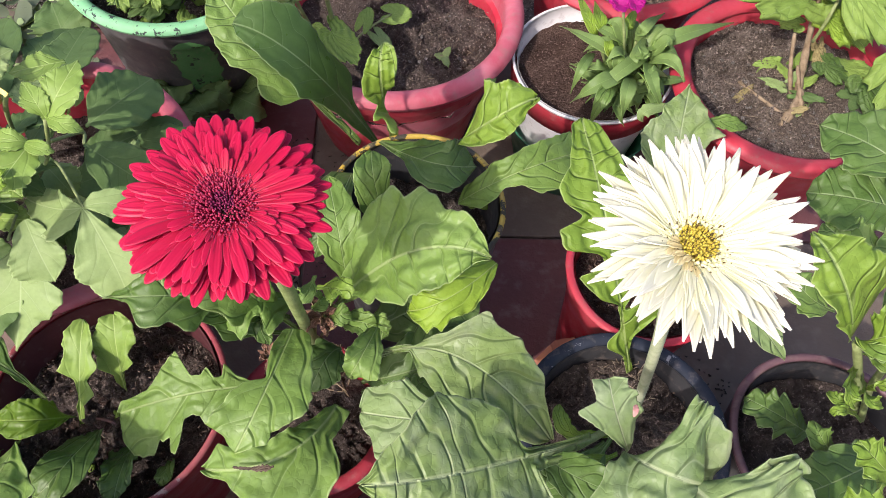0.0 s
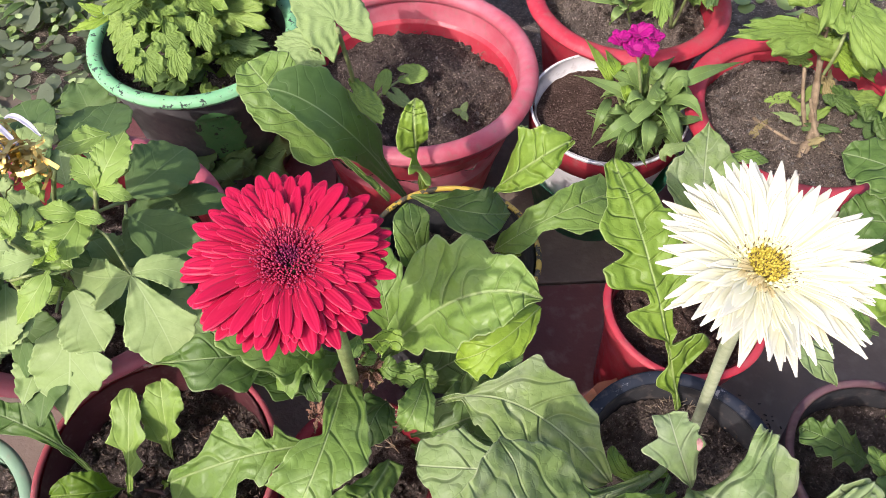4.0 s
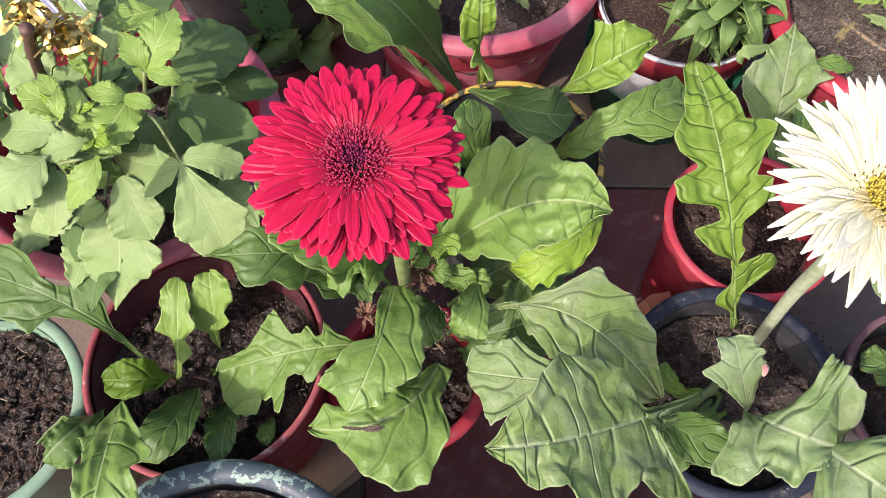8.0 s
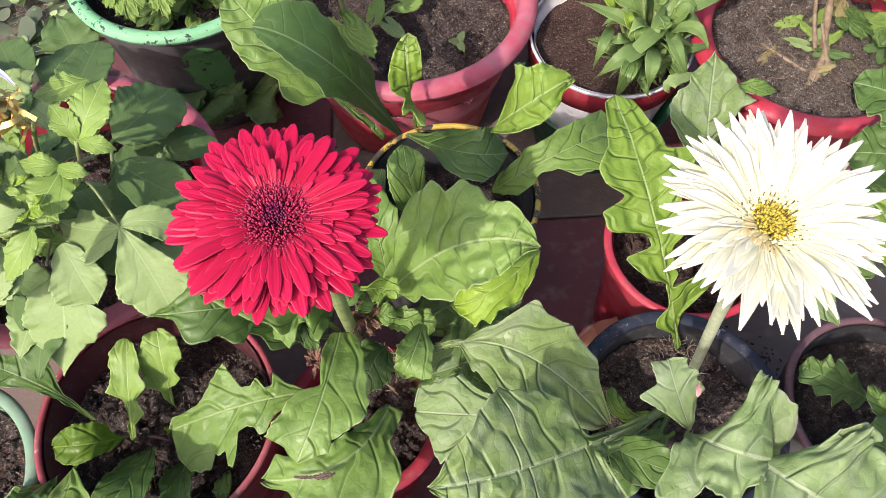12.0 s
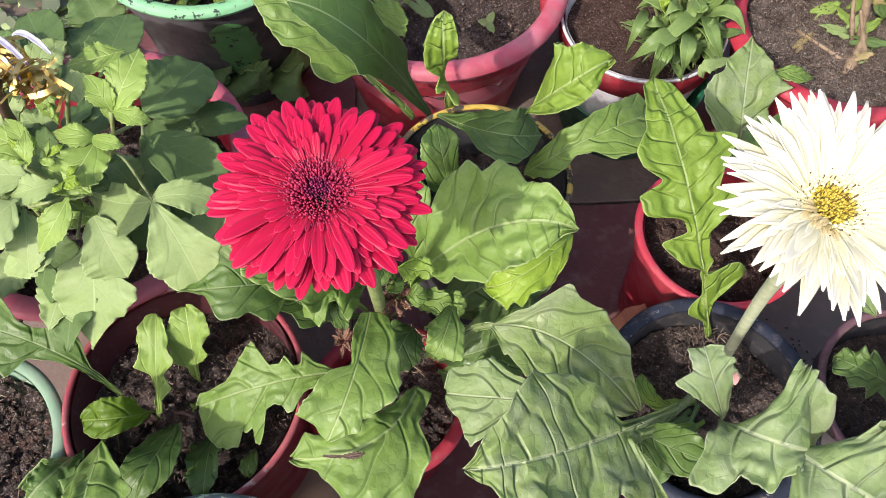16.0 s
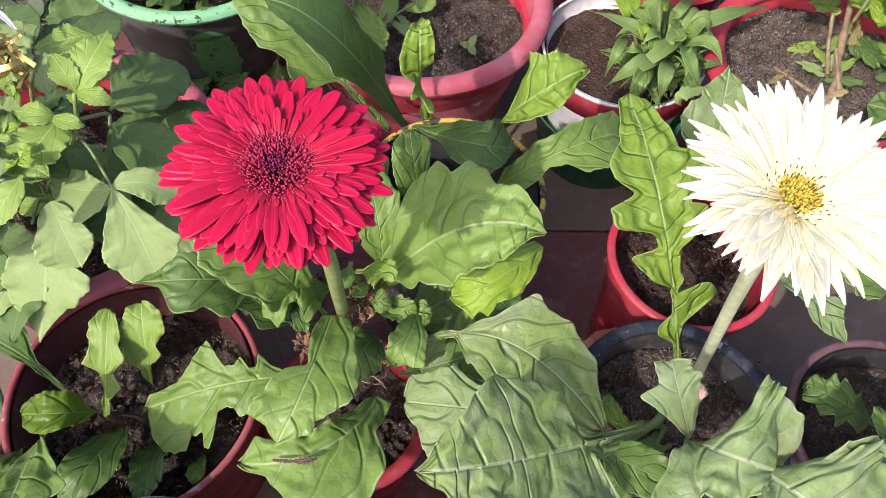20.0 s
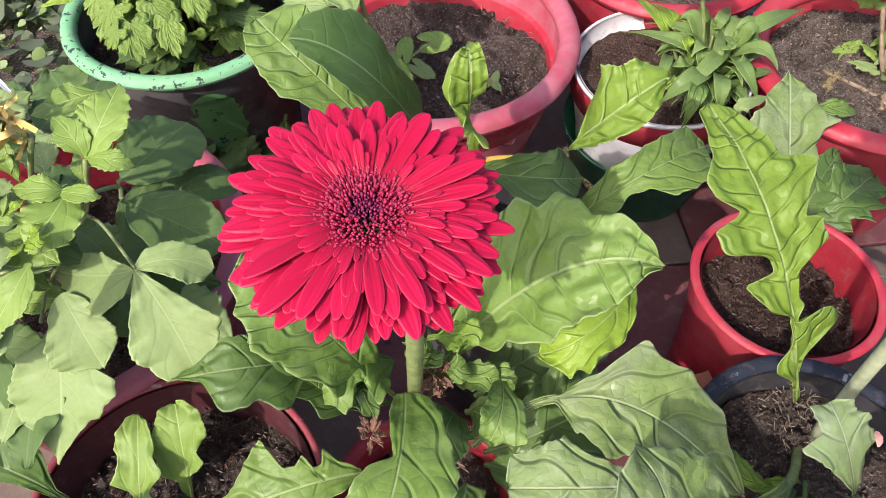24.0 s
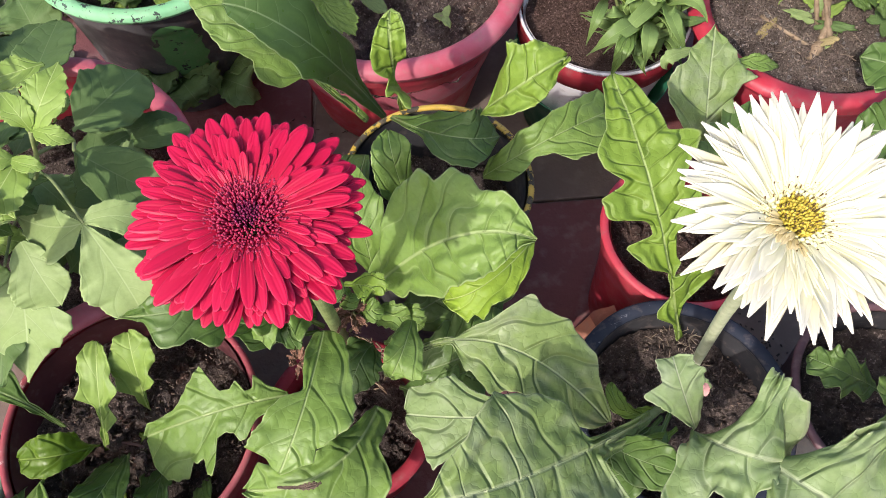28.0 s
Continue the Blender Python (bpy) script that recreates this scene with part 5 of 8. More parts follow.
leaf(white_plant, (0.1205, 0.129, 0.2435), (0.122, 0.1325, 0.2445), (0.1225, 0.136, 0.2435), 0.0034, 'oval', BLEMISH, fine=0.4, stalk=0, puff=0, label='pink blemish on a leaf', name='blemish')
back_plant = thing('gerbera_plant', 'leafy gerbera with tall dark leaves in a black pot', 'potted plant', (-0.007, 0.372, 0.130), 'gerberas')
leaf(back_plant, (-0.037, 0.390, 0.150), (-0.081, 0.369, 0.262), (-0.127, 0.379, 0.288), 0.0587, 'traced', LEAF_SMOOTH, stalk=0.0, fold=0.08, wave=0.02, puff=0.015, veins=6, fine=1.5, label='tall smooth dark green leaf', shape=((0, 0.07, 0.08), (0.017, 0.14, 0.08), (0.108, 0.27, 0.13), (0.208, 0.38, 0.28), (0.242, 0.41, 0.69), (0.325, 0.54, 0.73), (0.4, 0.67, 0.65), (0.442, 0.8, 0.74), (0.483, 0.67, 0.84), (0.508, 0.61, 0.84), (0.575, 0.61, 0.85), (0.65, 0.58, 1), (0.867, 0.35, 0.71), (0.908, 0.29, 0.59), (0.933, 0.25, 0.53), (0.983, 0.07, 0.42), (0.992, 0.05, 0.36), (1, 0.02, 0.03)))
leaf(back_plant, (-0.051, 0.388, 0.150), (-0.113, 0.406, 0.228), (-0.155, 0.450, 0.250), 0.0582, 'traced', LEAF_MID, stalk=0.0, fold=0.08, wave=0.05, puff=0.05, veins=8, fine=1.5, shape=((0, 0.07, 0.07), (0.008, 0.1, 0.12), (0.108, 0.01, 0.18), (0.117, 0.07, 0.19), (0.125, 0.07, 0.07), (0.25, 0.07, 0.07), (0.258, 0.02, 0.31), (0.292, 0.18, 0.33), (0.3, 0.7, 0.34), (0.35, 0.87, 0.46), (0.392, 0.93, 0.57), (0.458, 0.65, 0.71), (0.517, 0.74, 0.83), (0.575, 0.94, 0.93), (0.625, 0.92, 1), (0.85, 0.7, 0.97), (0.883, 0.61, 0.96), (0.992, 0.3, 0.64), (1, 0.03, 0.03)))
leaf(back_plant, (-0.022, 0.390, 0.150), (-0.028, 0.350, 0.260), (-0.027, 0.367, 0.285), 0.0886, 'traced', LEAF_BRIGHT, stalk=0.0, fold=0.1, wave=0.05, puff=0.03, veins=6, fine=1.3, shape=((0, 0.03, 0.1), (0.017, 0.08, 0.09), (0.233, 0.2, 0.02), (0.242, 0.2, 0.23), (0.283, 0.26, 0.21), (0.292, 0.28, 0.61), (0.317, 0.37, 0.68), (0.342, 0.62, 0.86), (0.35, 0.62, 0.92), (0.358, 0.21, 1), (0.367, 0.26, 0.95), (0.375, 0.32, 0.83), (0.383, 0.4, 0.63), (0.392, 0.47, 0.51), (0.4, 0.39, 0.38), (0.408, 0.22, 0.31), (0.417, 0.15, 0.27), (0.433, 0.15, 0.23), (0.483, 0.3, 0.2), (0.542, 0.3, 0.2), (0.658, 0.23, 0.22), (0.775, 0.19, 0.19), (0.858, 0.11, 0.16), (1, 0.02, 0.02)))
leaf(back_plant, (0.026, 0.322, 0.240), (0.045, 0.305, 0.286), (0.071, 0.314, 0.296), 0.0812, 'traced', LEAF_BRIGHT, stalk=0.0, fold=0.08, wave=0.05, puff=0.06, veins=7, fine=1.3, shape=((0, 0.04, 0.08), (0.1, 0.03, 0.17), (0.108, 1, 0.17), (0.317, 0.71, 0.37), (0.6, 0.47, 0.37), (0.733, 0.43, 0.27), (0.833, 0.4, 0.13), (0.967, 0.26, 0.08), (0.992, 0.18, 0.02), (1, 0.02, 0.02)))
leaf(back_plant, (-0.033, 0.368, 0.180), (0.004, 0.318, 0.222), (0.039, 0.322, 0.212), 0.0457, 'traced', LEAF_DARK, stalk=0.0, fold=0.08, wave=0.05, puff=0.03, veins=6, fine=1.3, shape=((0, 0.06, 0.06), (0.133, 0.44, 0.13), (0.258, 0.65, 0.18), (0.292, 0.68, 0.21), (0.45, 0.78, 0.7), (0.567, 0.81, 0.82), (0.692, 0.84, 0.86), (0.808, 0.89, 0.56), (0.9, 0.94, 0.27), (0.983, 1, 0.08), (0.992, 0.99, 0.06), (1, 0.04, 0.01)))
leaf(back_plant, (0.027, 0.305, 0.190), (0.066, 0.301, 0.235), (0.117, 0.332, 0.220), 0.0423, 'traced', LEAF_MID, stalk=0.0, fold=0.08, wave=0.05, puff=0.03, veins=7, fine=1.3, shape=((0, 0.08, 0.06), (0.067, 0.41, 0.3), (0.167, 0.46, 0.63), (0.25, 0.55, 0.56), (0.325, 0.65, 0.35), (0.358, 0.63, 0.29), (0.433, 0.59, 0.4), (0.475, 0.62, 0.46), (0.533, 0.67, 0.92), (0.6, 0.73, 0.96), (0.675, 0.71, 1), (0.808, 0.73, 0.95), (0.933, 0.82, 0.43), (0.992, 0.8, 0.2), (1, 0.05, 0.05)))
weed1 = thing('seedling', 'tiny pale green weed seedling on the earth', 'weed', (0.047, 0.343, 0.135))
leaf(weed1, (0.046, 0.340, 0.140), (0.041, 0.336, 0.150), (0.037, 0.339, 0.150), 0.008, 'oval', LEAF_BRIGHT, fine=0.4)
leaf(weed1, (0.046, 0.340, 0.140), (0.048, 0.335, 0.150), (0.052, 0.337, 0.150), 0.008, 'oval', LEAF_BRIGHT, fine=0.4)
leaf(weed1, (0.046, 0.340, 0.140), (0.041, 0.331, 0.150), (0.038, 0.327, 0.150), 0.008, 'oval', LEAF_BRIGHT, fine=0.4)
leaf(weed1, (0.046, 0.340, 0.140), (0.048, 0.331, 0.150), (0.053, 0.327, 0.150), 0.008, 'oval', LEAF_BRIGHT, fine=0.4)
right_plant = thing('gerbera_plant', 'young gerbera with dull green toothed leaves', 'potted plant', (0.203, 0.322, 0.120), 'gerberas')
leaf(right_plant, (0.211, 0.352, 0.130), (0.210, 0.385, 0.170), (0.220, 0.427, 0.187), 0.0722, 'traced', LEAF_DUSTY, stalk=0.0, fold=0.08, wave=0.05, puff=0.02, veins=5, fine=1.3, shape=((0, 0.08, 0.19), (0.008, 0.17, 0.2), (0.15, 0.52, 0.36), (0.192, 0.62, 0.59), (0.317, 0.86, 0.57), (0.442, 0.88, 0.68), (0.475, 0.86, 1), (0.567, 0.73, 0.82), (0.642, 0.51, 0.66), (0.75, 0.47, 0.51), (0.9, 0.17, 0.27), (1, 0.02, 0.02)))
leaf(right_plant, (0.203, 0.322, 0.120), (0.215, 0.339, 0.150), (0.252, 0.377, 0.150), 0.040, 'toothed', LEAF_DARK)
leaf(right_plant, (0.208, 0.322, 0.120), (0.236, 0.333, 0.150), (0.275, 0.360, 0.140), 0.049, 'toothed', LEAF_DARK)
leaf(right_plant, (0.223, 0.429, 0.160), (0.189, 0.415, 0.170), (0.186, 0.411, 0.160), 0.012, 'broad', LEAF_DAHLIA, fine=0.5)
leaf(right_plant, (0.239, 0.416, 0.160), (0.250, 0.404, 0.170), (0.274, 0.407, 0.160), 0.016, 'broad', LEAF_MID, fine=0.5)
seedling_plant = thing('gerbera_plant', 'young gerbera with small leaves in dark earth', 'potted plant', (-0.240, 0.170, 0.120), 'gerberas')
leaf(seedling_plant, (-0.232, 0.155, 0.128), (-0.223, 0.179, 0.172), (-0.223, 0.210, 0.185), 0.0281, 'traced', LEAF_DAHLIA_YOUNG, stalk=0.0, fold=0.2, wave=0.1, puff=0.04, veins=5, fine=1.3, shape=((0, 0.1, 0.13), (0.2, 0.09, 0.21), (0.283, 0.1, 0.71), (0.292, 0.12, 0.73), (0.4, 0.39, 0.32), (0.425, 0.94, 0.42), (0.433, 1, 0.46), (0.525, 0.81, 0.93), (0.583, 0.69, 0.73), (0.642, 0.76, 0.54), (0.742, 0.87, 0.58), (0.858, 0.74, 0.43), (0.925, 0.56, 0.34), (0.983, 0.39, 0.11), (0.992, 0.31, 0.08), (1, 0.07, 0.04)))
leaf(seedling_plant, (-0.207, 0.179, 0.128), (-0.202, 0.194, 0.172), (-0.204, 0.214, 0.185), 0.0328, 'traced', LEAF_DAHLIA_YOUNG, stalk=0.0, fold=0.2, wave=0.1, puff=0.04, veins=5, fine=1.3, shape=((0, 0.14, 0.05), (0.008, 0.15, 0.11), (0.017, 0.15, 0.11), (0.192, 0.32, 0.08), (0.208, 0.77, 0.07), (0.217, 0.87, 0.07), (0.35, 0.93, 0.66), (0.358, 0.93, 0.67), (0.442, 0.97, 0.44), (0.492, 1, 0.59), (0.583, 0.9, 0.9), (0.725, 0.77, 0.82), (0.858, 0.65, 0.64), (0.967, 0.45, 0.31), (0.992, 0.4, 0.12), (1, 0.06, 0.06)))
leaf(seedling_plant, (-0.225, 0.152, 0.160), (-0.233, 0.140, 0.190), (-0.257, 0.140, 0.188), 0.0463, 'traced', LEAF_BACKLIT, stalk=0.0, fold=0.15, wave=0.05, puff=0.03, veins=6, fine=1.3, shape=((0, 0.09, 0.09), (0.025, 0.09, 0.09), (0.033, 0.09, 1), (0.042, 0.02, 0.92), (0.058, 0.03, 0.76), (0.075, 0.05, 0.67), (0.108, 0.08, 0.57), (0.15, 0.13, 0.52), (0.258, 0.27, 0.5), (0.417, 0.33, 0.55), (0.642, 0.5, 0.57), (0.817, 0.46, 0.48), (0.9, 0.33, 0.43), (0.958, 0.24, 0.25), (0.992, 0.01, 0.14), (1, 0.04, 0.04)))
leaf(seedling_plant, (-0.218, 0.153, 0.130), (-0.218, 0.118, 0.170), (-0.234, 0.096, 0.165), 0.0341, 'traced', LEAF_DARK, stalk=0.0, fold=0.08, wave=0.05, puff=0.02, veins=5, fine=1.3, shape=((0, 0.1, 1), (0.133, 0.4, 0.9), (0.275, 0.73, 0.86), (0.517, 0.94, 0.87), (0.683, 0.8, 0.76), (0.8, 0.64, 0.7), (0.875, 0.54, 0.49), (1, 0.03, 0.06)))
leaf(seedling_plant, (-0.196, 0.149, 0.120), (-0.187, 0.116, 0.160), (-0.185, 0.095, 0.165), 0.0319, 'traced', LEAF_DARK, stalk=0.0, fold=0.3, wave=0.14, puff=0.03, veins=5, fine=1.3, shape=((0, 0.13, 0.13), (0.025, 0.13, 0.13), (0.033, 0.13, 1), (0.042, 0.03, 1), (0.15, 0.32, 0.95), (0.292, 0.63, 0.85), (0.625, 0.51, 0.7), (0.775, 0.42, 0.55), (0.858, 0.27, 0.49), (1, 0.04, 0.01)))
leaf(seedling_plant, (-0.169, 0.139, 0.120), (-0.164, 0.121, 0.145), (-0.164, 0.111, 0.145), 0.012, 'oval', LEAF_MID, stalk=0.1, fine=0.6)
leaf(seedling_plant, (-0.250, 0.133, 0.170), (-0.231, 0.081, 0.225), (-0.235, 0.034, 0.215), 0.0645, 'traced', LEAF_MID, stalk=0.0, fold=0.08, wave=0.08, puff=0.07, veins=7, fine=1.3, shape=((0, 0.03, 1), (0.092, 0.18, 0.75), (0.183, 0.33, 0.6), (0.342, 0.61, 0.46), (0.433, 0.87, 0.43), (0.475, 0.75, 0.42), (0.5, 0.54, 0.41), (0.65, 0.79, 0.39), (0.825, 0.74, 0.41), (0.942, 0.48, 0.39), (0.992, 0.15, 0.39), (1, 0.03, 0.03)))
leaf(seedling_plant, (-0.270, 0.132, 0.150), (-0.271, 0.109, 0.185), (-0.286, 0.093, 0.180), 0.0817, 'traced', LEAF_DARK, stalk=0.0, fold=0.08, wave=0.05, puff=0.02, veins=5, fine=1.3, shape=((0, 0.02, 1), (0.058, 0.08, 0.79), (0.092, 0.11, 0.58), (0.117, 0.13, 0.47), (0.158, 0.16, 0.36), (0.217, 0.2, 0.28), (0.358, 0.28, 0.21), (0.625, 0.37, 0.21), (0.733, 0.41, 0.17), (0.9, 0.27, 0.11), (0.992, 0.11, 0.01), (1, 0.02, 0.02)))
leaf(seedling_plant, (-0.256, 0.170, 0.140), (-0.282, 0.184, 0.195), (-0.358, 0.210, 0.200), 0.0525, 'traced', LEAF_DARK, stalk=0.0, fold=0.08, wave=0.05, puff=0.03, veins=6, fine=1.3, label='long arching leaf with a pale midrib', shape=((0, 0.07, 0.03), (0.05, 0.09, 0.01), (0.058, 0.1, 0.08), (0.142, 0.11, 0.08), (0.15, 0.11, 0.01), (0.267, 0.09, 0.05), (0.325, 0.13, 0.25), (0.392, 0.18, 0.55), (0.442, 0.21, 0.54), (0.475, 0.27, 0.53), (0.567, 0.42, 0.38), (0.575, 1, 0.36), (0.617, 0.93, 0.31), (0.667, 0.84, 0.34), (0.683, 0.84, 0.36), (0.75, 0.89, 0.72), (0.825, 0.84, 0.84), (0.875, 0.77, 0.8), (0.925, 0.48, 0.77), (0.933, 0.43, 0.73), (0.992, 0.04, 0.13), (1, 0.04, 0.04)))
leaf(seedling_plant, (-0.239, 0.105, 0.125), (-0.232, 0.101, 0.135), (-0.229, 0.099, 0.135), 0.006, 'oval', LEAF_BRIGHT, fine=0.4)
leaf(seedling_plant, (-0.224, 0.125, 0.125), (-0.218, 0.124, 0.135), (-0.214, 0.126, 0.135), 0.006, 'oval', LEAF_BRIGHT, fine=0.4)
leaf(seedling_plant, (-0.213, 0.162, 0.125), (-0.208, 0.161, 0.135), (-0.206, 0.164, 0.135), 0.006, 'oval', LEAF_BRIGHT, fine=0.4)
leaf(seedling_plant, (-0.216, 0.206, 0.125), (-0.211, 0.205, 0.135), (-0.210, 0.208, 0.135), 0.006, 'oval', LEAF_BRIGHT, fine=0.4)
tube('leaf_stalk', [(-0.237, 0.162, 0.125), (-0.213, 0.157, 0.135), (-0.201, 0.152, 0.130)], 0.0012, STEM_PURPLE, seedling_plant)
dahlia_plant = thing('dahlia_plant', 'bushy dahlia with pale serrated leaflets in a pink-red pot', 'potted plant', (-0.322, 0.345, 0.120))
leaf(dahlia_plant, (-0.205, 0.250, 0.260), (-0.191, 0.229, 0.243), (-0.182, 0.210, 0.218), 0.0467, 'traced', LEAF_DAHLIA, stalk=0.0, fold=0.08, wave=0.05, puff=0.012, veins=5, fine=1.1, name='leaflet', shape=((0, 0.03, 0.01), (0.133, 0.19, 0.39), (0.242, 0.33, 0.63), (0.458, 0.68, 1), (0.608, 0.98, 0.98), (0.667, 0.8, 0.91), (0.783, 0.68, 0.78), (0.875, 0.48, 0.71), (0.883, 0.46, 0.67), (0.9, 0.23, 0.61), (0.908, 0.17, 0.58), (0.942, 0.09, 0.44), (0.95, 0.07, 0.26), (0.975, 0.02, 0.2), (0.983, 0.09, 0.09), (1, 0.04, 0.04)))
leaf(dahlia_plant, (-0.205, 0.250, 0.260), (-0.186, 0.252, 0.262), (-0.170, 0.252, 0.250), 0.0227, 'traced', LEAF_DAHLIA, stalk=0.0, fold=0.08, wave=0.05, puff=0.012, veins=5, fine=1.1, name='leaflet', shape=((0, 0.1, 0.02), (0.108, 0.59, 0.31), (0.225, 0.69, 0.55), (0.35, 0.86, 0.74), (0.525, 0.8, 0.92), (0.7, 0.77, 1), (0.883, 0.68, 0.74), (0.925, 0.46, 0.66), (0.95, 0.34, 0.48), (0.992, 0.15, 0.09), (1, 0.09, 0.09)))
leaf(dahlia_plant, (-0.206, 0.251, 0.258), (-0.227, 0.254, 0.252), (-0.255, 0.272, 0.235), 0.0439, 'traced', LEAF_DAHLIA, stalk=0.0, fold=0.08, wave=0.05, puff=0.012, veins=5, fine=1.1, name='leaflet', shape=((0, 0.08, 0.07), (0.033, 0.26, 0.12), (0.075, 0.55, 0.19), (0.175, 0.74, 0.31), (0.25, 1, 0.39), (0.35, 0.83, 0.49), (0.458, 0.79, 0.59), (0.5, 0.78, 0.58), (0.675, 0.46, 0.54), (0.783, 0.39, 0.5), (0.85, 0.35, 0.47), (0.9, 0.25, 0.42), (0.992, 0.06, 0.17), (1, 0.04, 0.05)))
leaf(dahlia_plant, (-0.243, 0.247, 0.250), (-0.233, 0.229, 0.243), (-0.227, 0.217, 0.226), 0.0404, 'traced', LEAF_DAHLIA, stalk=0.0, fold=0.08, wave=0.05, puff=0.012, veins=5, fine=1.1, name='leaflet', shape=((0, 0.1, 0.15), (0.033, 0.19, 0.33), (0.125, 0.42, 0.5), (0.183, 0.46, 0.61), (0.4, 0.58, 0.91), (0.592, 0.73, 1), (0.775, 0.58, 0.92), (0.925, 0.22, 0.7), (0.933, 0.2, 0.36), (0.992, 0.04, 0.13), (1, 0.02, 0.05)))
leaf(dahlia_plant, (-0.249, 0.237, 0.240), (-0.248, 0.210, 0.221), (-0.258, 0.185, 0.190), 0.0541, 'traced', LEAF_DAHLIA, stalk=0.0, fold=0.08, wave=0.05, puff=0.012, veins=5, fine=1.1, name='leaflet', label='large pale leaflet with a brown tip', shape=((0, 0.07, 0.07), (0.008, 0.07, 0.07), (0.017, 0.02, 0.09), (0.108, 0.13, 0.3), (0.117, 0.15, 0.69), (0.275, 0.41, 0.85), (0.35, 0.96, 0.92), (0.45, 1, 0.92), (0.55, 0.78, 0.88), (0.625, 0.74, 0.84), (0.667, 0.52, 0.8), (0.742, 0.39, 0.72), (0.775, 0.33, 0.47), (0.875, 0.19, 0.32), (0.908, 0.14, 0.18), (0.992, 0.04, 0.02), (1, 0.04, 0.04)))
leaf(dahlia_plant, (-0.232, 0.229, 0.300), (-0.239, 0.214, 0.296), (-0.253, 0.207, 0.280), 0.019, 'ovate', LEAF_DAHLIA_YOUNG, stalk=0.06, puff=0.008, fold=0.1, wave=0.05, name='leaflet')
leaf(dahlia_plant, (-0.273, 0.241, 0.270), (-0.269, 0.221, 0.266), (-0.273, 0.209, 0.250), 0.026, 'ovate', LEAF_DAHLIA, stalk=0.06, puff=0.008, fold=0.1, wave=0.05, name='leaflet')
leaf(dahlia_plant, (-0.256, 0.231, 0.260), (-0.272, 0.220, 0.256), (-0.294, 0.216, 0.240), 0.030, 'ovate', LEAF_DAHLIA, stalk=0.06, puff=0.008, fold=0.1, wave=0.05, name='leaflet')
leaf(dahlia_plant, (-0.223, 0.268, 0.300), (-0.227, 0.248, 0.303), (-0.237, 0.238, 0.295), 0.031, 'ovate', LEAF_DAHLIA_YOUNG, stalk=0.06, puff=0.008, fold=0.1, wave=0.05, name='leaflet')
leaf(dahlia_plant, (-0.259, 0.249, 0.300), (-0.255, 0.253, 0.311), (-0.258, 0.266, 0.310), 0.011, 'ovate', LEAF_DAHLIA_YOUNG, stalk=0.06, puff=0.008, fold=0.1, wave=0.05, name='leaflet')
leaf(dahlia_plant, (-0.213, 0.277, 0.310), (-0.202, 0.287, 0.324), (-0.197, 0.308, 0.325), 0.026, 'ovate', LEAF_DAHLIA_YOUNG, stalk=0.06, puff=0.008, fold=0.1, wave=0.05, name='leaflet')
leaf(dahlia_plant, (-0.213, 0.278, 0.310), (-0.199, 0.269, 0.316), (-0.190, 0.269, 0.310), 0.012, 'ovate', LEAF_DAHLIA_YOUNG, stalk=0.06, puff=0.008, fold=0.1, wave=0.05, name='leaflet')
leaf(dahlia_plant, (-0.213, 0.277, 0.310), (-0.216, 0.281, 0.321), (-0.227, 0.295, 0.320), 0.016, 'ovate', LEAF_DAHLIA_YOUNG, stalk=0.06, puff=0.008, fold=0.1, wave=0.05, name='leaflet')
leaf(dahlia_plant, (-0.228, 0.268, 0.300), (-0.213, 0.258, 0.308), (-0.205, 0.258, 0.305), 0.010, 'ovate', LEAF_DAHLIA_YOUNG, stalk=0.06, puff=0.008, fold=0.1, wave=0.05, name='leaflet')
leaf(dahlia_plant, (-0.213, 0.321, 0.310), (-0.228, 0.315, 0.311), (-0.250, 0.320, 0.300), 0.020, 'ovate', LEAF_DAHLIA_YOUNG, stalk=0.06, puff=0.008, fold=0.1, wave=0.05, name='leaflet')
leaf(dahlia_plant, (-0.240, 0.344, 0.220), (-0.219, 0.362, 0.226), (-0.202, 0.391, 0.220), 0.052, 'oval', LEAF_DAHLIA_SHADED, stalk=0.06, puff=0.008, fold=0.1, wave=0.05, name='leaflet')
leaf(dahlia_plant, (-0.226, 0.313, 0.240), (-0.194, 0.289, 0.246), (-0.168, 0.275, 0.240), 0.036, 'oval', LEAF_DAHLIA_SHADED, stalk=0.06, puff=0.008, fold=0.1, wave=0.05, name='leaflet')
leaf(dahlia_plant, (-0.223, 0.268, 0.300), (-0.233, 0.265, 0.306), (-0.249, 0.272, 0.300), 0.015, 'ovate', LEAF_DAHLIA_YOUNG, stalk=0.06, puff=0.008, fold=0.1, wave=0.05, name='leaflet')
leaf(dahlia_plant, (-0.251, 0.253, 0.280), (-0.266, 0.247, 0.281), (-0.288, 0.249, 0.270), 0.019, 'ovate', LEAF_DAHLIA, stalk=0.06, puff=0.008, fold=0.1, wave=0.05, name='leaflet')
leaf(dahlia_plant, (-0.268, 0.273, 0.280), (-0.278, 0.273, 0.291), (-0.294, 0.281, 0.290), 0.023, 'ovate', LEAF_DAHLIA_YOUNG, stalk=0.06, puff=0.008, fold=0.1, wave=0.05, name='leaflet')
leaf(dahlia_plant, (-0.274, 0.381, 0.220), (-0.272, 0.414, 0.216), (-0.275, 0.462, 0.200), 0.042, 'oval', LEAF_DAHLIA_SHADED, stalk=0.06, puff=0.008, fold=0.1, wave=0.05, name='leaflet')
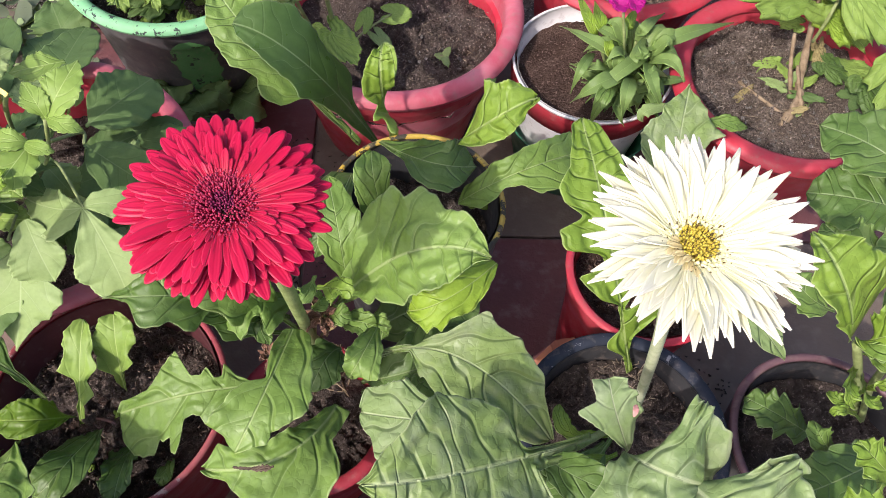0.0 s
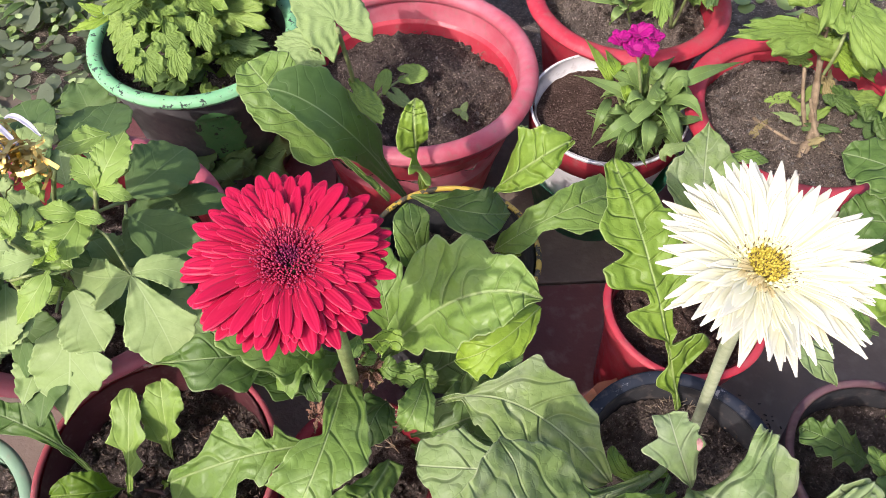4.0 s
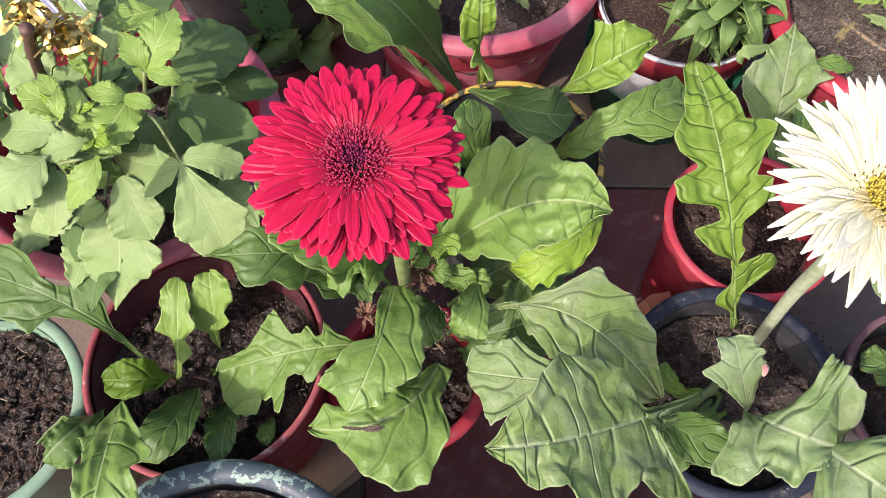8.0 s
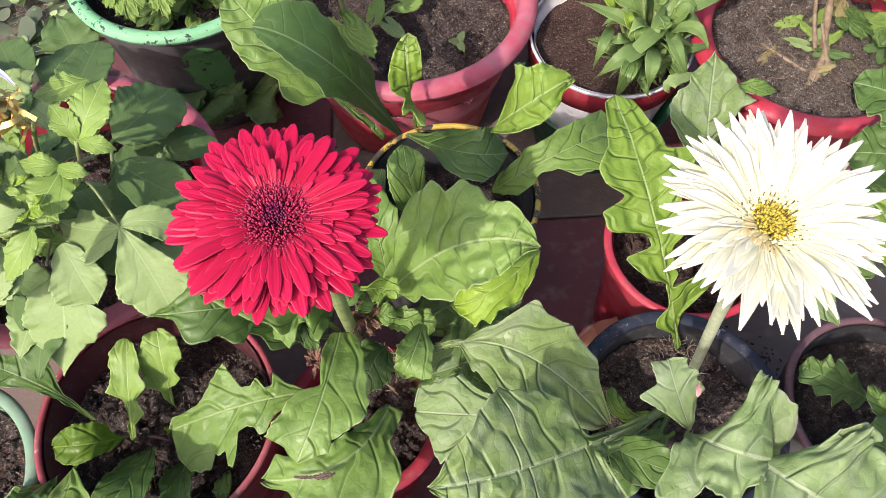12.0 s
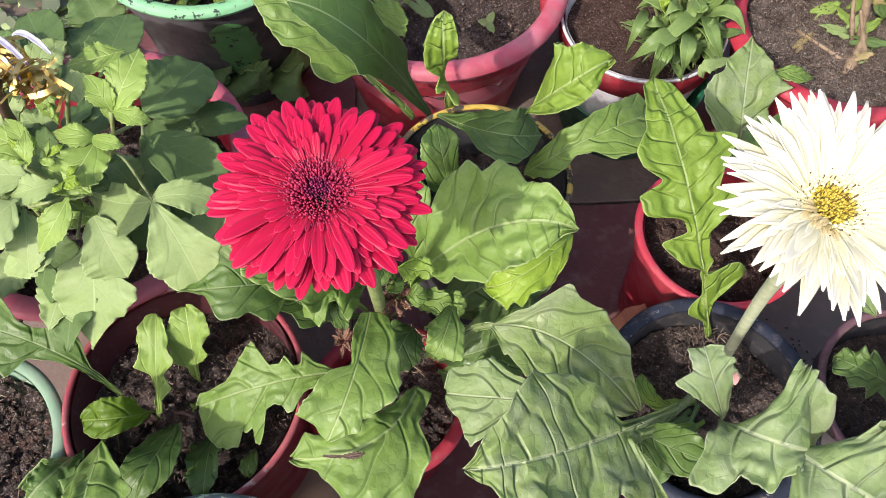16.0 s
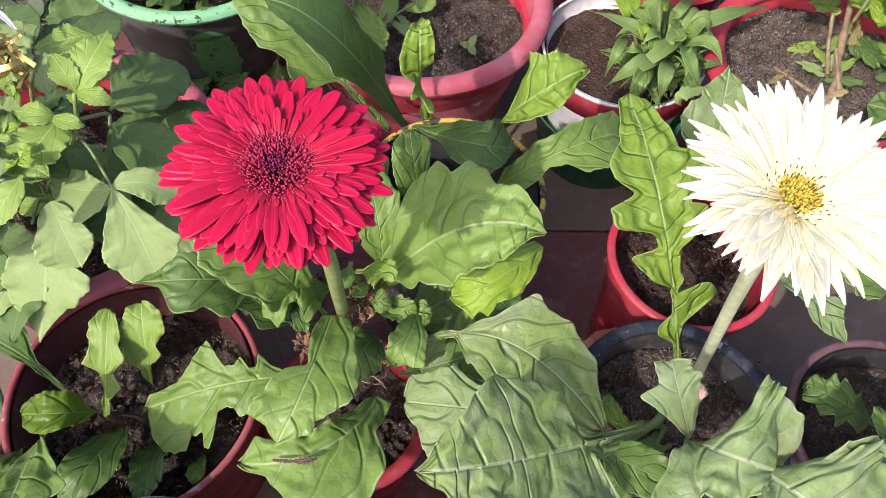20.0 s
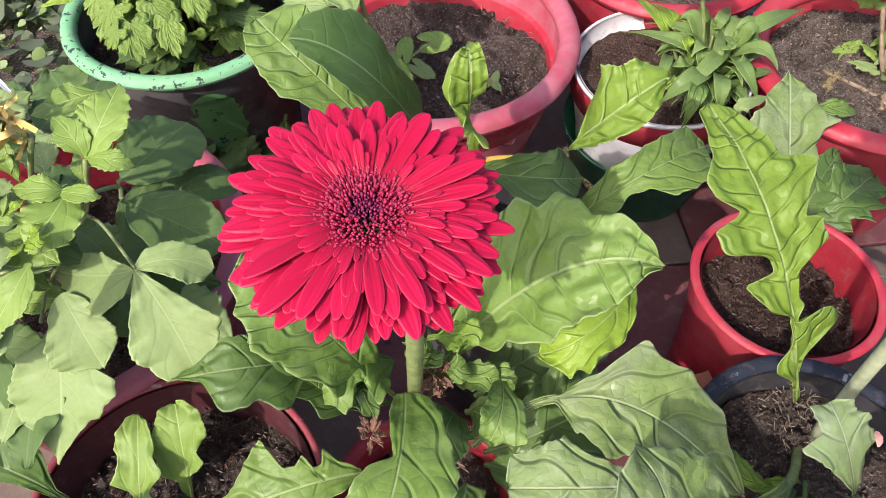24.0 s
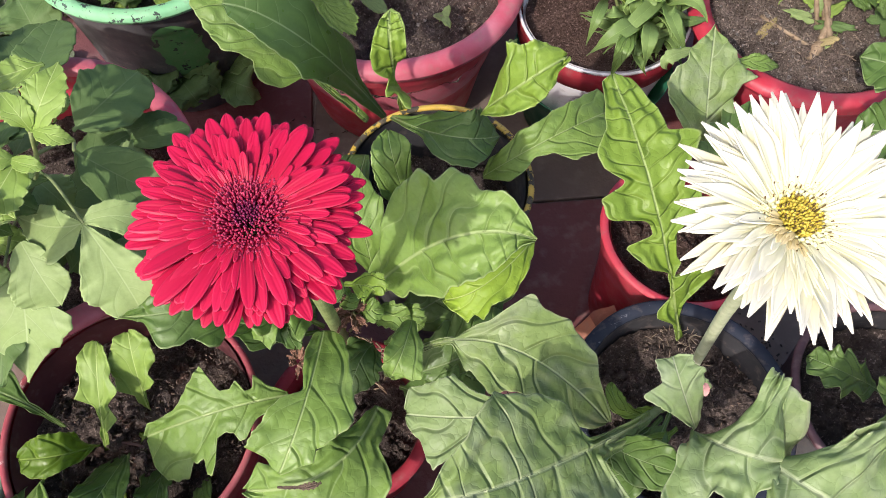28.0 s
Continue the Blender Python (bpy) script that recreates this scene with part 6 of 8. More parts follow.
leaf(dahlia_plant, (-0.309, 0.414, 0.200), (-0.301, 0.440, 0.196), (-0.300, 0.480, 0.180), 0.040, 'oval', LEAF_DAHLIA_SHADED, stalk=0.06, puff=0.008, fold=0.1, wave=0.05, name='leaflet')
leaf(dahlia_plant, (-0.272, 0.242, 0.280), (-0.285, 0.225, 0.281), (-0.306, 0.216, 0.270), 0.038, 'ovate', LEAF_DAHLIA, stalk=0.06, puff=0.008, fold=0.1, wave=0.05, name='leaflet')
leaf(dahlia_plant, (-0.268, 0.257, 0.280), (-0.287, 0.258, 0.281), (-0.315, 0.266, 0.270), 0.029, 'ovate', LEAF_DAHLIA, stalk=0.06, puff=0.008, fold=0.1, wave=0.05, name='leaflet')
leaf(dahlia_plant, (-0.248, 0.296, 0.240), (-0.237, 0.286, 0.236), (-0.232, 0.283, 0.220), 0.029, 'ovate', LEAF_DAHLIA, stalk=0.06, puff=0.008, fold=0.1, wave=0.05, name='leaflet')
leaf(dahlia_plant, (-0.251, 0.266, 0.220), (-0.243, 0.259, 0.216), (-0.239, 0.260, 0.200), 0.026, 'oval', LEAF_DAHLIA_SHADED, stalk=0.06, puff=0.008, fold=0.1, wave=0.05, name='leaflet')
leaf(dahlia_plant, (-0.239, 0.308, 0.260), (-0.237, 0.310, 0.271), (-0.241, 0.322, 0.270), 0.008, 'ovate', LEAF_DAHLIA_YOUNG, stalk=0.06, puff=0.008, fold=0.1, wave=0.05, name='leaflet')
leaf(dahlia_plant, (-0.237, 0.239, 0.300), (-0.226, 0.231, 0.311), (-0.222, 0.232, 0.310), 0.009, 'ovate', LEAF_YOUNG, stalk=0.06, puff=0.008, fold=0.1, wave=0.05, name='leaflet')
leaf(dahlia_plant, (-0.215, 0.348, 0.200), (-0.191, 0.347, 0.206), (-0.171, 0.356, 0.200), 0.020, 'oval', LEAF_DAHLIA_SHADED, stalk=0.06, puff=0.008, fold=0.1, wave=0.05, name='leaflet')
leaf(dahlia_plant, (-0.233, 0.362, 0.190), (-0.204, 0.358, 0.201), (-0.180, 0.365, 0.200), 0.019, 'oval', LEAF_DAHLIA_SHADED, stalk=0.06, puff=0.008, fold=0.1, wave=0.05, name='leaflet')
leaf(dahlia_plant, (-0.250, 0.305, 0.200), (-0.229, 0.310, 0.206), (-0.213, 0.323, 0.200), 0.035, 'oval', LEAF_DAHLIA_SHADED, stalk=0.06, puff=0.008, fold=0.1, wave=0.05, name='leaflet')
leaf(dahlia_plant, (-0.238, 0.251, 0.200), (-0.228, 0.260, 0.206), (-0.223, 0.277, 0.200), 0.030, 'oval', LEAF_DAHLIA_SHADED, stalk=0.06, puff=0.008, fold=0.1, wave=0.05, name='leaflet')
leaf(dahlia_plant, (-0.308, 0.263, 0.200), (-0.292, 0.248, 0.201), (-0.282, 0.241, 0.190), 0.034, 'oval', LEAF_DAHLIA_SHADED, stalk=0.06, puff=0.008, fold=0.1, wave=0.05, name='leaflet')
leaf(dahlia_plant, (-0.281, 0.310, 0.230), (-0.298, 0.312, 0.231), (-0.322, 0.323, 0.220), 0.034, 'oval', LEAF_DAHLIA_SHADED, stalk=0.06, puff=0.008, fold=0.1, wave=0.05, name='leaflet')
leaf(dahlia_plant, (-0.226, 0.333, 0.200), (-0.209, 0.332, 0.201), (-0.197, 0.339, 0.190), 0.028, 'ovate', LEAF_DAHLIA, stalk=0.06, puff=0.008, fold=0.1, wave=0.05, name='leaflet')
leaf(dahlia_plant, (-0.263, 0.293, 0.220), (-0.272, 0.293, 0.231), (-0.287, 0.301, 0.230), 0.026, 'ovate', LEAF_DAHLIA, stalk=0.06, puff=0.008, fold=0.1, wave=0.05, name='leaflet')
leaf(dahlia_plant, (-0.331, 0.384, 0.220), (-0.354, 0.404, 0.216), (-0.388, 0.437, 0.200), 0.046, 'oval', LEAF_DAHLIA_SHADED, stalk=0.06, puff=0.008, fold=0.1, wave=0.05, name='leaflet')
leaf(dahlia_plant, (-0.321, 0.412, 0.200), (-0.337, 0.437, 0.201), (-0.361, 0.476, 0.190), 0.044, 'oval', LEAF_DAHLIA_SHADED, stalk=0.06, puff=0.008, fold=0.1, wave=0.05, name='leaflet')
leaf(dahlia_plant, (-0.276, 0.229, 0.230), (-0.281, 0.221, 0.221), (-0.292, 0.220, 0.200), 0.028, 'oval', LEAF_DAHLIA_SHADED, stalk=0.06, puff=0.008, fold=0.1, wave=0.05, name='leaflet')
leaf(dahlia_plant, (-0.251, 0.311, 0.290), (-0.256, 0.299, 0.301), (-0.267, 0.299, 0.300), 0.013, 'ovate', LEAF_DAHLIA_YOUNG, stalk=0.06, puff=0.008, fold=0.1, wave=0.05, name='leaflet')
leaf(dahlia_plant, (-0.253, 0.285, 0.290), (-0.253, 0.287, 0.306), (-0.259, 0.298, 0.310), 0.011, 'ovate', LEAF_DAHLIA_YOUNG, stalk=0.06, puff=0.008, fold=0.1, wave=0.05, name='leaflet')
leaf(dahlia_plant, (-0.260, 0.262, 0.300), (-0.265, 0.268, 0.306), (-0.278, 0.283, 0.300), 0.012, 'ovate', LEAF_DAHLIA_YOUNG, stalk=0.06, puff=0.008, fold=0.1, wave=0.05, name='leaflet')
leaf(dahlia_plant, (-0.268, 0.275, 0.260), (-0.277, 0.273, 0.266), (-0.293, 0.280, 0.260), 0.017, 'ovate', LEAF_DAHLIA, stalk=0.06, puff=0.008, fold=0.1, wave=0.05, name='leaflet')
tube('stem', [(-0.321, 0.339, 0.120), (-0.276, 0.297, 0.200), (-0.229, 0.279, 0.270), (-0.213, 0.276, 0.310)], 0.0012, STEM, dahlia_plant)
tube('stem', [(-0.276, 0.320, 0.180), (-0.230, 0.284, 0.260), (-0.204, 0.250, 0.260)], 0.0009, STEM, dahlia_plant)
tube('stem', [(-0.306, 0.325, 0.150), (-0.267, 0.271, 0.220), (-0.255, 0.238, 0.240)], 0.0009, STEM, dahlia_plant)
tube('stem', [(-0.306, 0.325, 0.150), (-0.256, 0.262, 0.250), (-0.246, 0.233, 0.290), (-0.264, 0.236, 0.280)], 0.0009, STEM, dahlia_plant)
tube('stem', [(-0.229, 0.279, 0.270), (-0.220, 0.266, 0.300), (-0.228, 0.268, 0.300)], 0.0010, STEM, dahlia_plant)
tube('stem', [(-0.291, 0.311, 0.180), (-0.259, 0.262, 0.260), (-0.259, 0.249, 0.300)], 0.0012, STEM, dahlia_plant)
tube('stem', [(-0.232, 0.291, 0.270), (-0.230, 0.323, 0.240), (-0.226, 0.313, 0.240)], 0.0012, STEM, dahlia_plant)
tube('main_stem', [(-0.263, 0.279, 0.340), (-0.297, 0.308, 0.270), (-0.345, 0.360, 0.160)], 0.0034, STEM_PURPLE, dahlia_plant, knob=0.2)
tube('stem', [(-0.298, 0.347, 0.200), (-0.250, 0.298, 0.290), (-0.240, 0.294, 0.310)], 0.0015, STEM, dahlia_plant)
edge_plant = thing('gerbera_plant', 'leafy gerbera with a folded bright leaf', 'potted plant', (0.335, 0.207, 0.120), 'gerberas')
leaf(edge_plant, (0.271, 0.187, 0.220), (0.245, 0.196, 0.272), (0.227, 0.227, 0.285), 0.1106, 'traced', LEAF_BRIGHT, stalk=0.0, fold=0.14, wave=0.05, puff=0.03, veins=6, fine=1.3, label='bright folded leaf', shape=((0, 0.04, 1), (0.008, 0.01, 0.99), (0.267, 0.22, 0.68), (0.567, 0.31, 0.49), (0.667, 0.31, 0.44), (0.875, 0.16, 0.28), (1, 0.02, 0.02)))
leaf(edge_plant, (0.277, 0.187, 0.220), (0.280, 0.179, 0.250), (0.293, 0.185, 0.270), 0.036, 'broad', LEAF_BRIGHT, stalk=0.02)
leaf(edge_plant, (0.275, 0.185, 0.220), (0.280, 0.175, 0.240), (0.300, 0.167, 0.240), 0.023, 'broad', LEAF_MID, stalk=0.02)
leaf(edge_plant, (0.378, 0.306, 0.200), (0.346, 0.343, 0.210), (0.310, 0.377, 0.200), 0.063, 'broad', LEAF_DARK)
leaf(edge_plant, (0.396, 0.312, 0.170), (0.335, 0.314, 0.190), (0.296, 0.327, 0.180), 0.059, 'broad', LEAF_DARK, puff=0.04)
leaf(edge_plant, (0.369, 0.269, 0.160), (0.324, 0.276, 0.180), (0.303, 0.299, 0.180), 0.050, 'broad', LEAF_MID)
leaf(edge_plant, (0.298, 0.232, 0.170), (0.271, 0.232, 0.190), (0.256, 0.246, 0.200), 0.031, 'broad', LEAF_MID)
leaf(edge_plant, (0.218, 0.258, 0.170), (0.224, 0.210, 0.200), (0.242, 0.186, 0.190), 0.0328, 'traced', LEAF_GREY, stalk=0.0, fold=0.08, wave=0.05, puff=0.03, veins=5, fine=1.3, shape=((0, 0.09, 0.03), (0.158, 0.44, 0.32), (0.275, 0.41, 0.51), (0.417, 0.41, 0.38), (0.467, 0.66, 0.34), (0.55, 1, 0.5), (0.6, 0.9, 0.6), (0.733, 0.58, 0.59), (0.925, 0.19, 0.15), (0.992, 0.07, 0.02), (1, 0.05, 0.06)))
leaf(edge_plant, (0.283, 0.150, 0.130), (0.244, 0.155, 0.165), (0.224, 0.170, 0.160), 0.032, 'toothed', LEAF_DARK)
leaf(edge_plant, (0.289, 0.135, 0.140), (0.263, 0.135, 0.175), (0.260, 0.149, 0.175), 0.020, 'broad', LEAF_MID)
leaf(edge_plant, (0.328, 0.139, 0.160), (0.273, 0.114, 0.175), (0.230, 0.099, 0.170), 0.045, 'broad', LEAF_DARK)
leaf(edge_plant, (0.290, 0.100, 0.200), (0.265, 0.108, 0.225), (0.253, 0.121, 0.230), 0.028, 'toothed', LEAF_BRIGHT)
leaf(edge_plant, (0.289, 0.084, 0.200), (0.253, 0.081, 0.225), (0.235, 0.084, 0.220), 0.033, 'toothed', LEAF_BRIGHT)
leaf(edge_plant, (0.298, 0.179, 0.170), (0.264, 0.152, 0.210), (0.254, 0.157, 0.210), 0.009, 'spoon', LEAF_BRIGHT, fine=0.5, wave=0.3, fold=0.4)
leaf(edge_plant, (0.305, 0.186, 0.170), (0.278, 0.155, 0.210), (0.286, 0.150, 0.210), 0.010, 'spoon', LEAF_BRIGHT, fine=0.5, wave=0.3, fold=0.4)
leaf(edge_plant, (0.304, 0.195, 0.170), (0.270, 0.163, 0.210), (0.268, 0.148, 0.210), 0.012, 'spoon', LEAF_BRIGHT, fine=0.5, wave=0.3, fold=0.4)
leaf(edge_plant, (0.316, 0.185, 0.170), (0.302, 0.171, 0.210), (0.311, 0.166, 0.210), 0.011, 'spoon', LEAF_BRIGHT, fine=0.5, wave=0.3, fold=0.4)
leaf(edge_plant, (0.304, 0.204, 0.170), (0.291, 0.178, 0.210), (0.304, 0.175, 0.210), 0.014, 'spoon', LEAF_BRIGHT, fine=0.5, wave=0.3, fold=0.4)
leaf(edge_plant, (0.298, 0.170, 0.170), (0.287, 0.161, 0.210), (0.301, 0.160, 0.210), 0.009, 'spoon', LEAF_BRIGHT, fine=0.5, wave=0.3, fold=0.4)
leaf(edge_plant, (0.294, 0.151, 0.170), (0.263, 0.145, 0.210), (0.252, 0.143, 0.210), 0.007, 'spoon', LEAF_BRIGHT, fine=0.5, wave=0.3, fold=0.4)
tube('stem', [(0.321, 0.173, 0.120), (0.300, 0.179, 0.170), (0.275, 0.185, 0.220)], 0.0030, STEM, edge_plant)
tube('stem', [(0.325, 0.168, 0.120), (0.307, 0.174, 0.170), (0.300, 0.176, 0.200)], 0.0025, STEM, edge_plant)
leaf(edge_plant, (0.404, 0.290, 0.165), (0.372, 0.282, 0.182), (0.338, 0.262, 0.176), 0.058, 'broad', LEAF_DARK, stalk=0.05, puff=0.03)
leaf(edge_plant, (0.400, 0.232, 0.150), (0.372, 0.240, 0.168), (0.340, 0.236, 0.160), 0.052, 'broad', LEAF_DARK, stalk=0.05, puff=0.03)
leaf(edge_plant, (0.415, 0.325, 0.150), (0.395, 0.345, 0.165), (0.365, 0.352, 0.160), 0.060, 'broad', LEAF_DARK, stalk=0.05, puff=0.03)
pelargonium = thing('pelargonium_plant', 'young pelargonium with pale scalloped leaves in a pink pot', 'potted plant', (-0.078, 0.538, 0.100))
leaf(pelargonium, (-0.091, 0.514, 0.235), (-0.105, 0.54, 0.250), (-0.119, 0.568, 0.250), 0.068, 'fan', LEAF_DAHLIA, stalk=0.02, veins=4.0, label='round scalloped pale leaf')
leaf(pelargonium, (-0.112, 0.493, 0.225), (-0.123, 0.487, 0.235), (-0.143, 0.502, 0.228), 0.039, 'fan', LEAF_DAHLIA, stalk=0.02)
leaf(pelargonium, (-0.117, 0.495, 0.215), (-0.120, 0.480, 0.220), (-0.115, 0.471, 0.212), 0.028, 'fan', LEAF_DAHLIA, stalk=0.02)
leaf(pelargonium, (-0.080, 0.494, 0.170), (-0.071, 0.476, 0.185), (-0.056, 0.457, 0.172), 0.035, 'fan', LEAF_DAHLIA_YOUNG, stalk=0.02)
leaf(pelargonium, (-0.057, 0.538, 0.140), (-0.060, 0.544, 0.150), (-0.051, 0.556, 0.145), 0.018, 'fan', LEAF_DAHLIA_YOUNG, stalk=0.02, fine=0.7)
leaf(pelargonium, (-0.032, 0.563, 0.130), (-0.028, 0.561, 0.140), (-0.011, 0.563, 0.130), 0.027, 'fan', LEAF_DAHLIA_YOUNG, stalk=0.02, fine=0.7)
leaf(pelargonium, (-0.045, 0.544, 0.120), (-0.043, 0.527, 0.130), (-0.031, 0.527, 0.120), 0.017, 'fan', LEAF_DAHLIA, stalk=0.02, fine=0.7)
tube('stem', [(-0.083, 0.525, 0.100), (-0.082, 0.512, 0.170), (-0.089, 0.505, 0.235)], 0.0021, STEM, pelargonium)
tube('stem', [(-0.084, 0.525, 0.100), (-0.104, 0.509, 0.170), (-0.111, 0.492, 0.225)], 0.0018, STEM, pelargonium)
tube('stem', [(-0.082, 0.525, 0.100), (-0.079, 0.502, 0.140), (-0.080, 0.495, 0.168)], 0.0016, STEM, pelargonium)
tube('stem', [(-0.079, 0.525, 0.100), (-0.061, 0.544, 0.120), (-0.032, 0.562, 0.130)], 0.0011, STEM, pelargonium)
clover = thing('clover_seedling', 'three-leaved clover seedling on dark earth', 'weed', (0.021, 0.533, 0.105))
leaf(clover, (0.020, 0.528, 0.110), (0.015, 0.524, 0.115), (0.010, 0.525, 0.115), 0.009, 'fan', LEAF_DAHLIA, fine=0.4, stalk=0.05)
leaf(clover, (0.020, 0.528, 0.110), (0.023, 0.530, 0.115), (0.026, 0.537, 0.115), 0.009, 'fan', LEAF_DAHLIA, fine=0.4, stalk=0.05)
leaf(clover, (0.020, 0.528, 0.110), (0.022, 0.517, 0.115), (0.024, 0.510, 0.115), 0.009, 'fan', LEAF_DAHLIA, fine=0.4, stalk=0.05)
mum_plant = thing('chrysanthemum_plant', 'chrysanthemum with lobed leaves and a woody base', 'potted plant', (0.345, 0.463, 0.128))
tube('main_stem', [(0.342, 0.458, 0.125), (0.342, 0.486, 0.160), (0.332, 0.501, 0.215), (0.325, 0.520, 0.260)], 0.0034, STEM_BROWN, mum_plant, end_radius=0.0022, knob=0.5, steps=30)
tube('stem', [(0.340, 0.465, 0.125), (0.328, 0.479, 0.160), (0.324, 0.493, 0.185)], 0.0017, STEM_BROWN, mum_plant, knob=0.5)
tube('stem', [(0.325, 0.438, 0.125), (0.334, 0.450, 0.135), (0.342, 0.465, 0.145)], 0.0040, STEM_BROWN, mum_plant, knob=0.8, end_radius=0.0025)
tube('stem', [(0.347, 0.448, 0.125), (0.338, 0.458, 0.145), (0.331, 0.474, 0.165)], 0.0024, STEM_BROWN, mum_plant, knob=0.6, end_radius=0.0014)
tube('stem', [(0.334, 0.478, 0.190), (0.332, 0.474, 0.220), (0.339, 0.488, 0.245)], 0.0015, STEM, mum_plant)
tube('twig', [(0.294, 0.486, 0.130), (0.310, 0.462, 0.133), (0.324, 0.451, 0.130)], 0.0016, STEM_BROWN, mum_plant)
leaf(mum_plant, (0.329, 0.495, 0.220), (0.278, 0.482, 0.236), (0.236, 0.482, 0.240), 0.049, 'mum', LEAF_MUM, stalk=0.1, fine=0.9)
leaf(mum_plant, (0.350, 0.549, 0.270), (0.323, 0.499, 0.266), (0.308, 0.468, 0.250), 0.055, 'mum', LEAF_MUM, stalk=0.1, fine=0.9)
leaf(mum_plant, (0.335, 0.499, 0.250), (0.352, 0.463, 0.241), (0.380, 0.440, 0.220), 0.069, 'mum', LEAF_MUM, stalk=0.1, fine=0.9)
leaf(mum_plant, (0.349, 0.514, 0.200), (0.366, 0.489, 0.196), (0.392, 0.477, 0.180), 0.042, 'mum', LEAF_DAHLIA_YOUNG, stalk=0.1, fine=0.9)
leaf(mum_plant, (0.356, 0.539, 0.260), (0.376, 0.520, 0.256), (0.407, 0.516, 0.240), 0.048, 'mum', LEAF_MUM, stalk=0.1, fine=0.9)
leaf(mum_plant, (0.335, 0.523, 0.240), (0.300, 0.520, 0.251), (0.274, 0.532, 0.250), 0.038, 'mum', LEAF_MUM, stalk=0.1, fine=0.9)
leaf(mum_plant, (0.339, 0.548, 0.250), (0.299, 0.547, 0.261), (0.269, 0.562, 0.260), 0.044, 'mum', LEAF_MUM, stalk=0.1, fine=0.9)
leaf(mum_plant, (0.384, 0.456, 0.170), (0.388, 0.428, 0.171), (0.403, 0.412, 0.160), 0.044, 'mum', LEAF_DARK, stalk=0.1, fine=0.9)
leaf(mum_plant, (0.365, 0.496, 0.150), (0.376, 0.481, 0.151), (0.396, 0.476, 0.140), 0.031, 'mum', LEAF_DARK, stalk=0.1, fine=0.9)
leaf(mum_plant, (0.316, 0.504, 0.130), (0.323, 0.501, 0.141), (0.338, 0.510, 0.140), 0.018, 'mum', LEAF_DAHLIA_YOUNG, stalk=0.1, fine=0.9)
leaf(mum_plant, (0.343, 0.520, 0.170), (0.326, 0.518, 0.176), (0.318, 0.528, 0.170), 0.021, 'mum', LEAF_MUM, stalk=0.1, fine=0.9)
leaf(mum_plant, (0.325, 0.520, 0.260), (0.348, 0.536, 0.271), (0.383, 0.569, 0.270), 0.052, 'mum', LEAF_MUM, stalk=0.1, fine=0.9)
leaf(mum_plant, (0.353, 0.464, 0.130), (0.341, 0.449, 0.136), (0.338, 0.444, 0.130), 0.012, 'mum', LEAF_DAHLIA, stalk=0.1, fine=0.9)
leaf(mum_plant, (0.360, 0.508, 0.160), (0.361, 0.494, 0.156), (0.371, 0.491, 0.140), 0.021, 'mum', LEAF_DRY, stalk=0.1, fine=0.9)
leaf(mum_plant, (0.288, 0.465, 0.130), (0.294, 0.468, 0.138), (0.307, 0.481, 0.135), 0.010, 'mum', LEAF_DRY, stalk=0.1, fine=0.9)
leaf(mum_plant, (0.376, 0.520, 0.170), (0.357, 0.524, 0.191), (0.348, 0.541, 0.200), 0.031, 'mum', LEAF_MUM, stalk=0.1, fine=0.9)
leaf(mum_plant, (0.411, 0.462, 0.210), (0.392, 0.432, 0.202), (0.371, 0.405, 0.180), 0.058, 'mum', LEAF_MUM, stalk=0.1, fine=0.9)
leaf(mum_plant, (0.368, 0.519, 0.220), (0.376, 0.492, 0.216), (0.380, 0.466, 0.200), 0.050, 'mum', LEAF_MUM, stalk=0.1, fine=0.9)
leaf(mum_plant, (0.338, 0.494, 0.210), (0.356, 0.482, 0.206), (0.373, 0.472, 0.190), 0.034, 'mum', LEAF_YOUNG, stalk=0.1, fine=0.9)
leaf(mum_plant, (0.420, 0.520, 0.200), (0.430, 0.490, 0.196), (0.435, 0.455, 0.180), 0.060, 'mum', LEAF_MUM, stalk=0.1, fine=0.9)
weed2 = thing('weed_plant', 'leafy weed growing between the pots', 'weed', (-0.260, 0.573, 0.010))
leaf(weed2, (-0.244, 0.545, 0.060), (-0.236, 0.531, 0.100), (-0.241, 0.540, 0.110), 0.028, 'mum', LEAF_BRIGHT, fine=0.7)
leaf(weed2, (-0.244, 0.545, 0.060), (-0.225, 0.538, 0.100), (-0.217, 0.548, 0.100), 0.013, 'mum', LEAF_BRIGHT, fine=0.6)
# shade between the pots is in the dark green of these lower leaves
leaf(weed2, (-0.258, 0.573, 0.020), (-0.220, 0.532, 0.070), (-0.203, 0.545, 0.060), 0.040, 'broad', LEAF_DAHLIA_SHADED, fine=0.7)
leaf(weed2, (-0.254, 0.565, 0.020), (-0.222, 0.500, 0.070), (-0.212, 0.488, 0.060), 0.045, 'broad', LEAF_DAHLIA_SHADED, fine=0.7)
leaf(weed2, (-0.258, 0.573, 0.020), (-0.248, 0.517, 0.070), (-0.261, 0.514, 0.060), 0.040, 'broad', LEAF_DAHLIA_SHADED, fine=0.7)
leaf(weed2, (-0.213, 0.556, 0.020), (-0.176, 0.501, 0.070), (-0.158, 0.499, 0.060), 0.045, 'broad', LEAF_DAHLIA_SHADED, fine=0.7)
leaf(weed2, (-0.248, 0.548, 0.020), (-0.237, 0.487, 0.070), (-0.249, 0.478, 0.060), 0.039, 'broad', LEAF_DAHLIA_SHADED, fine=0.7)
leaf(weed2, (-0.202, 0.564, 0.020), (-0.171, 0.528, 0.070), (-0.157, 0.544, 0.060), 0.034, 'broad', LEAF_DAHLIA_SHADED, fine=0.7)
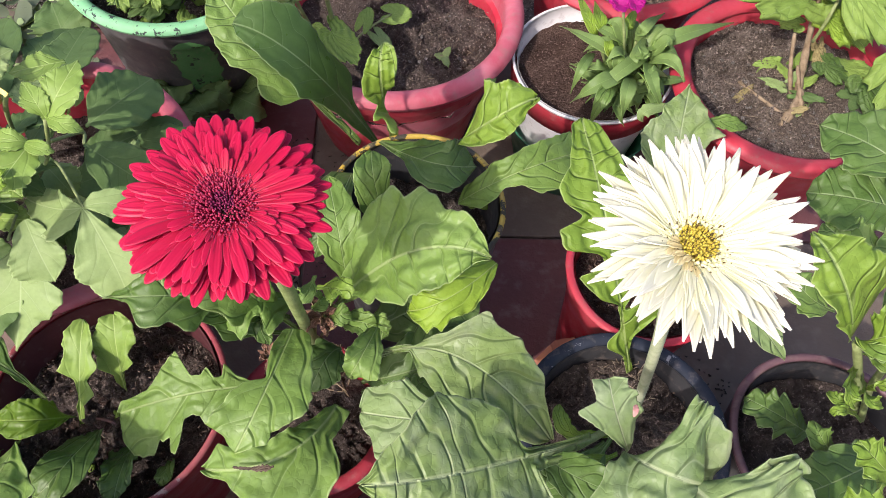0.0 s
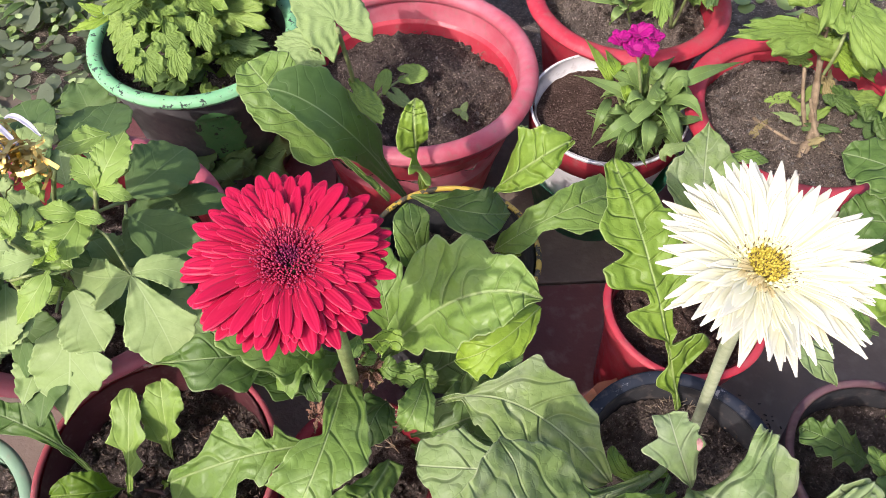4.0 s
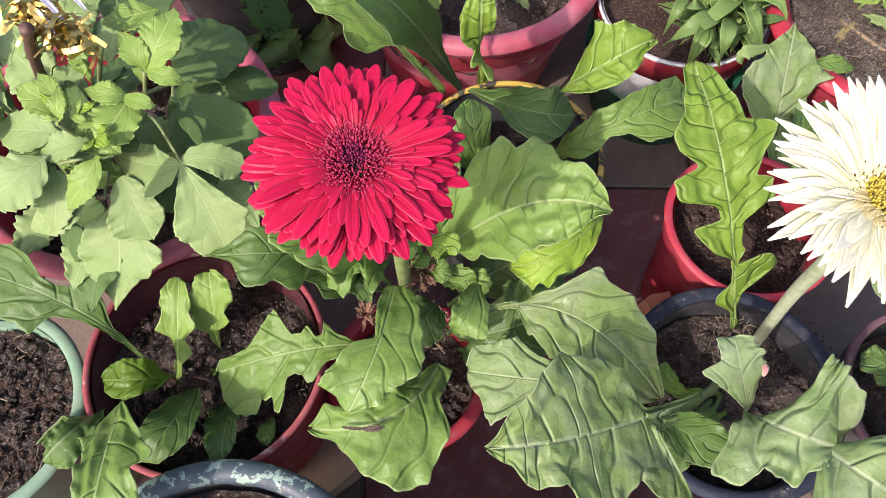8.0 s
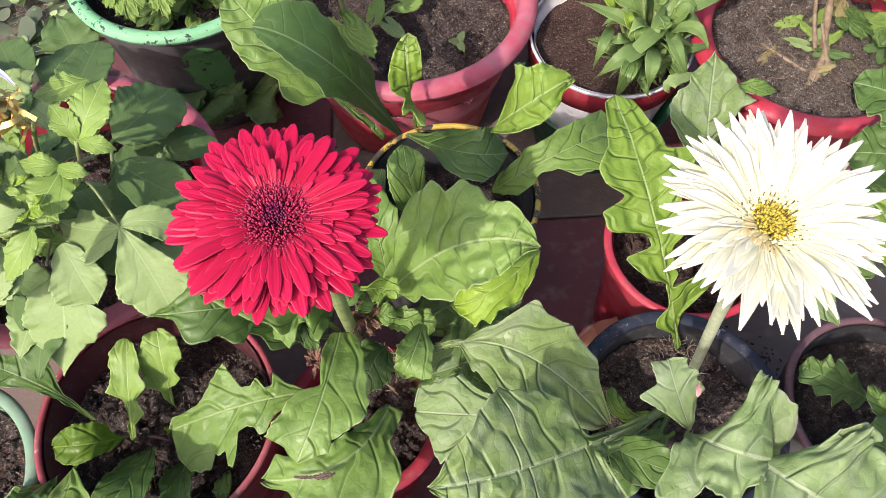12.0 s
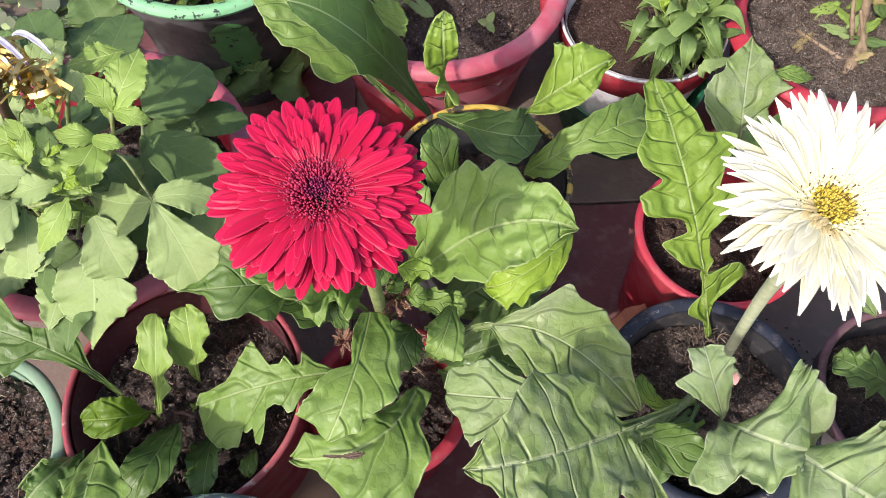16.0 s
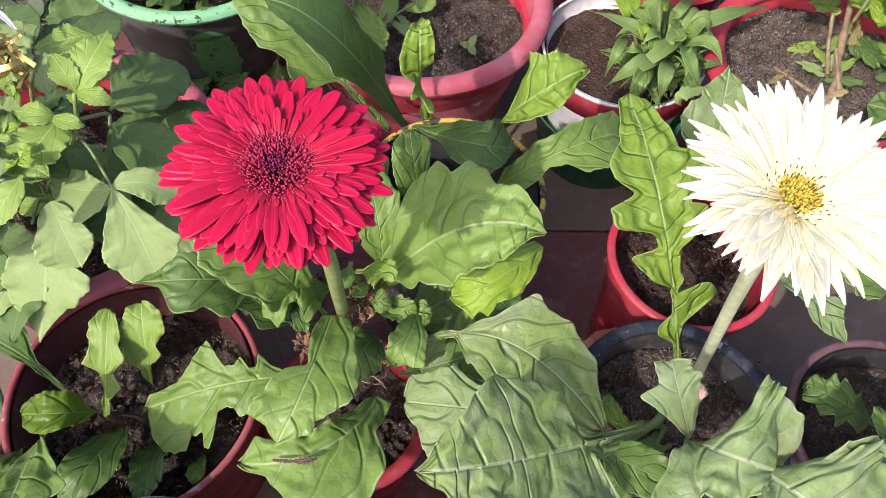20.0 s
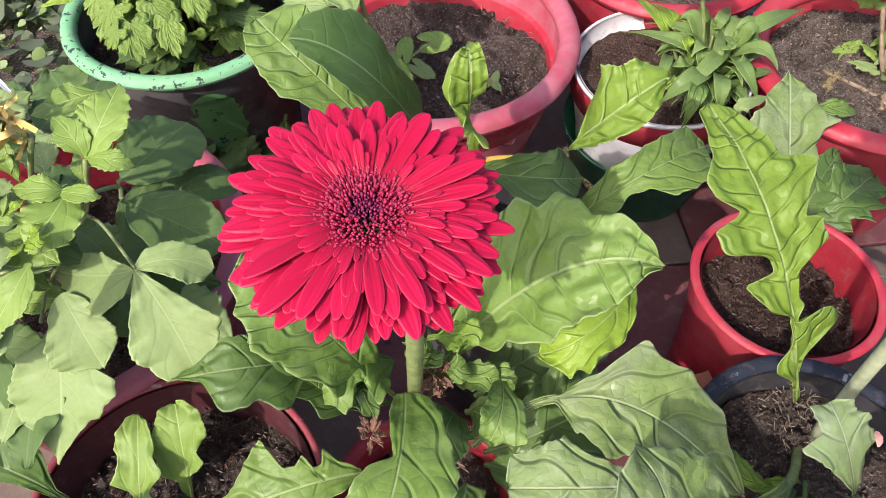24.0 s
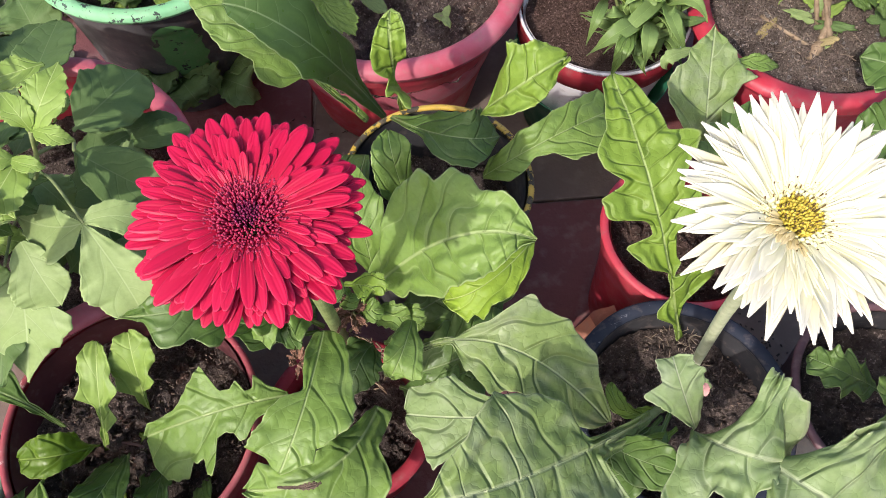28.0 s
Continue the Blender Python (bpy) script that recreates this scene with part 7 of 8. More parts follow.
tube('stem', [(-0.265, 0.582, -0.004), (-0.254, 0.564, 0.030), (-0.237, 0.530, 0.080)], 0.0015, STEM, weed2)
pinks = thing('dianthus_plant', 'dianthus with narrow leaves and magenta flowers in a white pot', 'potted flower', (0.187, 0.490, 0.112), 'dianthus')
leaf(pinks, (0.182, 0.468, 0.155), (0.149, 0.431, 0.185), (0.127, 0.434, 0.155), 0.015, 'lance', LEAF_PINK, stalk=0.0, fine=0.7, fold=0.25, wave=0.06, puff=0.0)
leaf(pinks, (0.206, 0.494, 0.155), (0.168, 0.446, 0.185), (0.140, 0.434, 0.155), 0.013, 'lance', LEAF_PINK, stalk=0.0, fine=0.7, fold=0.25, wave=0.06, puff=0.0)
leaf(pinks, (0.177, 0.485, 0.155), (0.147, 0.476, 0.185), (0.125, 0.526, 0.155), 0.012, 'lance', LEAF_PINK, stalk=0.0, fine=0.7, fold=0.25, wave=0.06, puff=0.0)
leaf(pinks, (0.161, 0.501, 0.155), (0.144, 0.503, 0.185), (0.144, 0.577, 0.155), 0.011, 'lance', LEAF_YOUNG, stalk=0.0, fine=0.7, fold=0.25, wave=0.06, puff=0.0)
leaf(pinks, (0.167, 0.508, 0.155), (0.154, 0.502, 0.185), (0.161, 0.560, 0.155), 0.012, 'lance', LEAF_YOUNG, stalk=0.0, fine=0.7, fold=0.25, wave=0.06, puff=0.0)
leaf(pinks, (0.154, 0.492, 0.155), (0.134, 0.449, 0.185), (0.128, 0.444, 0.155), 0.009, 'lance', LEAF_PINK, stalk=0.0, fine=0.7, fold=0.25, wave=0.06, puff=0.0)
leaf(pinks, (0.208, 0.499, 0.155), (0.226, 0.488, 0.185), (0.290, 0.536, 0.155), 0.014, 'lance', LEAF_PINK, stalk=0.0, fine=0.7, fold=0.25, wave=0.06, puff=0.0)
leaf(pinks, (0.201, 0.486, 0.155), (0.190, 0.437, 0.185), (0.207, 0.423, 0.155), 0.012, 'lance', LEAF_PINK, stalk=0.0, fine=0.7, fold=0.25, wave=0.06, puff=0.0)
leaf(pinks, (0.186, 0.466, 0.155), (0.168, 0.422, 0.185), (0.170, 0.415, 0.155), 0.013, 'lance', LEAF_PINK, stalk=0.0, fine=0.7, fold=0.25, wave=0.06, puff=0.0)
leaf(pinks, (0.169, 0.459, 0.155), (0.148, 0.416, 0.185), (0.141, 0.409, 0.155), 0.014, 'lance', LEAF_MID, stalk=0.0, fine=0.7, fold=0.25, wave=0.06, puff=0.0)
leaf(pinks, (0.187, 0.501, 0.155), (0.160, 0.488, 0.185), (0.146, 0.534, 0.155), 0.010, 'lance', LEAF_PINK, stalk=0.0, fine=0.7, fold=0.25, wave=0.06, puff=0.0)
leaf(pinks, (0.187, 0.516, 0.155), (0.166, 0.498, 0.185), (0.161, 0.540, 0.155), 0.008, 'lance', LEAF_YOUNG, stalk=0.0, fine=0.7, fold=0.25, wave=0.06, puff=0.0)
leaf(pinks, (0.194, 0.508, 0.155), (0.194, 0.497, 0.185), (0.226, 0.546, 0.155), 0.010, 'lance', LEAF_PINK, stalk=0.0, fine=0.7, fold=0.25, wave=0.06, puff=0.0)
leaf(pinks, (0.183, 0.508, 0.155), (0.179, 0.500, 0.185), (0.203, 0.556, 0.155), 0.010, 'lance', LEAF_YOUNG, stalk=0.0, fine=0.7, fold=0.25, wave=0.06, puff=0.0)
leaf(pinks, (0.197, 0.494, 0.155), (0.200, 0.475, 0.185), (0.237, 0.512, 0.155), 0.009, 'lance', LEAF_MID, stalk=0.0, fine=0.7, fold=0.25, wave=0.06, puff=0.0)
leaf(pinks, (0.193, 0.472, 0.155), (0.191, 0.445, 0.185), (0.220, 0.464, 0.155), 0.010, 'lance', LEAF_PINK, stalk=0.0, fine=0.7, fold=0.25, wave=0.06, puff=0.0)
leaf(pinks, (0.167, 0.473, 0.155), (0.146, 0.449, 0.185), (0.141, 0.473, 0.155), 0.010, 'lance', LEAF_PINK, stalk=0.0, fine=0.7, fold=0.25, wave=0.06, puff=0.0)
leaf(pinks, (0.171, 0.466, 0.155), (0.165, 0.458, 0.185), (0.185, 0.510, 0.155), 0.010, 'lance', LEAF_PINK, stalk=0.0, fine=0.7, fold=0.25, wave=0.06, puff=0.0)
leaf(pinks, (0.181, 0.466, 0.155), (0.180, 0.463, 0.185), (0.209, 0.524, 0.155), 0.009, 'lance', LEAF_PINK, stalk=0.0, fine=0.7, fold=0.25, wave=0.06, puff=0.0)
leaf(pinks, (0.168, 0.480, 0.155), (0.158, 0.472, 0.185), (0.169, 0.525, 0.155), 0.009, 'lance', LEAF_YOUNG, stalk=0.0, fine=0.7, fold=0.25, wave=0.06, puff=0.0)
leaf(pinks, (0.185, 0.466, 0.143), (0.188, 0.472, 0.163), (0.206, 0.512, 0.148), 0.010, 'lance', LEAF_PINK, stalk=0.0, fine=0.5, fold=0.25, puff=0.0)
leaf(pinks, (0.200, 0.478, 0.129), (0.189, 0.446, 0.149), (0.193, 0.444, 0.134), 0.008, 'lance', LEAF_PINK, stalk=0.0, fine=0.5, fold=0.25, puff=0.0)
leaf(pinks, (0.183, 0.501, 0.135), (0.171, 0.459, 0.155), (0.173, 0.450, 0.140), 0.008, 'lance', LEAF_MID, stalk=0.0, fine=0.5, fold=0.25, puff=0.0)
leaf(pinks, (0.171, 0.478, 0.128), (0.174, 0.444, 0.148), (0.190, 0.440, 0.133), 0.007, 'lance', LEAF_PINK, stalk=0.0, fine=0.5, fold=0.25, puff=0.0)
leaf(pinks, (0.176, 0.499, 0.132), (0.192, 0.483, 0.152), (0.223, 0.500, 0.137), 0.010, 'lance', LEAF_PINK, stalk=0.0, fine=0.5, fold=0.25, puff=0.0)
leaf(pinks, (0.202, 0.483, 0.130), (0.199, 0.442, 0.150), (0.211, 0.432, 0.135), 0.010, 'lance', LEAF_MID, stalk=0.0, fine=0.5, fold=0.25, puff=0.0)
leaf(pinks, (0.181, 0.498, 0.127), (0.178, 0.465, 0.147), (0.189, 0.465, 0.132), 0.008, 'lance', LEAF_PINK, stalk=0.0, fine=0.5, fold=0.25, puff=0.0)
leaf(pinks, (0.189, 0.481, 0.134), (0.180, 0.477, 0.154), (0.184, 0.506, 0.139), 0.008, 'lance', LEAF_PINK, stalk=0.0, fine=0.5, fold=0.25, puff=0.0)
leaf(pinks, (0.172, 0.472, 0.149), (0.163, 0.467, 0.169), (0.167, 0.495, 0.154), 0.007, 'lance', LEAF_PINK, stalk=0.0, fine=0.5, fold=0.25, puff=0.0)
leaf(pinks, (0.180, 0.489, 0.134), (0.156, 0.476, 0.154), (0.145, 0.496, 0.139), 0.010, 'lance', LEAF_MID, stalk=0.0, fine=0.5, fold=0.25, puff=0.0)
leaf(pinks, (0.165, 0.489, 0.144), (0.173, 0.475, 0.164), (0.195, 0.494, 0.149), 0.010, 'lance', LEAF_MID, stalk=0.0, fine=0.5, fold=0.25, puff=0.0)
leaf(pinks, (0.182, 0.497, 0.128), (0.153, 0.482, 0.148), (0.136, 0.500, 0.133), 0.010, 'lance', LEAF_MID, stalk=0.0, fine=0.5, fold=0.25, puff=0.0)
leaf(pinks, (0.205, 0.505, 0.134), (0.211, 0.491, 0.154), (0.233, 0.511, 0.139), 0.009, 'lance', LEAF_PINK, stalk=0.0, fine=0.5, fold=0.25, puff=0.0)
leaf(pinks, (0.176, 0.468, 0.133), (0.154, 0.455, 0.153), (0.143, 0.474, 0.138), 0.008, 'lance', LEAF_PINK, stalk=0.0, fine=0.5, fold=0.25, puff=0.0)
leaf(pinks, (0.186, 0.467, 0.143), (0.168, 0.432, 0.163), (0.164, 0.427, 0.148), 0.007, 'lance', LEAF_PINK, stalk=0.0, fine=0.5, fold=0.25, puff=0.0)
leaf(pinks, (0.183, 0.478, 0.146), (0.173, 0.439, 0.166), (0.177, 0.432, 0.151), 0.008, 'lance', LEAF_MID, stalk=0.0, fine=0.5, fold=0.25, puff=0.0)
leaf(pinks, (0.167, 0.465, 0.133), (0.149, 0.466, 0.153), (0.142, 0.498, 0.138), 0.008, 'lance', LEAF_PINK, stalk=0.0, fine=0.5, fold=0.25, puff=0.0)
leaf(pinks, (0.193, 0.505, 0.129), (0.202, 0.498, 0.149), (0.226, 0.525, 0.134), 0.009, 'lance', LEAF_PINK, stalk=0.0, fine=0.5, fold=0.25, puff=0.0)
leaf(pinks, (0.197, 0.482, 0.146), (0.164, 0.456, 0.166), (0.145, 0.462, 0.151), 0.010, 'lance', LEAF_MID, stalk=0.0, fine=0.5, fold=0.25, puff=0.0)
leaf(pinks, (0.203, 0.474, 0.137), (0.185, 0.441, 0.157), (0.181, 0.439, 0.142), 0.010, 'lance', LEAF_PINK, stalk=0.0, fine=0.5, fold=0.25, puff=0.0)
leaf(pinks, (0.175, 0.461, 0.137), (0.188, 0.449, 0.157), (0.215, 0.467, 0.142), 0.008, 'lance', LEAF_PINK, stalk=0.0, fine=0.5, fold=0.25, puff=0.0)
leaf(pinks, (0.188, 0.491, 0.127), (0.163, 0.479, 0.147), (0.151, 0.499, 0.132), 0.010, 'lance', LEAF_MID, stalk=0.0, fine=0.5, fold=0.25, puff=0.0)
leaf(pinks, (0.189, 0.470, 0.143), (0.185, 0.470, 0.163), (0.196, 0.503, 0.148), 0.008, 'lance', LEAF_MID, stalk=0.0, fine=0.5, fold=0.25, puff=0.0)
leaf(pinks, (0.172, 0.465, 0.134), (0.164, 0.472, 0.154), (0.168, 0.513, 0.139), 0.008, 'lance', LEAF_PINK, stalk=0.0, fine=0.5, fold=0.25, puff=0.0)
leaf(pinks, (0.183, 0.475, 0.132), (0.165, 0.442, 0.152), (0.161, 0.440, 0.137), 0.008, 'lance', LEAF_PINK, stalk=0.0, fine=0.5, fold=0.25, puff=0.0)
leaf(pinks, (0.195, 0.480, 0.146), (0.176, 0.480, 0.166), (0.172, 0.514, 0.151), 0.008, 'lance', LEAF_PINK, stalk=0.0, fine=0.5, fold=0.25, puff=0.0)
leaf(pinks, (0.198, 0.473, 0.138), (0.214, 0.459, 0.158), (0.246, 0.476, 0.143), 0.009, 'lance', LEAF_PINK, stalk=0.0, fine=0.5, fold=0.25, puff=0.0)
leaf(pinks, (0.176, 0.497, 0.127), (0.181, 0.493, 0.147), (0.201, 0.522, 0.132), 0.009, 'lance', LEAF_MID, stalk=0.0, fine=0.5, fold=0.25, puff=0.0)
leaf(pinks, (0.169, 0.472, 0.136), (0.146, 0.464, 0.156), (0.134, 0.489, 0.141), 0.009, 'lance', LEAF_PINK, stalk=0.0, fine=0.5, fold=0.25, puff=0.0)
leaf(pinks, (0.170, 0.458, 0.141), (0.165, 0.422, 0.161), (0.174, 0.416, 0.146), 0.007, 'lance', LEAF_PINK, stalk=0.0, fine=0.5, fold=0.25, puff=0.0)
tube('stem', [(0.184, 0.483, 0.112), (0.174, 0.487, 0.140), (0.161, 0.481, 0.175)], 0.0013, STEM, pinks)
tube('stem', [(0.189, 0.483, 0.112), (0.188, 0.486, 0.140), (0.186, 0.488, 0.175)], 0.0013, STEM, pinks)
tube('stem', [(0.186, 0.483, 0.112), (0.182, 0.486, 0.140), (0.179, 0.506, 0.175)], 0.0013, STEM, pinks)
tube('stem', [(0.182, 0.483, 0.112), (0.168, 0.487, 0.140), (0.153, 0.492, 0.175)], 0.0013, STEM, pinks)
tube('stem', [(0.191, 0.483, 0.112), (0.195, 0.486, 0.140), (0.192, 0.467, 0.175)], 0.0013, STEM, pinks)
tube('stem', [(0.186, 0.489, 0.130), (0.173, 0.476, 0.180), (0.162, 0.481, 0.222)], 0.0013, STEM, pinks)
ruffled_flower(pinks, (0.151, 0.495, 0.222), 0.013, PETAL_MAGENTA, 1, 9)
ruffled_flower(pinks, (0.167, 0.501, 0.222), 0.014, PETAL_MAGENTA, 2, 9)
ruffled_flower(pinks, (0.180, 0.496, 0.222), 0.012, PETAL_MAGENTA, 7, 9)
ruffled_flower(pinks, (0.159, 0.481, 0.222), 0.012, PETAL_MAGENTA, 8, 9)
ruffled_flower(pinks, (0.172, 0.482, 0.222), 0.011, PETAL_MAGENTA, 9, 9)
tuft = random.Random(41)
for i in range(38):     # crowded shoots in the middle of the clump
    a, f = i * 2.4, tuft.uniform(0.25, 1.0)
    root = Vector((0.186, 0.476, 0.12)) + Vector((math.cos(a) * 0.012, math.sin(a) * 0.012, tuft.uniform(0.0, 0.05)))
    tip = root + Vector((math.cos(a) * 0.042 * f, math.sin(a) * 0.042 * f, tuft.uniform(0.0, 0.03)))
    leaf(pinks, root, (root + tip) / 2 + Vector((0, 0, 0.016)), tip, 0.0125, 'lance', LEAF_PINK, tuft.uniform(-25, 25), 0.0, 0.25, 0.06, 0.0, fine=0.5)
pinks_far = thing('dianthus_plant', 'dianthus with a magenta flower among chrysanthemum leaves', 'potted flower', (0.207, 0.635, 0.122), 'dianthus')
tube('stem', [(0.208, 0.637, 0.120), (0.188, 0.612, 0.170), (0.165, 0.574, 0.232)], 0.0014, STEM, pinks_far)
ruffled_flower(pinks_far, (0.164, 0.582, 0.237), 0.024, PETAL_MAGENTA, 3, 9)
ruffled_flower(pinks_far, (0.146, 0.589, 0.237), 0.014, PETAL_MAGENTA, 4, 9)
leaf(pinks_far, (0.196, 0.632, 0.150), (0.165, 0.610, 0.175), (0.148, 0.629, 0.160), 0.010, 'lance', LEAF_PINK, fine=0.5, stalk=0.0, puff=0.0)
leaf(pinks_far, (0.196, 0.632, 0.150), (0.173, 0.614, 0.175), (0.164, 0.638, 0.160), 0.009, 'lance', LEAF_PINK, fine=0.5, stalk=0.0, puff=0.0)
leaf(pinks_far, (0.196, 0.632, 0.150), (0.178, 0.608, 0.175), (0.174, 0.624, 0.160), 0.009, 'lance', LEAF_PINK, fine=0.5, stalk=0.0, puff=0.0)
leaf(pinks_far, (0.196, 0.632, 0.150), (0.200, 0.621, 0.175), (0.220, 0.652, 0.160), 0.010, 'lance', LEAF_PINK, fine=0.5, stalk=0.0, puff=0.0)
leaf(pinks_far, (0.196, 0.632, 0.150), (0.182, 0.599, 0.175), (0.183, 0.607, 0.160), 0.009, 'lance', LEAF_PINK, fine=0.5, stalk=0.0, puff=0.0)
leaf(pinks_far, (0.196, 0.632, 0.150), (0.175, 0.591, 0.175), (0.169, 0.590, 0.160), 0.010, 'lance', LEAF_PINK, fine=0.5, stalk=0.0, puff=0.0)
leaf(pinks_far, (0.196, 0.632, 0.150), (0.192, 0.612, 0.175), (0.205, 0.634, 0.160), 0.008, 'lance', LEAF_PINK, fine=0.5, stalk=0.0, puff=0.0)
mum_mid = thing('chrysanthemum_plant', 'young chrysanthemum leaves over dry earth', 'potted plant', (0.251, 0.637, 0.120))
leaf(mum_mid, (0.243, 0.644, 0.220), (0.227, 0.597, 0.225), (0.221, 0.574, 0.215), 0.040, 'mum', LEAF_DAHLIA_YOUNG, stalk=0.1, fine=0.9)
leaf(mum_mid, (0.204, 0.562, 0.220), (0.195, 0.530, 0.225), (0.193, 0.518, 0.215), 0.025, 'mum', LEAF_DAHLIA_YOUNG, stalk=0.1, fine=0.9)
leaf(mum_mid, (0.249, 0.599, 0.220), (0.249, 0.570, 0.225), (0.258, 0.560, 0.215), 0.036, 'mum', LEAF_MUM, stalk=0.1, fine=0.9)
leaf(mum_mid, (0.270, 0.617, 0.220), (0.265, 0.580, 0.225), (0.269, 0.564, 0.215), 0.031, 'mum', LEAF_DAHLIA_SHADED, stalk=0.1, fine=0.9)
leaf(mum_mid, (0.234, 0.653, 0.220), (0.215, 0.634, 0.225), (0.204, 0.637, 0.215), 0.033, 'mum', LEAF_MUM, stalk=0.1, fine=0.9)
leaf(mum_mid, (0.285, 0.591, 0.220), (0.286, 0.562, 0.225), (0.297, 0.552, 0.215), 0.031, 'mum', LEAF_MUM, stalk=0.1, fine=0.9)
leaf(mum_mid, (0.254, 0.574, 0.220), (0.242, 0.548, 0.225), (0.240, 0.540, 0.215), 0.023, 'mum', LEAF_DAHLIA_SHADED, stalk=0.1, fine=0.9)
leaf(mum_mid, (0.311, 0.626, 0.220), (0.319, 0.601, 0.225), (0.338, 0.598, 0.215), 0.037, 'mum', LEAF_MUM, stalk=0.1, fine=0.9)
leaf(mum_mid, (0.267, 0.582, 0.220), (0.277, 0.568, 0.225), (0.298, 0.572, 0.215), 0.026, 'mum', LEAF_MUM, stalk=0.1, fine=0.9)
tube('stem', [(0.250, 0.632, 0.120), (0.237, 0.617, 0.180), (0.239, 0.639, 0.220)], 0.0018, STEM, mum_mid)
tube('stem', [(0.252, 0.632, 0.120), (0.256, 0.613, 0.190), (0.287, 0.599, 0.220)], 0.0016, STEM, mum_mid)
bush = thing('chrysanthemum_plant', 'bushy young chrysanthemum in a black pot', 'potted plant', (-0.282, 0.613, 0.125))
leaf(bush, (-0.314, 0.590, 0.190), (-0.317, 0.575, 0.195), (-0.343, 0.568, 0.190), 0.015, 'ovate', LEAF_YOUNG, stalk=0.05, fine=0.7)
leaf(bush, (-0.314, 0.590, 0.190), (-0.320, 0.591, 0.195), (-0.343, 0.610, 0.190), 0.013, 'ovate', LEAF_YOUNG, stalk=0.05, fine=0.7)
leaf(bush, (-0.276, 0.550, 0.200), (-0.277, 0.523, 0.205), (-0.293, 0.526, 0.185), 0.034, 'mum', LEAF_MUM, stalk=0.05, fine=0.9)
leaf(bush, (-0.262, 0.527, 0.200), (-0.253, 0.497, 0.205), (-0.257, 0.495, 0.185), 0.038, 'mum', LEAF_MUM, stalk=0.05, fine=0.9)
leaf(bush, (-0.289, 0.573, 0.200), (-0.288, 0.548, 0.205), (-0.302, 0.552, 0.185), 0.035, 'mum', LEAF_MUM, stalk=0.05, fine=0.9)
leaf(bush, (-0.235, 0.527, 0.200), (-0.226, 0.498, 0.205), (-0.228, 0.497, 0.185), 0.029, 'mum', LEAF_MUM, stalk=0.05, fine=0.9)
leaf(bush, (-0.253, 0.573, 0.200), (-0.263, 0.579, 0.205), (-0.288, 0.617, 0.185), 0.036, 'mum', LEAF_MUM, stalk=0.05, fine=0.9)
leaf(bush, (-0.222, 0.565, 0.200), (-0.211, 0.536, 0.205), (-0.210, 0.537, 0.185), 0.030, 'mum', LEAF_MUM, stalk=0.05, fine=0.9)
leaf(bush, (-0.272, 0.614, 0.200), (-0.288, 0.620, 0.205), (-0.319, 0.661, 0.185), 0.037, 'mum', LEAF_MUM, stalk=0.05, fine=0.9)
leaf(bush, (-0.246, 0.615, 0.200), (-0.235, 0.623, 0.205), (-0.237, 0.667, 0.185), 0.043, 'mum', LEAF_MUM, stalk=0.05, fine=0.9)
leaf(bush, (-0.227, 0.598, 0.200), (-0.208, 0.583, 0.205), (-0.199, 0.600, 0.185), 0.036, 'mum', LEAF_MUM, stalk=0.05, fine=0.9)
leaf(bush, (-0.249, 0.550, 0.200), (-0.233, 0.525, 0.205), (-0.229, 0.529, 0.185), 0.034, 'mum', LEAF_MUM, stalk=0.05, fine=0.9)
leaf(bush, (-0.267, 0.565, 0.200), (-0.278, 0.575, 0.205), (-0.304, 0.617, 0.185), 0.031, 'mum', LEAF_MUM, stalk=0.05, fine=0.9)
leaf(bush, (-0.270, 0.520, 0.200), (-0.271, 0.504, 0.205), (-0.286, 0.515, 0.185), 0.024, 'mum', LEAF_MUM, stalk=0.05, fine=0.9)
leaf(weed2, (-0.347, 0.538, 0.080), (-0.344, 0.538, 0.120), (-0.365, 0.577, 0.120), 0.060, 'broad', LEAF_DAHLIA_SHADED, stalk=0.05)
leaf(dahlia_plant, (-0.259, 0.259, 0.300), (-0.262, 0.258, 0.307), (-0.270, 0.265, 0.305), 0.005, 'ovate', LEAF_YOUNG, stalk=0.05, puff=0.0, fold=0.2, name='leaflet', fine=0.6)
leaf(dahlia_plant, (-0.256, 0.258, 0.300), (-0.254, 0.260, 0.307), (-0.259, 0.268, 0.305), 0.004, 'ovate', LEAF_YOUNG, stalk=0.05, puff=0.0, fold=0.2, name='leaflet', fine=0.6)
leaf(dahlia_plant, (-0.249, 0.256, 0.300), (-0.241, 0.255, 0.307), (-0.238, 0.260, 0.305), 0.005, 'ovate', LEAF_YOUNG, stalk=0.05, puff=0.0, fold=0.2, name='leaflet', fine=0.6)
leaf(dahlia_plant, (-0.250, 0.254, 0.300), (-0.246, 0.256, 0.307), (-0.247, 0.264, 0.305), 0.004, 'ovate', LEAF_DAHLIA_YOUNG, stalk=0.05, puff=0.0, fold=0.2, name='leaflet', fine=0.6)
leaf(dahlia_plant, (-0.258, 0.254, 0.300), (-0.258, 0.248, 0.307), (-0.264, 0.248, 0.305), 0.005, 'ovate', LEAF_DAHLIA_YOUNG, stalk=0.05, puff=0.0, fold=0.2, name='leaflet', fine=0.6)
leaf(dahlia_plant, (-0.253, 0.254, 0.300), (-0.243, 0.247, 0.307), (-0.239, 0.247, 0.305), 0.005, 'ovate', LEAF_DAHLIA_YOUNG, stalk=0.05, puff=0.0, fold=0.2, name='leaflet', fine=0.6)
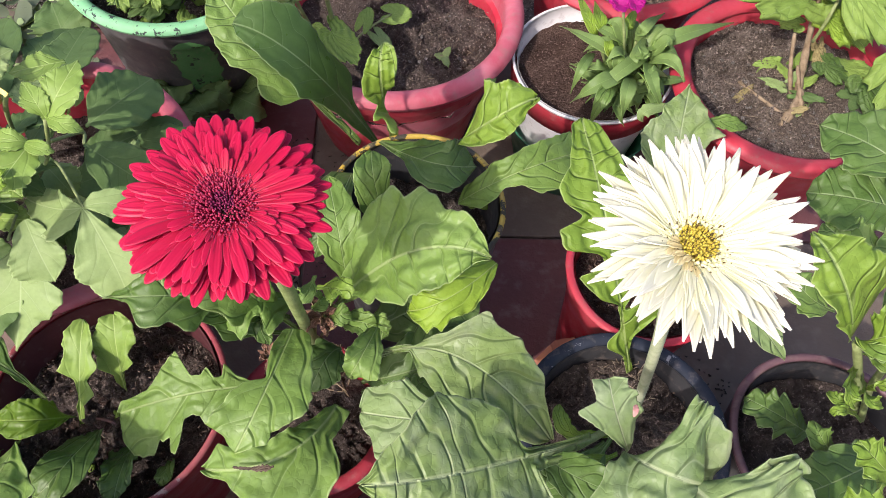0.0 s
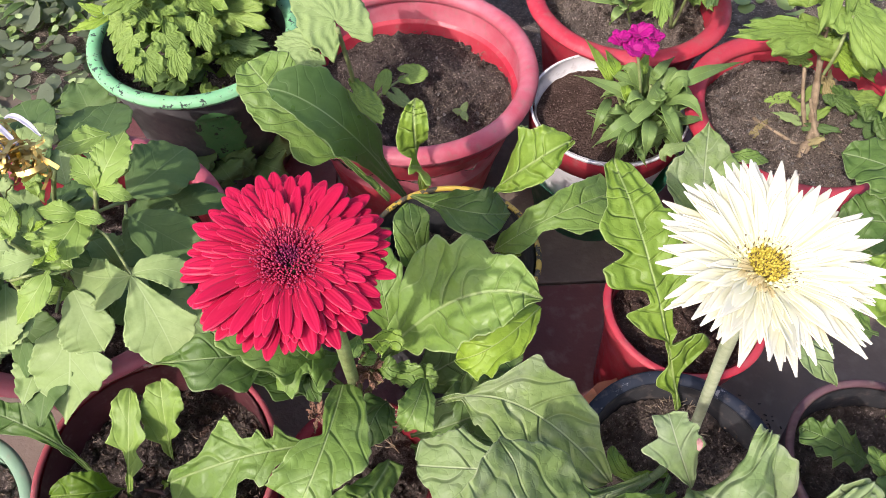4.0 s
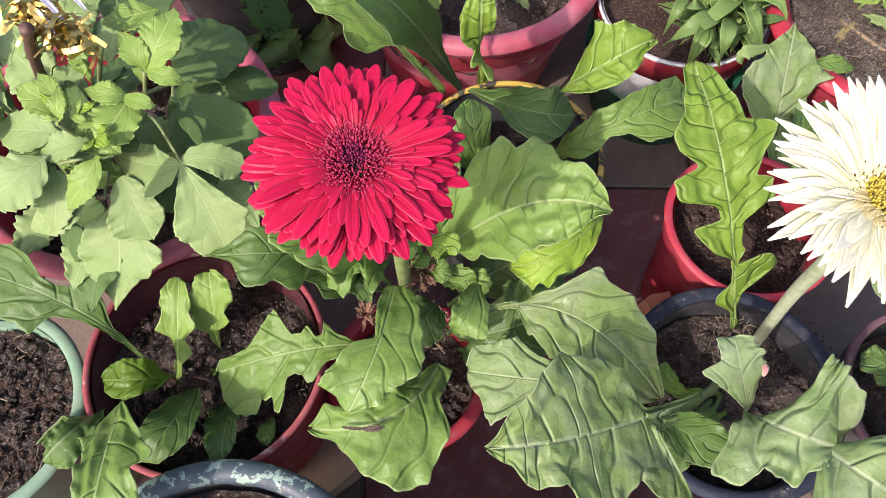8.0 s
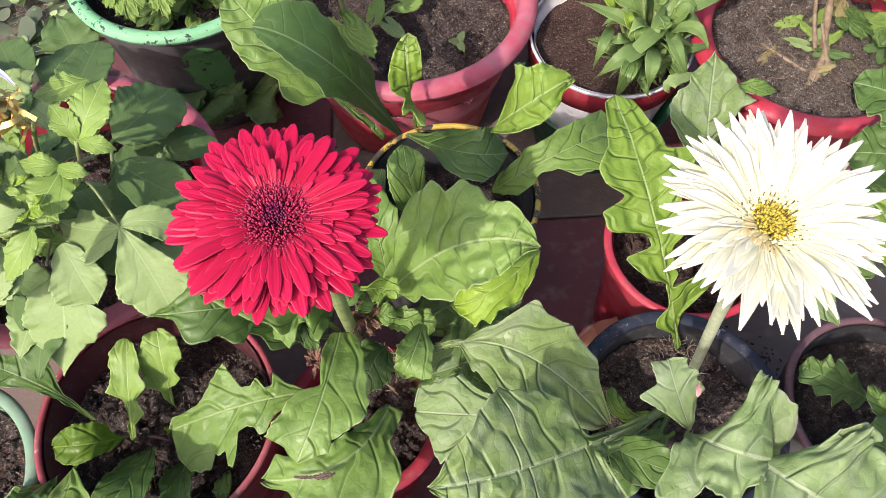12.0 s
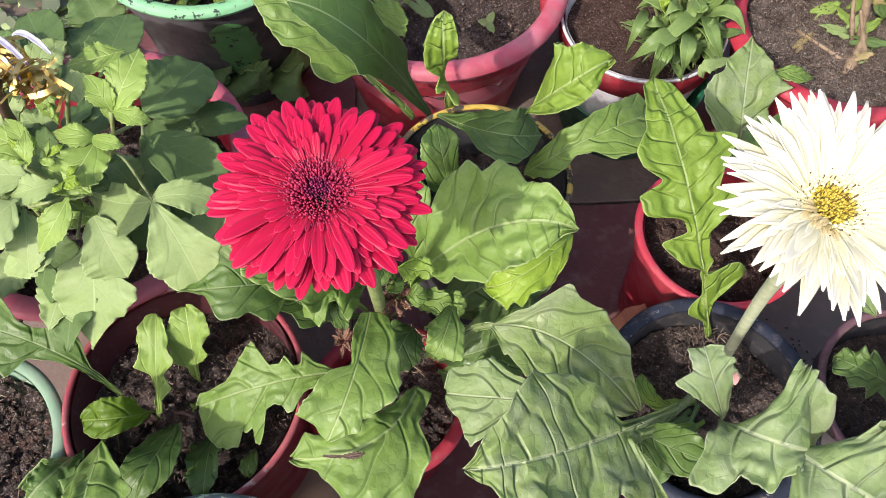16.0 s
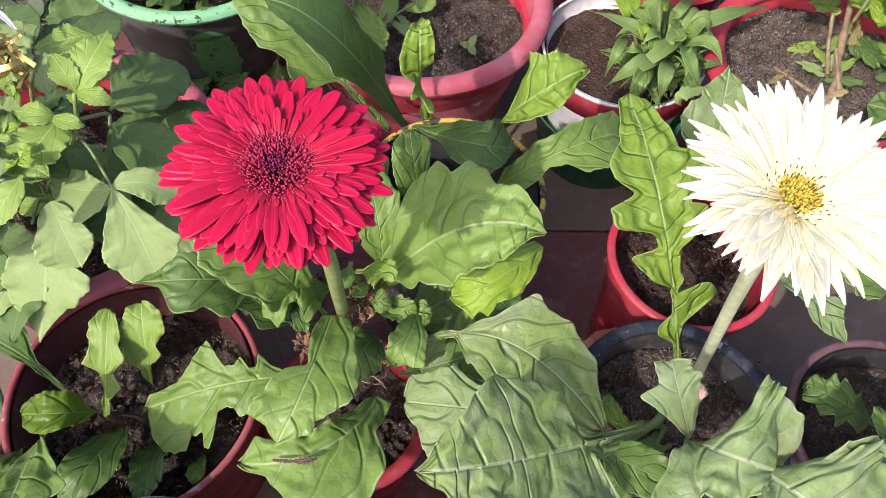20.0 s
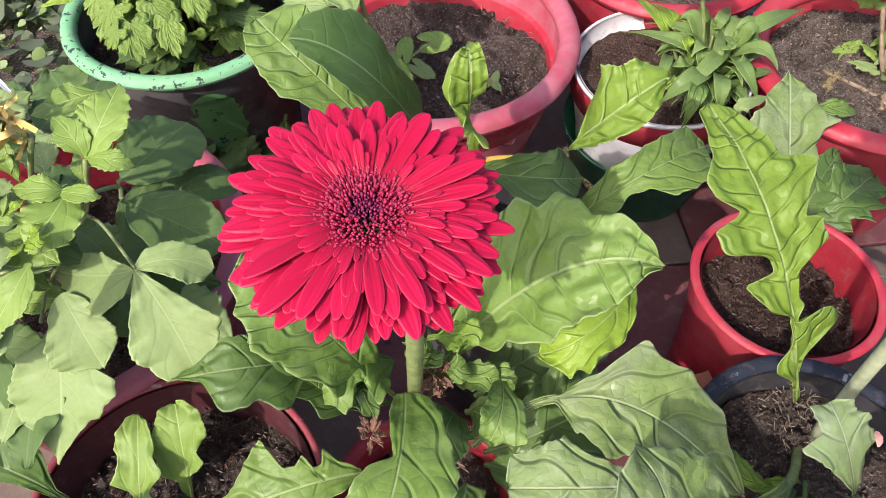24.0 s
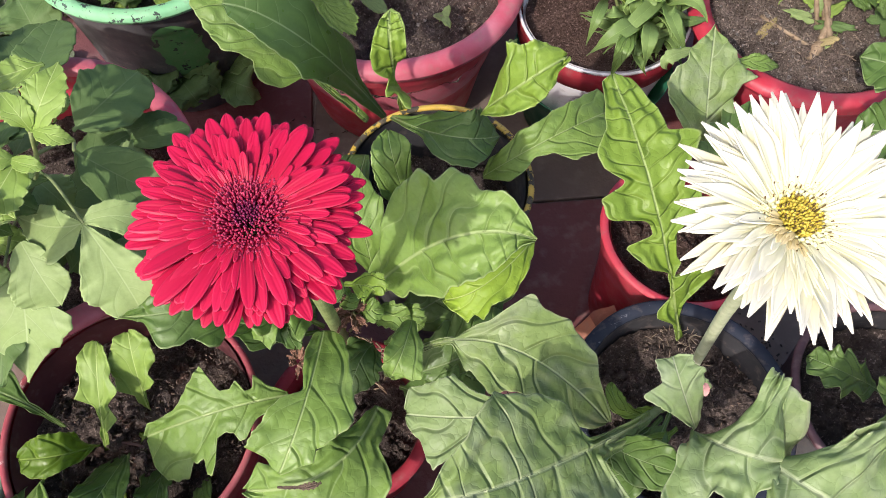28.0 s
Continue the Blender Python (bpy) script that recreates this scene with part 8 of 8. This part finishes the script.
leaf(dahlia_plant, (-0.237, 0.239, 0.300), (-0.235, 0.231, 0.307), (-0.239, 0.229, 0.305), 0.005, 'ovate', LEAF_YOUNG, stalk=0.05, puff=0.0, fold=0.2, name='leaflet', fine=0.6)
leaf(dahlia_plant, (-0.236, 0.243, 0.300), (-0.230, 0.241, 0.307), (-0.228, 0.246, 0.305), 0.005, 'ovate', LEAF_YOUNG, stalk=0.05, puff=0.0, fold=0.2, name='leaflet', fine=0.6)
leaf(dahlia_plant, (-0.251, 0.282, 0.300), (-0.250, 0.282, 0.307), (-0.254, 0.290, 0.305), 0.006, 'ovate', LEAF_DAHLIA_YOUNG, stalk=0.05, puff=0.0, fold=0.2, name='leaflet', fine=0.6)
leaf(dahlia_plant, (-0.273, 0.295, 0.300), (-0.273, 0.295, 0.307), (-0.279, 0.303, 0.305), 0.008, 'ovate', LEAF_DAHLIA, stalk=0.05, puff=0.0, fold=0.2, name='leaflet', fine=0.6)
leaf(dahlia_plant, (-0.205, 0.296, 0.300), (-0.201, 0.296, 0.307), (-0.201, 0.304, 0.305), 0.008, 'ovate', LEAF_DAHLIA_YOUNG, stalk=0.05, puff=0.0, fold=0.2, name='leaflet', fine=0.6)
leaf(dahlia_plant, (-0.207, 0.290, 0.300), (-0.207, 0.289, 0.307), (-0.211, 0.296, 0.305), 0.006, 'ovate', LEAF_YOUNG, stalk=0.05, puff=0.0, fold=0.2, name='leaflet', fine=0.6)
leaf(mum_plant, (0.336, 0.478, 0.140), (0.338, 0.476, 0.155), (0.354, 0.492, 0.150), 0.011, 'mum', LEAF_DAHLIA, stalk=0.1, fine=0.6)
leaf(mum_plant, (0.340, 0.471, 0.140), (0.344, 0.466, 0.155), (0.362, 0.480, 0.150), 0.013, 'mum', LEAF_MUM, stalk=0.1, fine=0.6)
leaf(mum_plant, (0.336, 0.486, 0.140), (0.322, 0.482, 0.155), (0.322, 0.496, 0.150), 0.010, 'mum', LEAF_MUM, stalk=0.1, fine=0.6)
leaf(mum_plant, (0.335, 0.464, 0.140), (0.340, 0.448, 0.155), (0.359, 0.448, 0.150), 0.013, 'mum', LEAF_DAHLIA_SHADED, stalk=0.1, fine=0.6)
leaf(mum_plant, (0.329, 0.471, 0.140), (0.309, 0.464, 0.155), (0.302, 0.475, 0.150), 0.012, 'mum', LEAF_DAHLIA, stalk=0.1, fine=0.6)
leaf(mum_plant, (0.343, 0.500, 0.140), (0.347, 0.497, 0.155), (0.365, 0.513, 0.150), 0.013, 'mum', LEAF_MUM, stalk=0.1, fine=0.6)
leaf(mum_plant, (0.331, 0.444, 0.140), (0.329, 0.433, 0.155), (0.340, 0.439, 0.150), 0.010, 'mum', LEAF_DRY, stalk=0.1, fine=0.6)
leaf(mum_plant, (0.359, 0.515, 0.140), (0.358, 0.496, 0.155), (0.372, 0.496, 0.150), 0.016, 'mum', LEAF_MUM, stalk=0.1, fine=0.6)
leaf(mum_plant, (0.383, 0.457, 0.140), (0.385, 0.454, 0.155), (0.404, 0.469, 0.150), 0.031, 'mum', LEAF_DAHLIA_SHADED, stalk=0.1, fine=0.6)
leaf(mum_plant, (0.387, 0.500, 0.140), (0.394, 0.478, 0.155), (0.417, 0.476, 0.150), 0.031, 'mum', LEAF_MUM, stalk=0.1, fine=0.6)
leaf(weed2, (-0.244, 0.539, 0.060), (-0.241, 0.538, 0.085), (-0.245, 0.554, 0.095), 0.031, 'mum', LEAF_BRIGHT, stalk=0.1, fine=0.8)
leaf(weed2, (-0.244, 0.539, 0.060), (-0.228, 0.546, 0.085), (-0.221, 0.562, 0.090), 0.013, 'mum', LEAF_BRIGHT, stalk=0.1, fine=0.6)
leaf(weed2, (-0.241, 0.540, 0.050), (-0.210, 0.509, 0.070), (-0.194, 0.502, 0.060), 0.040, 'broad', LEAF_DAHLIA_SHADED, stalk=0.05, fine=0.7)
leaf(weed2, (-0.245, 0.544, 0.050), (-0.245, 0.514, 0.070), (-0.248, 0.500, 0.060), 0.034, 'broad', LEAF_DAHLIA_SHADED, stalk=0.05, fine=0.7)



# ---- bushy plants ----
sprig(bush, (-0.236, 0.6, 0.125), 18, 0.075, 0.005, 0.05, 0.05, "mum", [LEAF_MUM, LEAF_MUM, LEAF_DAHLIA_SHADED], 3, 0.85, 0.25, 0.7)
sprig(bush, (-0.248, 0.615, 0.125), 20, 0.07, 0.03, 0.11, 0.05, "mum", [LEAF_MUM], 4, 0.85, 0.35, 0.7)
sprig(bush, (-0.225, 0.655, 0.135), 16, 0.07, 0.02, 0.1, 0.05, "mum", [LEAF_MUM], 14, 0.85, 0.3, 0.6)
mum_far = thing("chrysanthemum_plant", "chrysanthemum with yellow-green lobed leaves", "potted plant", (0.255, 0.685, 0.12))
sprig(mum_far, (0.262, 0.682, 0.12), 30, 0.1, 0.03, 0.13, 0.055, "mum", [LEAF_MUM, LEAF_DAHLIA_YOUNG, LEAF_MUM], 9, 0.75, 0.2, 0.6)

sprig(dahlia_plant, (-0.31, 0.29, 0.17), 34, 0.1, 0.04, 0.13, 0.034, "ovate", [LEAF_DAHLIA_YOUNG, LEAF_DAHLIA, LEAF_DAHLIA_SHADED], 31, 0.6, 0.4, 0.5)
sprig(dahlia_plant, (-0.285, 0.315, 0.15), 15, 0.13, 0.02, 0.075, 0.06, "ovate", [LEAF_DAHLIA, LEAF_DAHLIA, LEAF_DAHLIA_SHADED], 32, 0.62, 0.25, 0.7)


def litter(label, name, at, r, z, count, mat, seed, ln=0.012, thick=0.0004):
    """Straw, root hairs and crumbs of bark lying on the earth, one mesh."""
    rng = np.random.default_rng(seed)
    verts, faces = [], []
    for _ in range(count):
        rr, a, w = r * math.sqrt(rng.random()), rng.random() * 6.28, rng.random() * 6.28
        bend, size = rng.normal() * 0.5, ln * rng.uniform(0.3, 1.3)
        p = np.array((at[0] + rr * math.cos(a), at[1] + rr * math.sin(a), z + 0.001 + 0.004 * rng.random()))
        k = len(verts)
        for q in range(5):
            d = np.array((math.cos(w), math.sin(w), 0.15 * math.sin(q * 2 + a)))
            n = np.array((-math.sin(w), math.cos(w), 0))
            for o in (n, np.array((0, 0, 1.4)), -n):
                verts.append(tuple(p + o * thick))
            p = p + d * size / 4
            w += bend / 4
        for q in range(4):
            for o in range(3):
                faces.append((k + q * 3 + o, k + q * 3 + (o + 1) % 3, k + q * 3 + 3 + (o + 1) % 3, k + q * 3 + 3 + o))
    return tagged(mesh_part(name, verts, faces, mat), label, "plant litter", kind="stuff")


def grit(label, at, r, z, count, mat, seed, size=0.0022):
    """Pebbles and crumbs lying on the earth, one mesh."""
    rng = np.random.default_rng(seed)
    corners = np.array(((1, 0, 0), (0, 1, 0), (-1, 0, 0), (0, -1, 0), (0.6, 0.6, 0.6), (-0.6, 0.5, 0.7), (-0.5, -0.7, 0.6), (0.6, -0.6, 0.7)))
    shell = ((0, 1, 4), (1, 2, 5), (2, 3, 6), (3, 0, 7), (4, 1, 5), (5, 2, 6), (6, 3, 7), (7, 0, 4), (4, 5, 6, 7), (3, 2, 1, 0))
    verts, faces = [], []
    for _ in range(count):
        rr, a = r * math.sqrt(rng.random()), rng.random() * 6.28
        turn = np.array(Euler((0, 0, rng.random() * 6.28)).to_matrix())
        span = size * (0.25 + 0.9 * rng.random() ** 3) * np.array((1, rng.uniform(0.6, 1), rng.uniform(0.5, 0.9)))
        k = len(verts)
        verts += [tuple(np.array((at[0] + rr * math.cos(a), at[1] + rr * math.sin(a), z)) + turn @ (v * span)) for v in corners + rng.normal(0, 0.1, (8, 3))]
        faces += [tuple(i + k for i in f) for f in shell]
    return tagged(mesh_part("grit", verts, faces, mat, smooth=False), label, "grit", kind="stuff")


grit("pale grit and crumbs on dry earth", (0.33, 0.47), 0.085, 0.1295, 420, STONE, 71)
grit("pale grit and crumbs on dry earth", (0.2, 0.65), 0.085, 0.1215, 420, STONE, 72)
grit("pale crumbs on dark earth", (0.015, 0.565), 0.07, 0.1065, 260, STONE, 73)
grit("brown crumbs on dark earth", (-0.2045, 0.163), 0.066, 0.133, 320, SOIL_BROWN, 74, 0.004)
grit("brown crumbs on dark earth", (-0.172, -0.006), 0.082, 0.181, 420, SOIL_BROWN, 75, 0.004)
grit("brown crumbs on dark earth", (-0.349, 0.127), 0.06, 0.143, 320, SOIL_BROWN, 76, 0.004)
STRAW = skin_material("straw", (0.2, 0.155, 0.1), (0.38, 0.31, 0.22), 0.8, 200.0)
litter("pale straw and root hairs on dry earth", "straw_litter", (0.35, 0.465), 0.065, 0.13, 120, STRAW, 41, 0.01, 0.0003)
litter("pale root hairs on dark earth", "straw_litter", (0.15, 0.19), 0.022, 0.129, 60, STRAW, 42, 0.006, 0.0003)
litter("few straw crumbs on dark earth", "straw_litter", (-0.172, -0.006), 0.075, 0.174, 34, STRAW, 43, 0.01)
litter("few straw crumbs on dark earth", "straw_litter", (-0.349, 0.127), 0.055, 0.144, 22, STRAW, 44, 0.01)
litter("few straw crumbs on dark earth", "straw_litter", (-0.202, 0.163), 0.065, 0.133, 30, STRAW, 45, 0.007, 0.0003)
litter("pale crumbs on dark earth", "straw_litter", (0.0, 0.565), 0.085, 0.107, 110, STRAW, 46, 0.006)
litter("dry crumbs of earth and straw", "straw_litter", (0.203, 0.654), 0.08, 0.122, 150, STRAW, 47, 0.008)
litter("dry fibres round a stalk base", "straw_litter", (-0.065, 0.2), 0.02, 0.125, 80, STEM_BROWN, 48, 0.007, 0.0006)

DEBRIS = skin_material("dark_debris", (0.02, 0.016, 0.013), (0.09, 0.07, 0.055), 0.9, 200.0)
litter("dark dry crumbs and leaf bits on the tiles", "floor_litter", (0.235, 0.205), 0.06, 0.0, 350, DEBRIS, 51, 0.0025, 0.0008)
litter("dark dry crumbs and leaf bits on the tiles", "floor_litter", (0.07, 0.23), 0.05, 0.0, 120, DEBRIS, 52, 0.004, 0.0006)
litter("dry grit and leaf bits between the pots", "floor_litter", (-0.12, 0.42), 0.09, 0.0, 160, DEBRIS, 53, 0.003, 0.0006)

FIBRE = skin_material("peat_fibre", (0.05, 0.034, 0.026), (0.2, 0.15, 0.11), 0.9, 300.0)
for at, r, z, n, seed in (((-0.172, -0.006), 0.082, 0.181, 900, 61), ((-0.349, 0.127), 0.06, 0.143, 600, 62), ((-0.202, 0.163), 0.068, 0.137, 600, 63), ((0.14, 0.148), 0.058, 0.128, 450, 64), ((-0.03, 0.55), 0.1, 0.107, 700, 65), ((0.332, 0.475), 0.088, 0.13, 700, 66), ((0.175, 0.275), 0.05, 0.117, 350, 67)):
    litter("crumbly peat fibres on the earth", "peat_crumbs", at, r, z, n, FIBRE, seed, 0.0021, 0.0006)

# ---- marigold and weeds on the open earth ----
marigold = thing("marigold_plant", "small marigold with an orange flower", "flower", (-0.51, 0.86, 0.0))
sprig(marigold, (-0.51, 0.86, -0.01), 40, 0.08, 0.0, 0.045, 0.04, "lance", [LEAF_MUM, LEAF_DAHLIA_SHADED], 11, 0.2, 0.6, 0.3)
tube("stem", [(-0.51, 0.86, -0.01), (-0.507, 0.855, 0.03), (-0.505, 0.85, 0.055)], 0.0016, STEM, marigold)
ruffled_flower(marigold, (-0.505, 0.85, 0.056), 0.02, PETAL_ORANGE, 5, 22, "orange petal")


def weed_patch(label, x0, x1, y0, y1, count, size, mat, seed):
    """Low weeds, one mesh of many small round blades."""
    rng = np.random.default_rng(seed)
    verts, faces, uvs = [], [], []
    for _ in range(count):
        c = np.array((rng.uniform(x0, x1), rng.uniform(y0, y1), rng.uniform(0.0, 0.03)))
        a, tilt, r = rng.random() * 6.28, rng.normal() * 0.35, size * rng.uniform(0.5, 1.2)
        turn = np.array(Euler((tilt, rng.normal() * 0.3, a)).to_matrix())
        k = len(verts)
        verts.append(tuple(c))
        uvs.append((0.5, 0.2))
        for q in range(9):
            w = q * 2 * math.pi / 9
            verts.append(tuple(c + turn @ np.array((math.cos(w) * r, math.sin(w) * r * 0.7, 0.15 * r * math.cos(2 * w)))))
            uvs.append((0.5 + 0.4 * math.cos(w), 0.2 + 0.12 * math.sin(w)))
        faces += [(k, k + 1 + q, k + 1 + (q + 1) % 9) for q in range(9)]
    return tagged(mesh_part("weeds", verts, faces, mat, None, "", uvs), label, "weeds", kind="stuff")


weed_patch("low dark round-leaved weeds on bare earth", -0.75, -0.36, 0.6, 1.2, 330, 0.014, LEAF_WEED, 1)
weed_patch("low green weeds on bare earth", -0.8, -0.3, 0.72, 1.5, 260, 0.009, LEAF_MUM, 2)
weed_patch("leafy dark weeds beside the pots", -0.62, -0.37, 0.5, 0.95, 170, 0.02, LEAF_WEED, 4)
weed_patch("fine pale weeds beside the pots", -0.62, -0.38, 0.5, 1.0, 260, 0.006, LEAF_DAHLIA, 5)
weed_patch("green weeds behind the pots", 0.3, 0.8, 0.72, 1.3, 260, 0.012, LEAF_MUM, 3)

# ---- tinsel on the dahlia ----
FOIL, ft, fb = material("gold_foil", 0.35, 0.6)
fb.inputs["Metallic"].default_value = 1.0
ft.links.new(mixed(ft, noise_fac(ft, 90.0, 3.0, 0.3, 0.7), (0.45, 0.3, 0.06), (0.72, 0.55, 0.2)), fb.inputs["Base Color"])
FILM, lt, lb = material("silver_film", 0.25, 0.6)
lt.links.new(mixed(lt, noise_fac(lt, 60.0, 3.0, 0.3, 0.7), (0.25, 0.25, 0.32), (0.55, 0.55, 0.62)), lb.inputs["Base Color"])
tinsel = thing("tinsel_garland", "gold tinsel tied round a dahlia stem", "tinsel", (-0.272, 0.297, 0.33))
tr = np.random.default_rng(21)
tv, tf = [], []
for _ in range(150):
    f0 = tr.random()
    c = np.array((-0.278, 0.308, 0.328)) + np.array((0.034, -0.026, -0.004)) * f0 + tr.normal(size=3) * np.array((0.006, 0.005, 0.005))
    turn = np.array(Euler((tr.normal() * 0.6, tr.normal() * 0.6, 0.9 + tr.normal() * 0.9)).to_matrix())
    ln, wd = tr.uniform(0.008, 0.024), tr.uniform(0.0004, 0.0016)
    k = len(tv)
    bow = tr.normal() * 0.35
    for q in range(7):
        f = q / 6
        for side_way in (-1, 1):
            tv.append(tuple(c + turn @ np.array((ln * (f - 0.5), side_way * wd + bow * ln * (f - 0.5) ** 2, 0.22 * ln * math.sin(f * 3.1) + 0.0007 * math.sin(f * 20)))))
    tf += [(k + 2 * q, k + 2 * q + 2, k + 2 * q + 3, k + 2 * q + 1) for q in range(6)]
tagged(put(mesh_part("foil", tv, tf, FOIL, None, "crinkled gold foil strips"), tinsel), kind="stuff")
for p0, p1, p2 in (((-0.277, 0.313, 0.334), (-0.263, 0.303, 0.338), (-0.249, 0.290, 0.332)), ((-0.263, 0.312, 0.334), (-0.252, 0.308, 0.338), (-0.240, 0.299, 0.332)), ((-0.272, 0.300, 0.332), (-0.262, 0.293, 0.335), (-0.254, 0.283, 0.33))):
    leaf(tinsel, p0, p1, p2, 0.0034, "oval", FILM, stalk=0.0, fold=0.5, puff=0.0, name="film_strip", label="shiny silver film strip", fine=0.6)

# ---- broken clay piece between the pots ----
shard_bm = bmesh.new()
bmesh.ops.create_cube(shard_bm, size=1.0, matrix=Matrix.Diagonal((0.024, 0.01, 0.09, 1)))
bmesh.ops.subdivide_edges(shard_bm, edges=shard_bm.edges[:], cuts=3, use_grid_fill=True)
for v in shard_bm.verts:
    v.co += noise.noise_vector(v.co * 70) * 0.003
    v.co.x *= 1.1 - 4.0 * max(v.co.z, 0)
shard_me = bpy.data.meshes.new("clay_shard")
shard_bm.to_mesh(shard_me)
shard_bm.free()
CLAY = floor_material("terracotta", (0.42, 0.17, 0.1), (0.55, 0.27, 0.18), 0.85)
shard_me.materials.append(CLAY)
shard = tagged(new("clay_shard", shard_me), "broken terracotta piece standing between pots", "clay shard")
shard.matrix_world = pose(0.112, 0.24, 0.046, 8, 4, 25)

# ---- added block between two pots, in place of a sunlit bit of tile ----
block_bm = bmesh.new()
bmesh.ops.create_cube(block_bm, size=1.0, matrix=Matrix.Diagonal((0.075, 0.048, 0.03, 1)))
bmesh.ops.subdivide_edges(block_bm, edges=block_bm.edges[:], cuts=4, use_grid_fill=True)
for v in block_bm.verts:
    v.co += noise.noise_vector(v.co * 55) * 0.0022
block_me = bpy.data.meshes.new("half_brick")
block_bm.to_mesh(block_me)
block_bm.free()
block_me.materials.append(TILE_SUNLIT)
brick = tagged(new("half_brick", block_me), "sandy block standing in for a sunlit bit of beige tile", "brick")
brick.matrix_world = pose(-0.146, 0.122, 0.0155, 0, 0, 42)
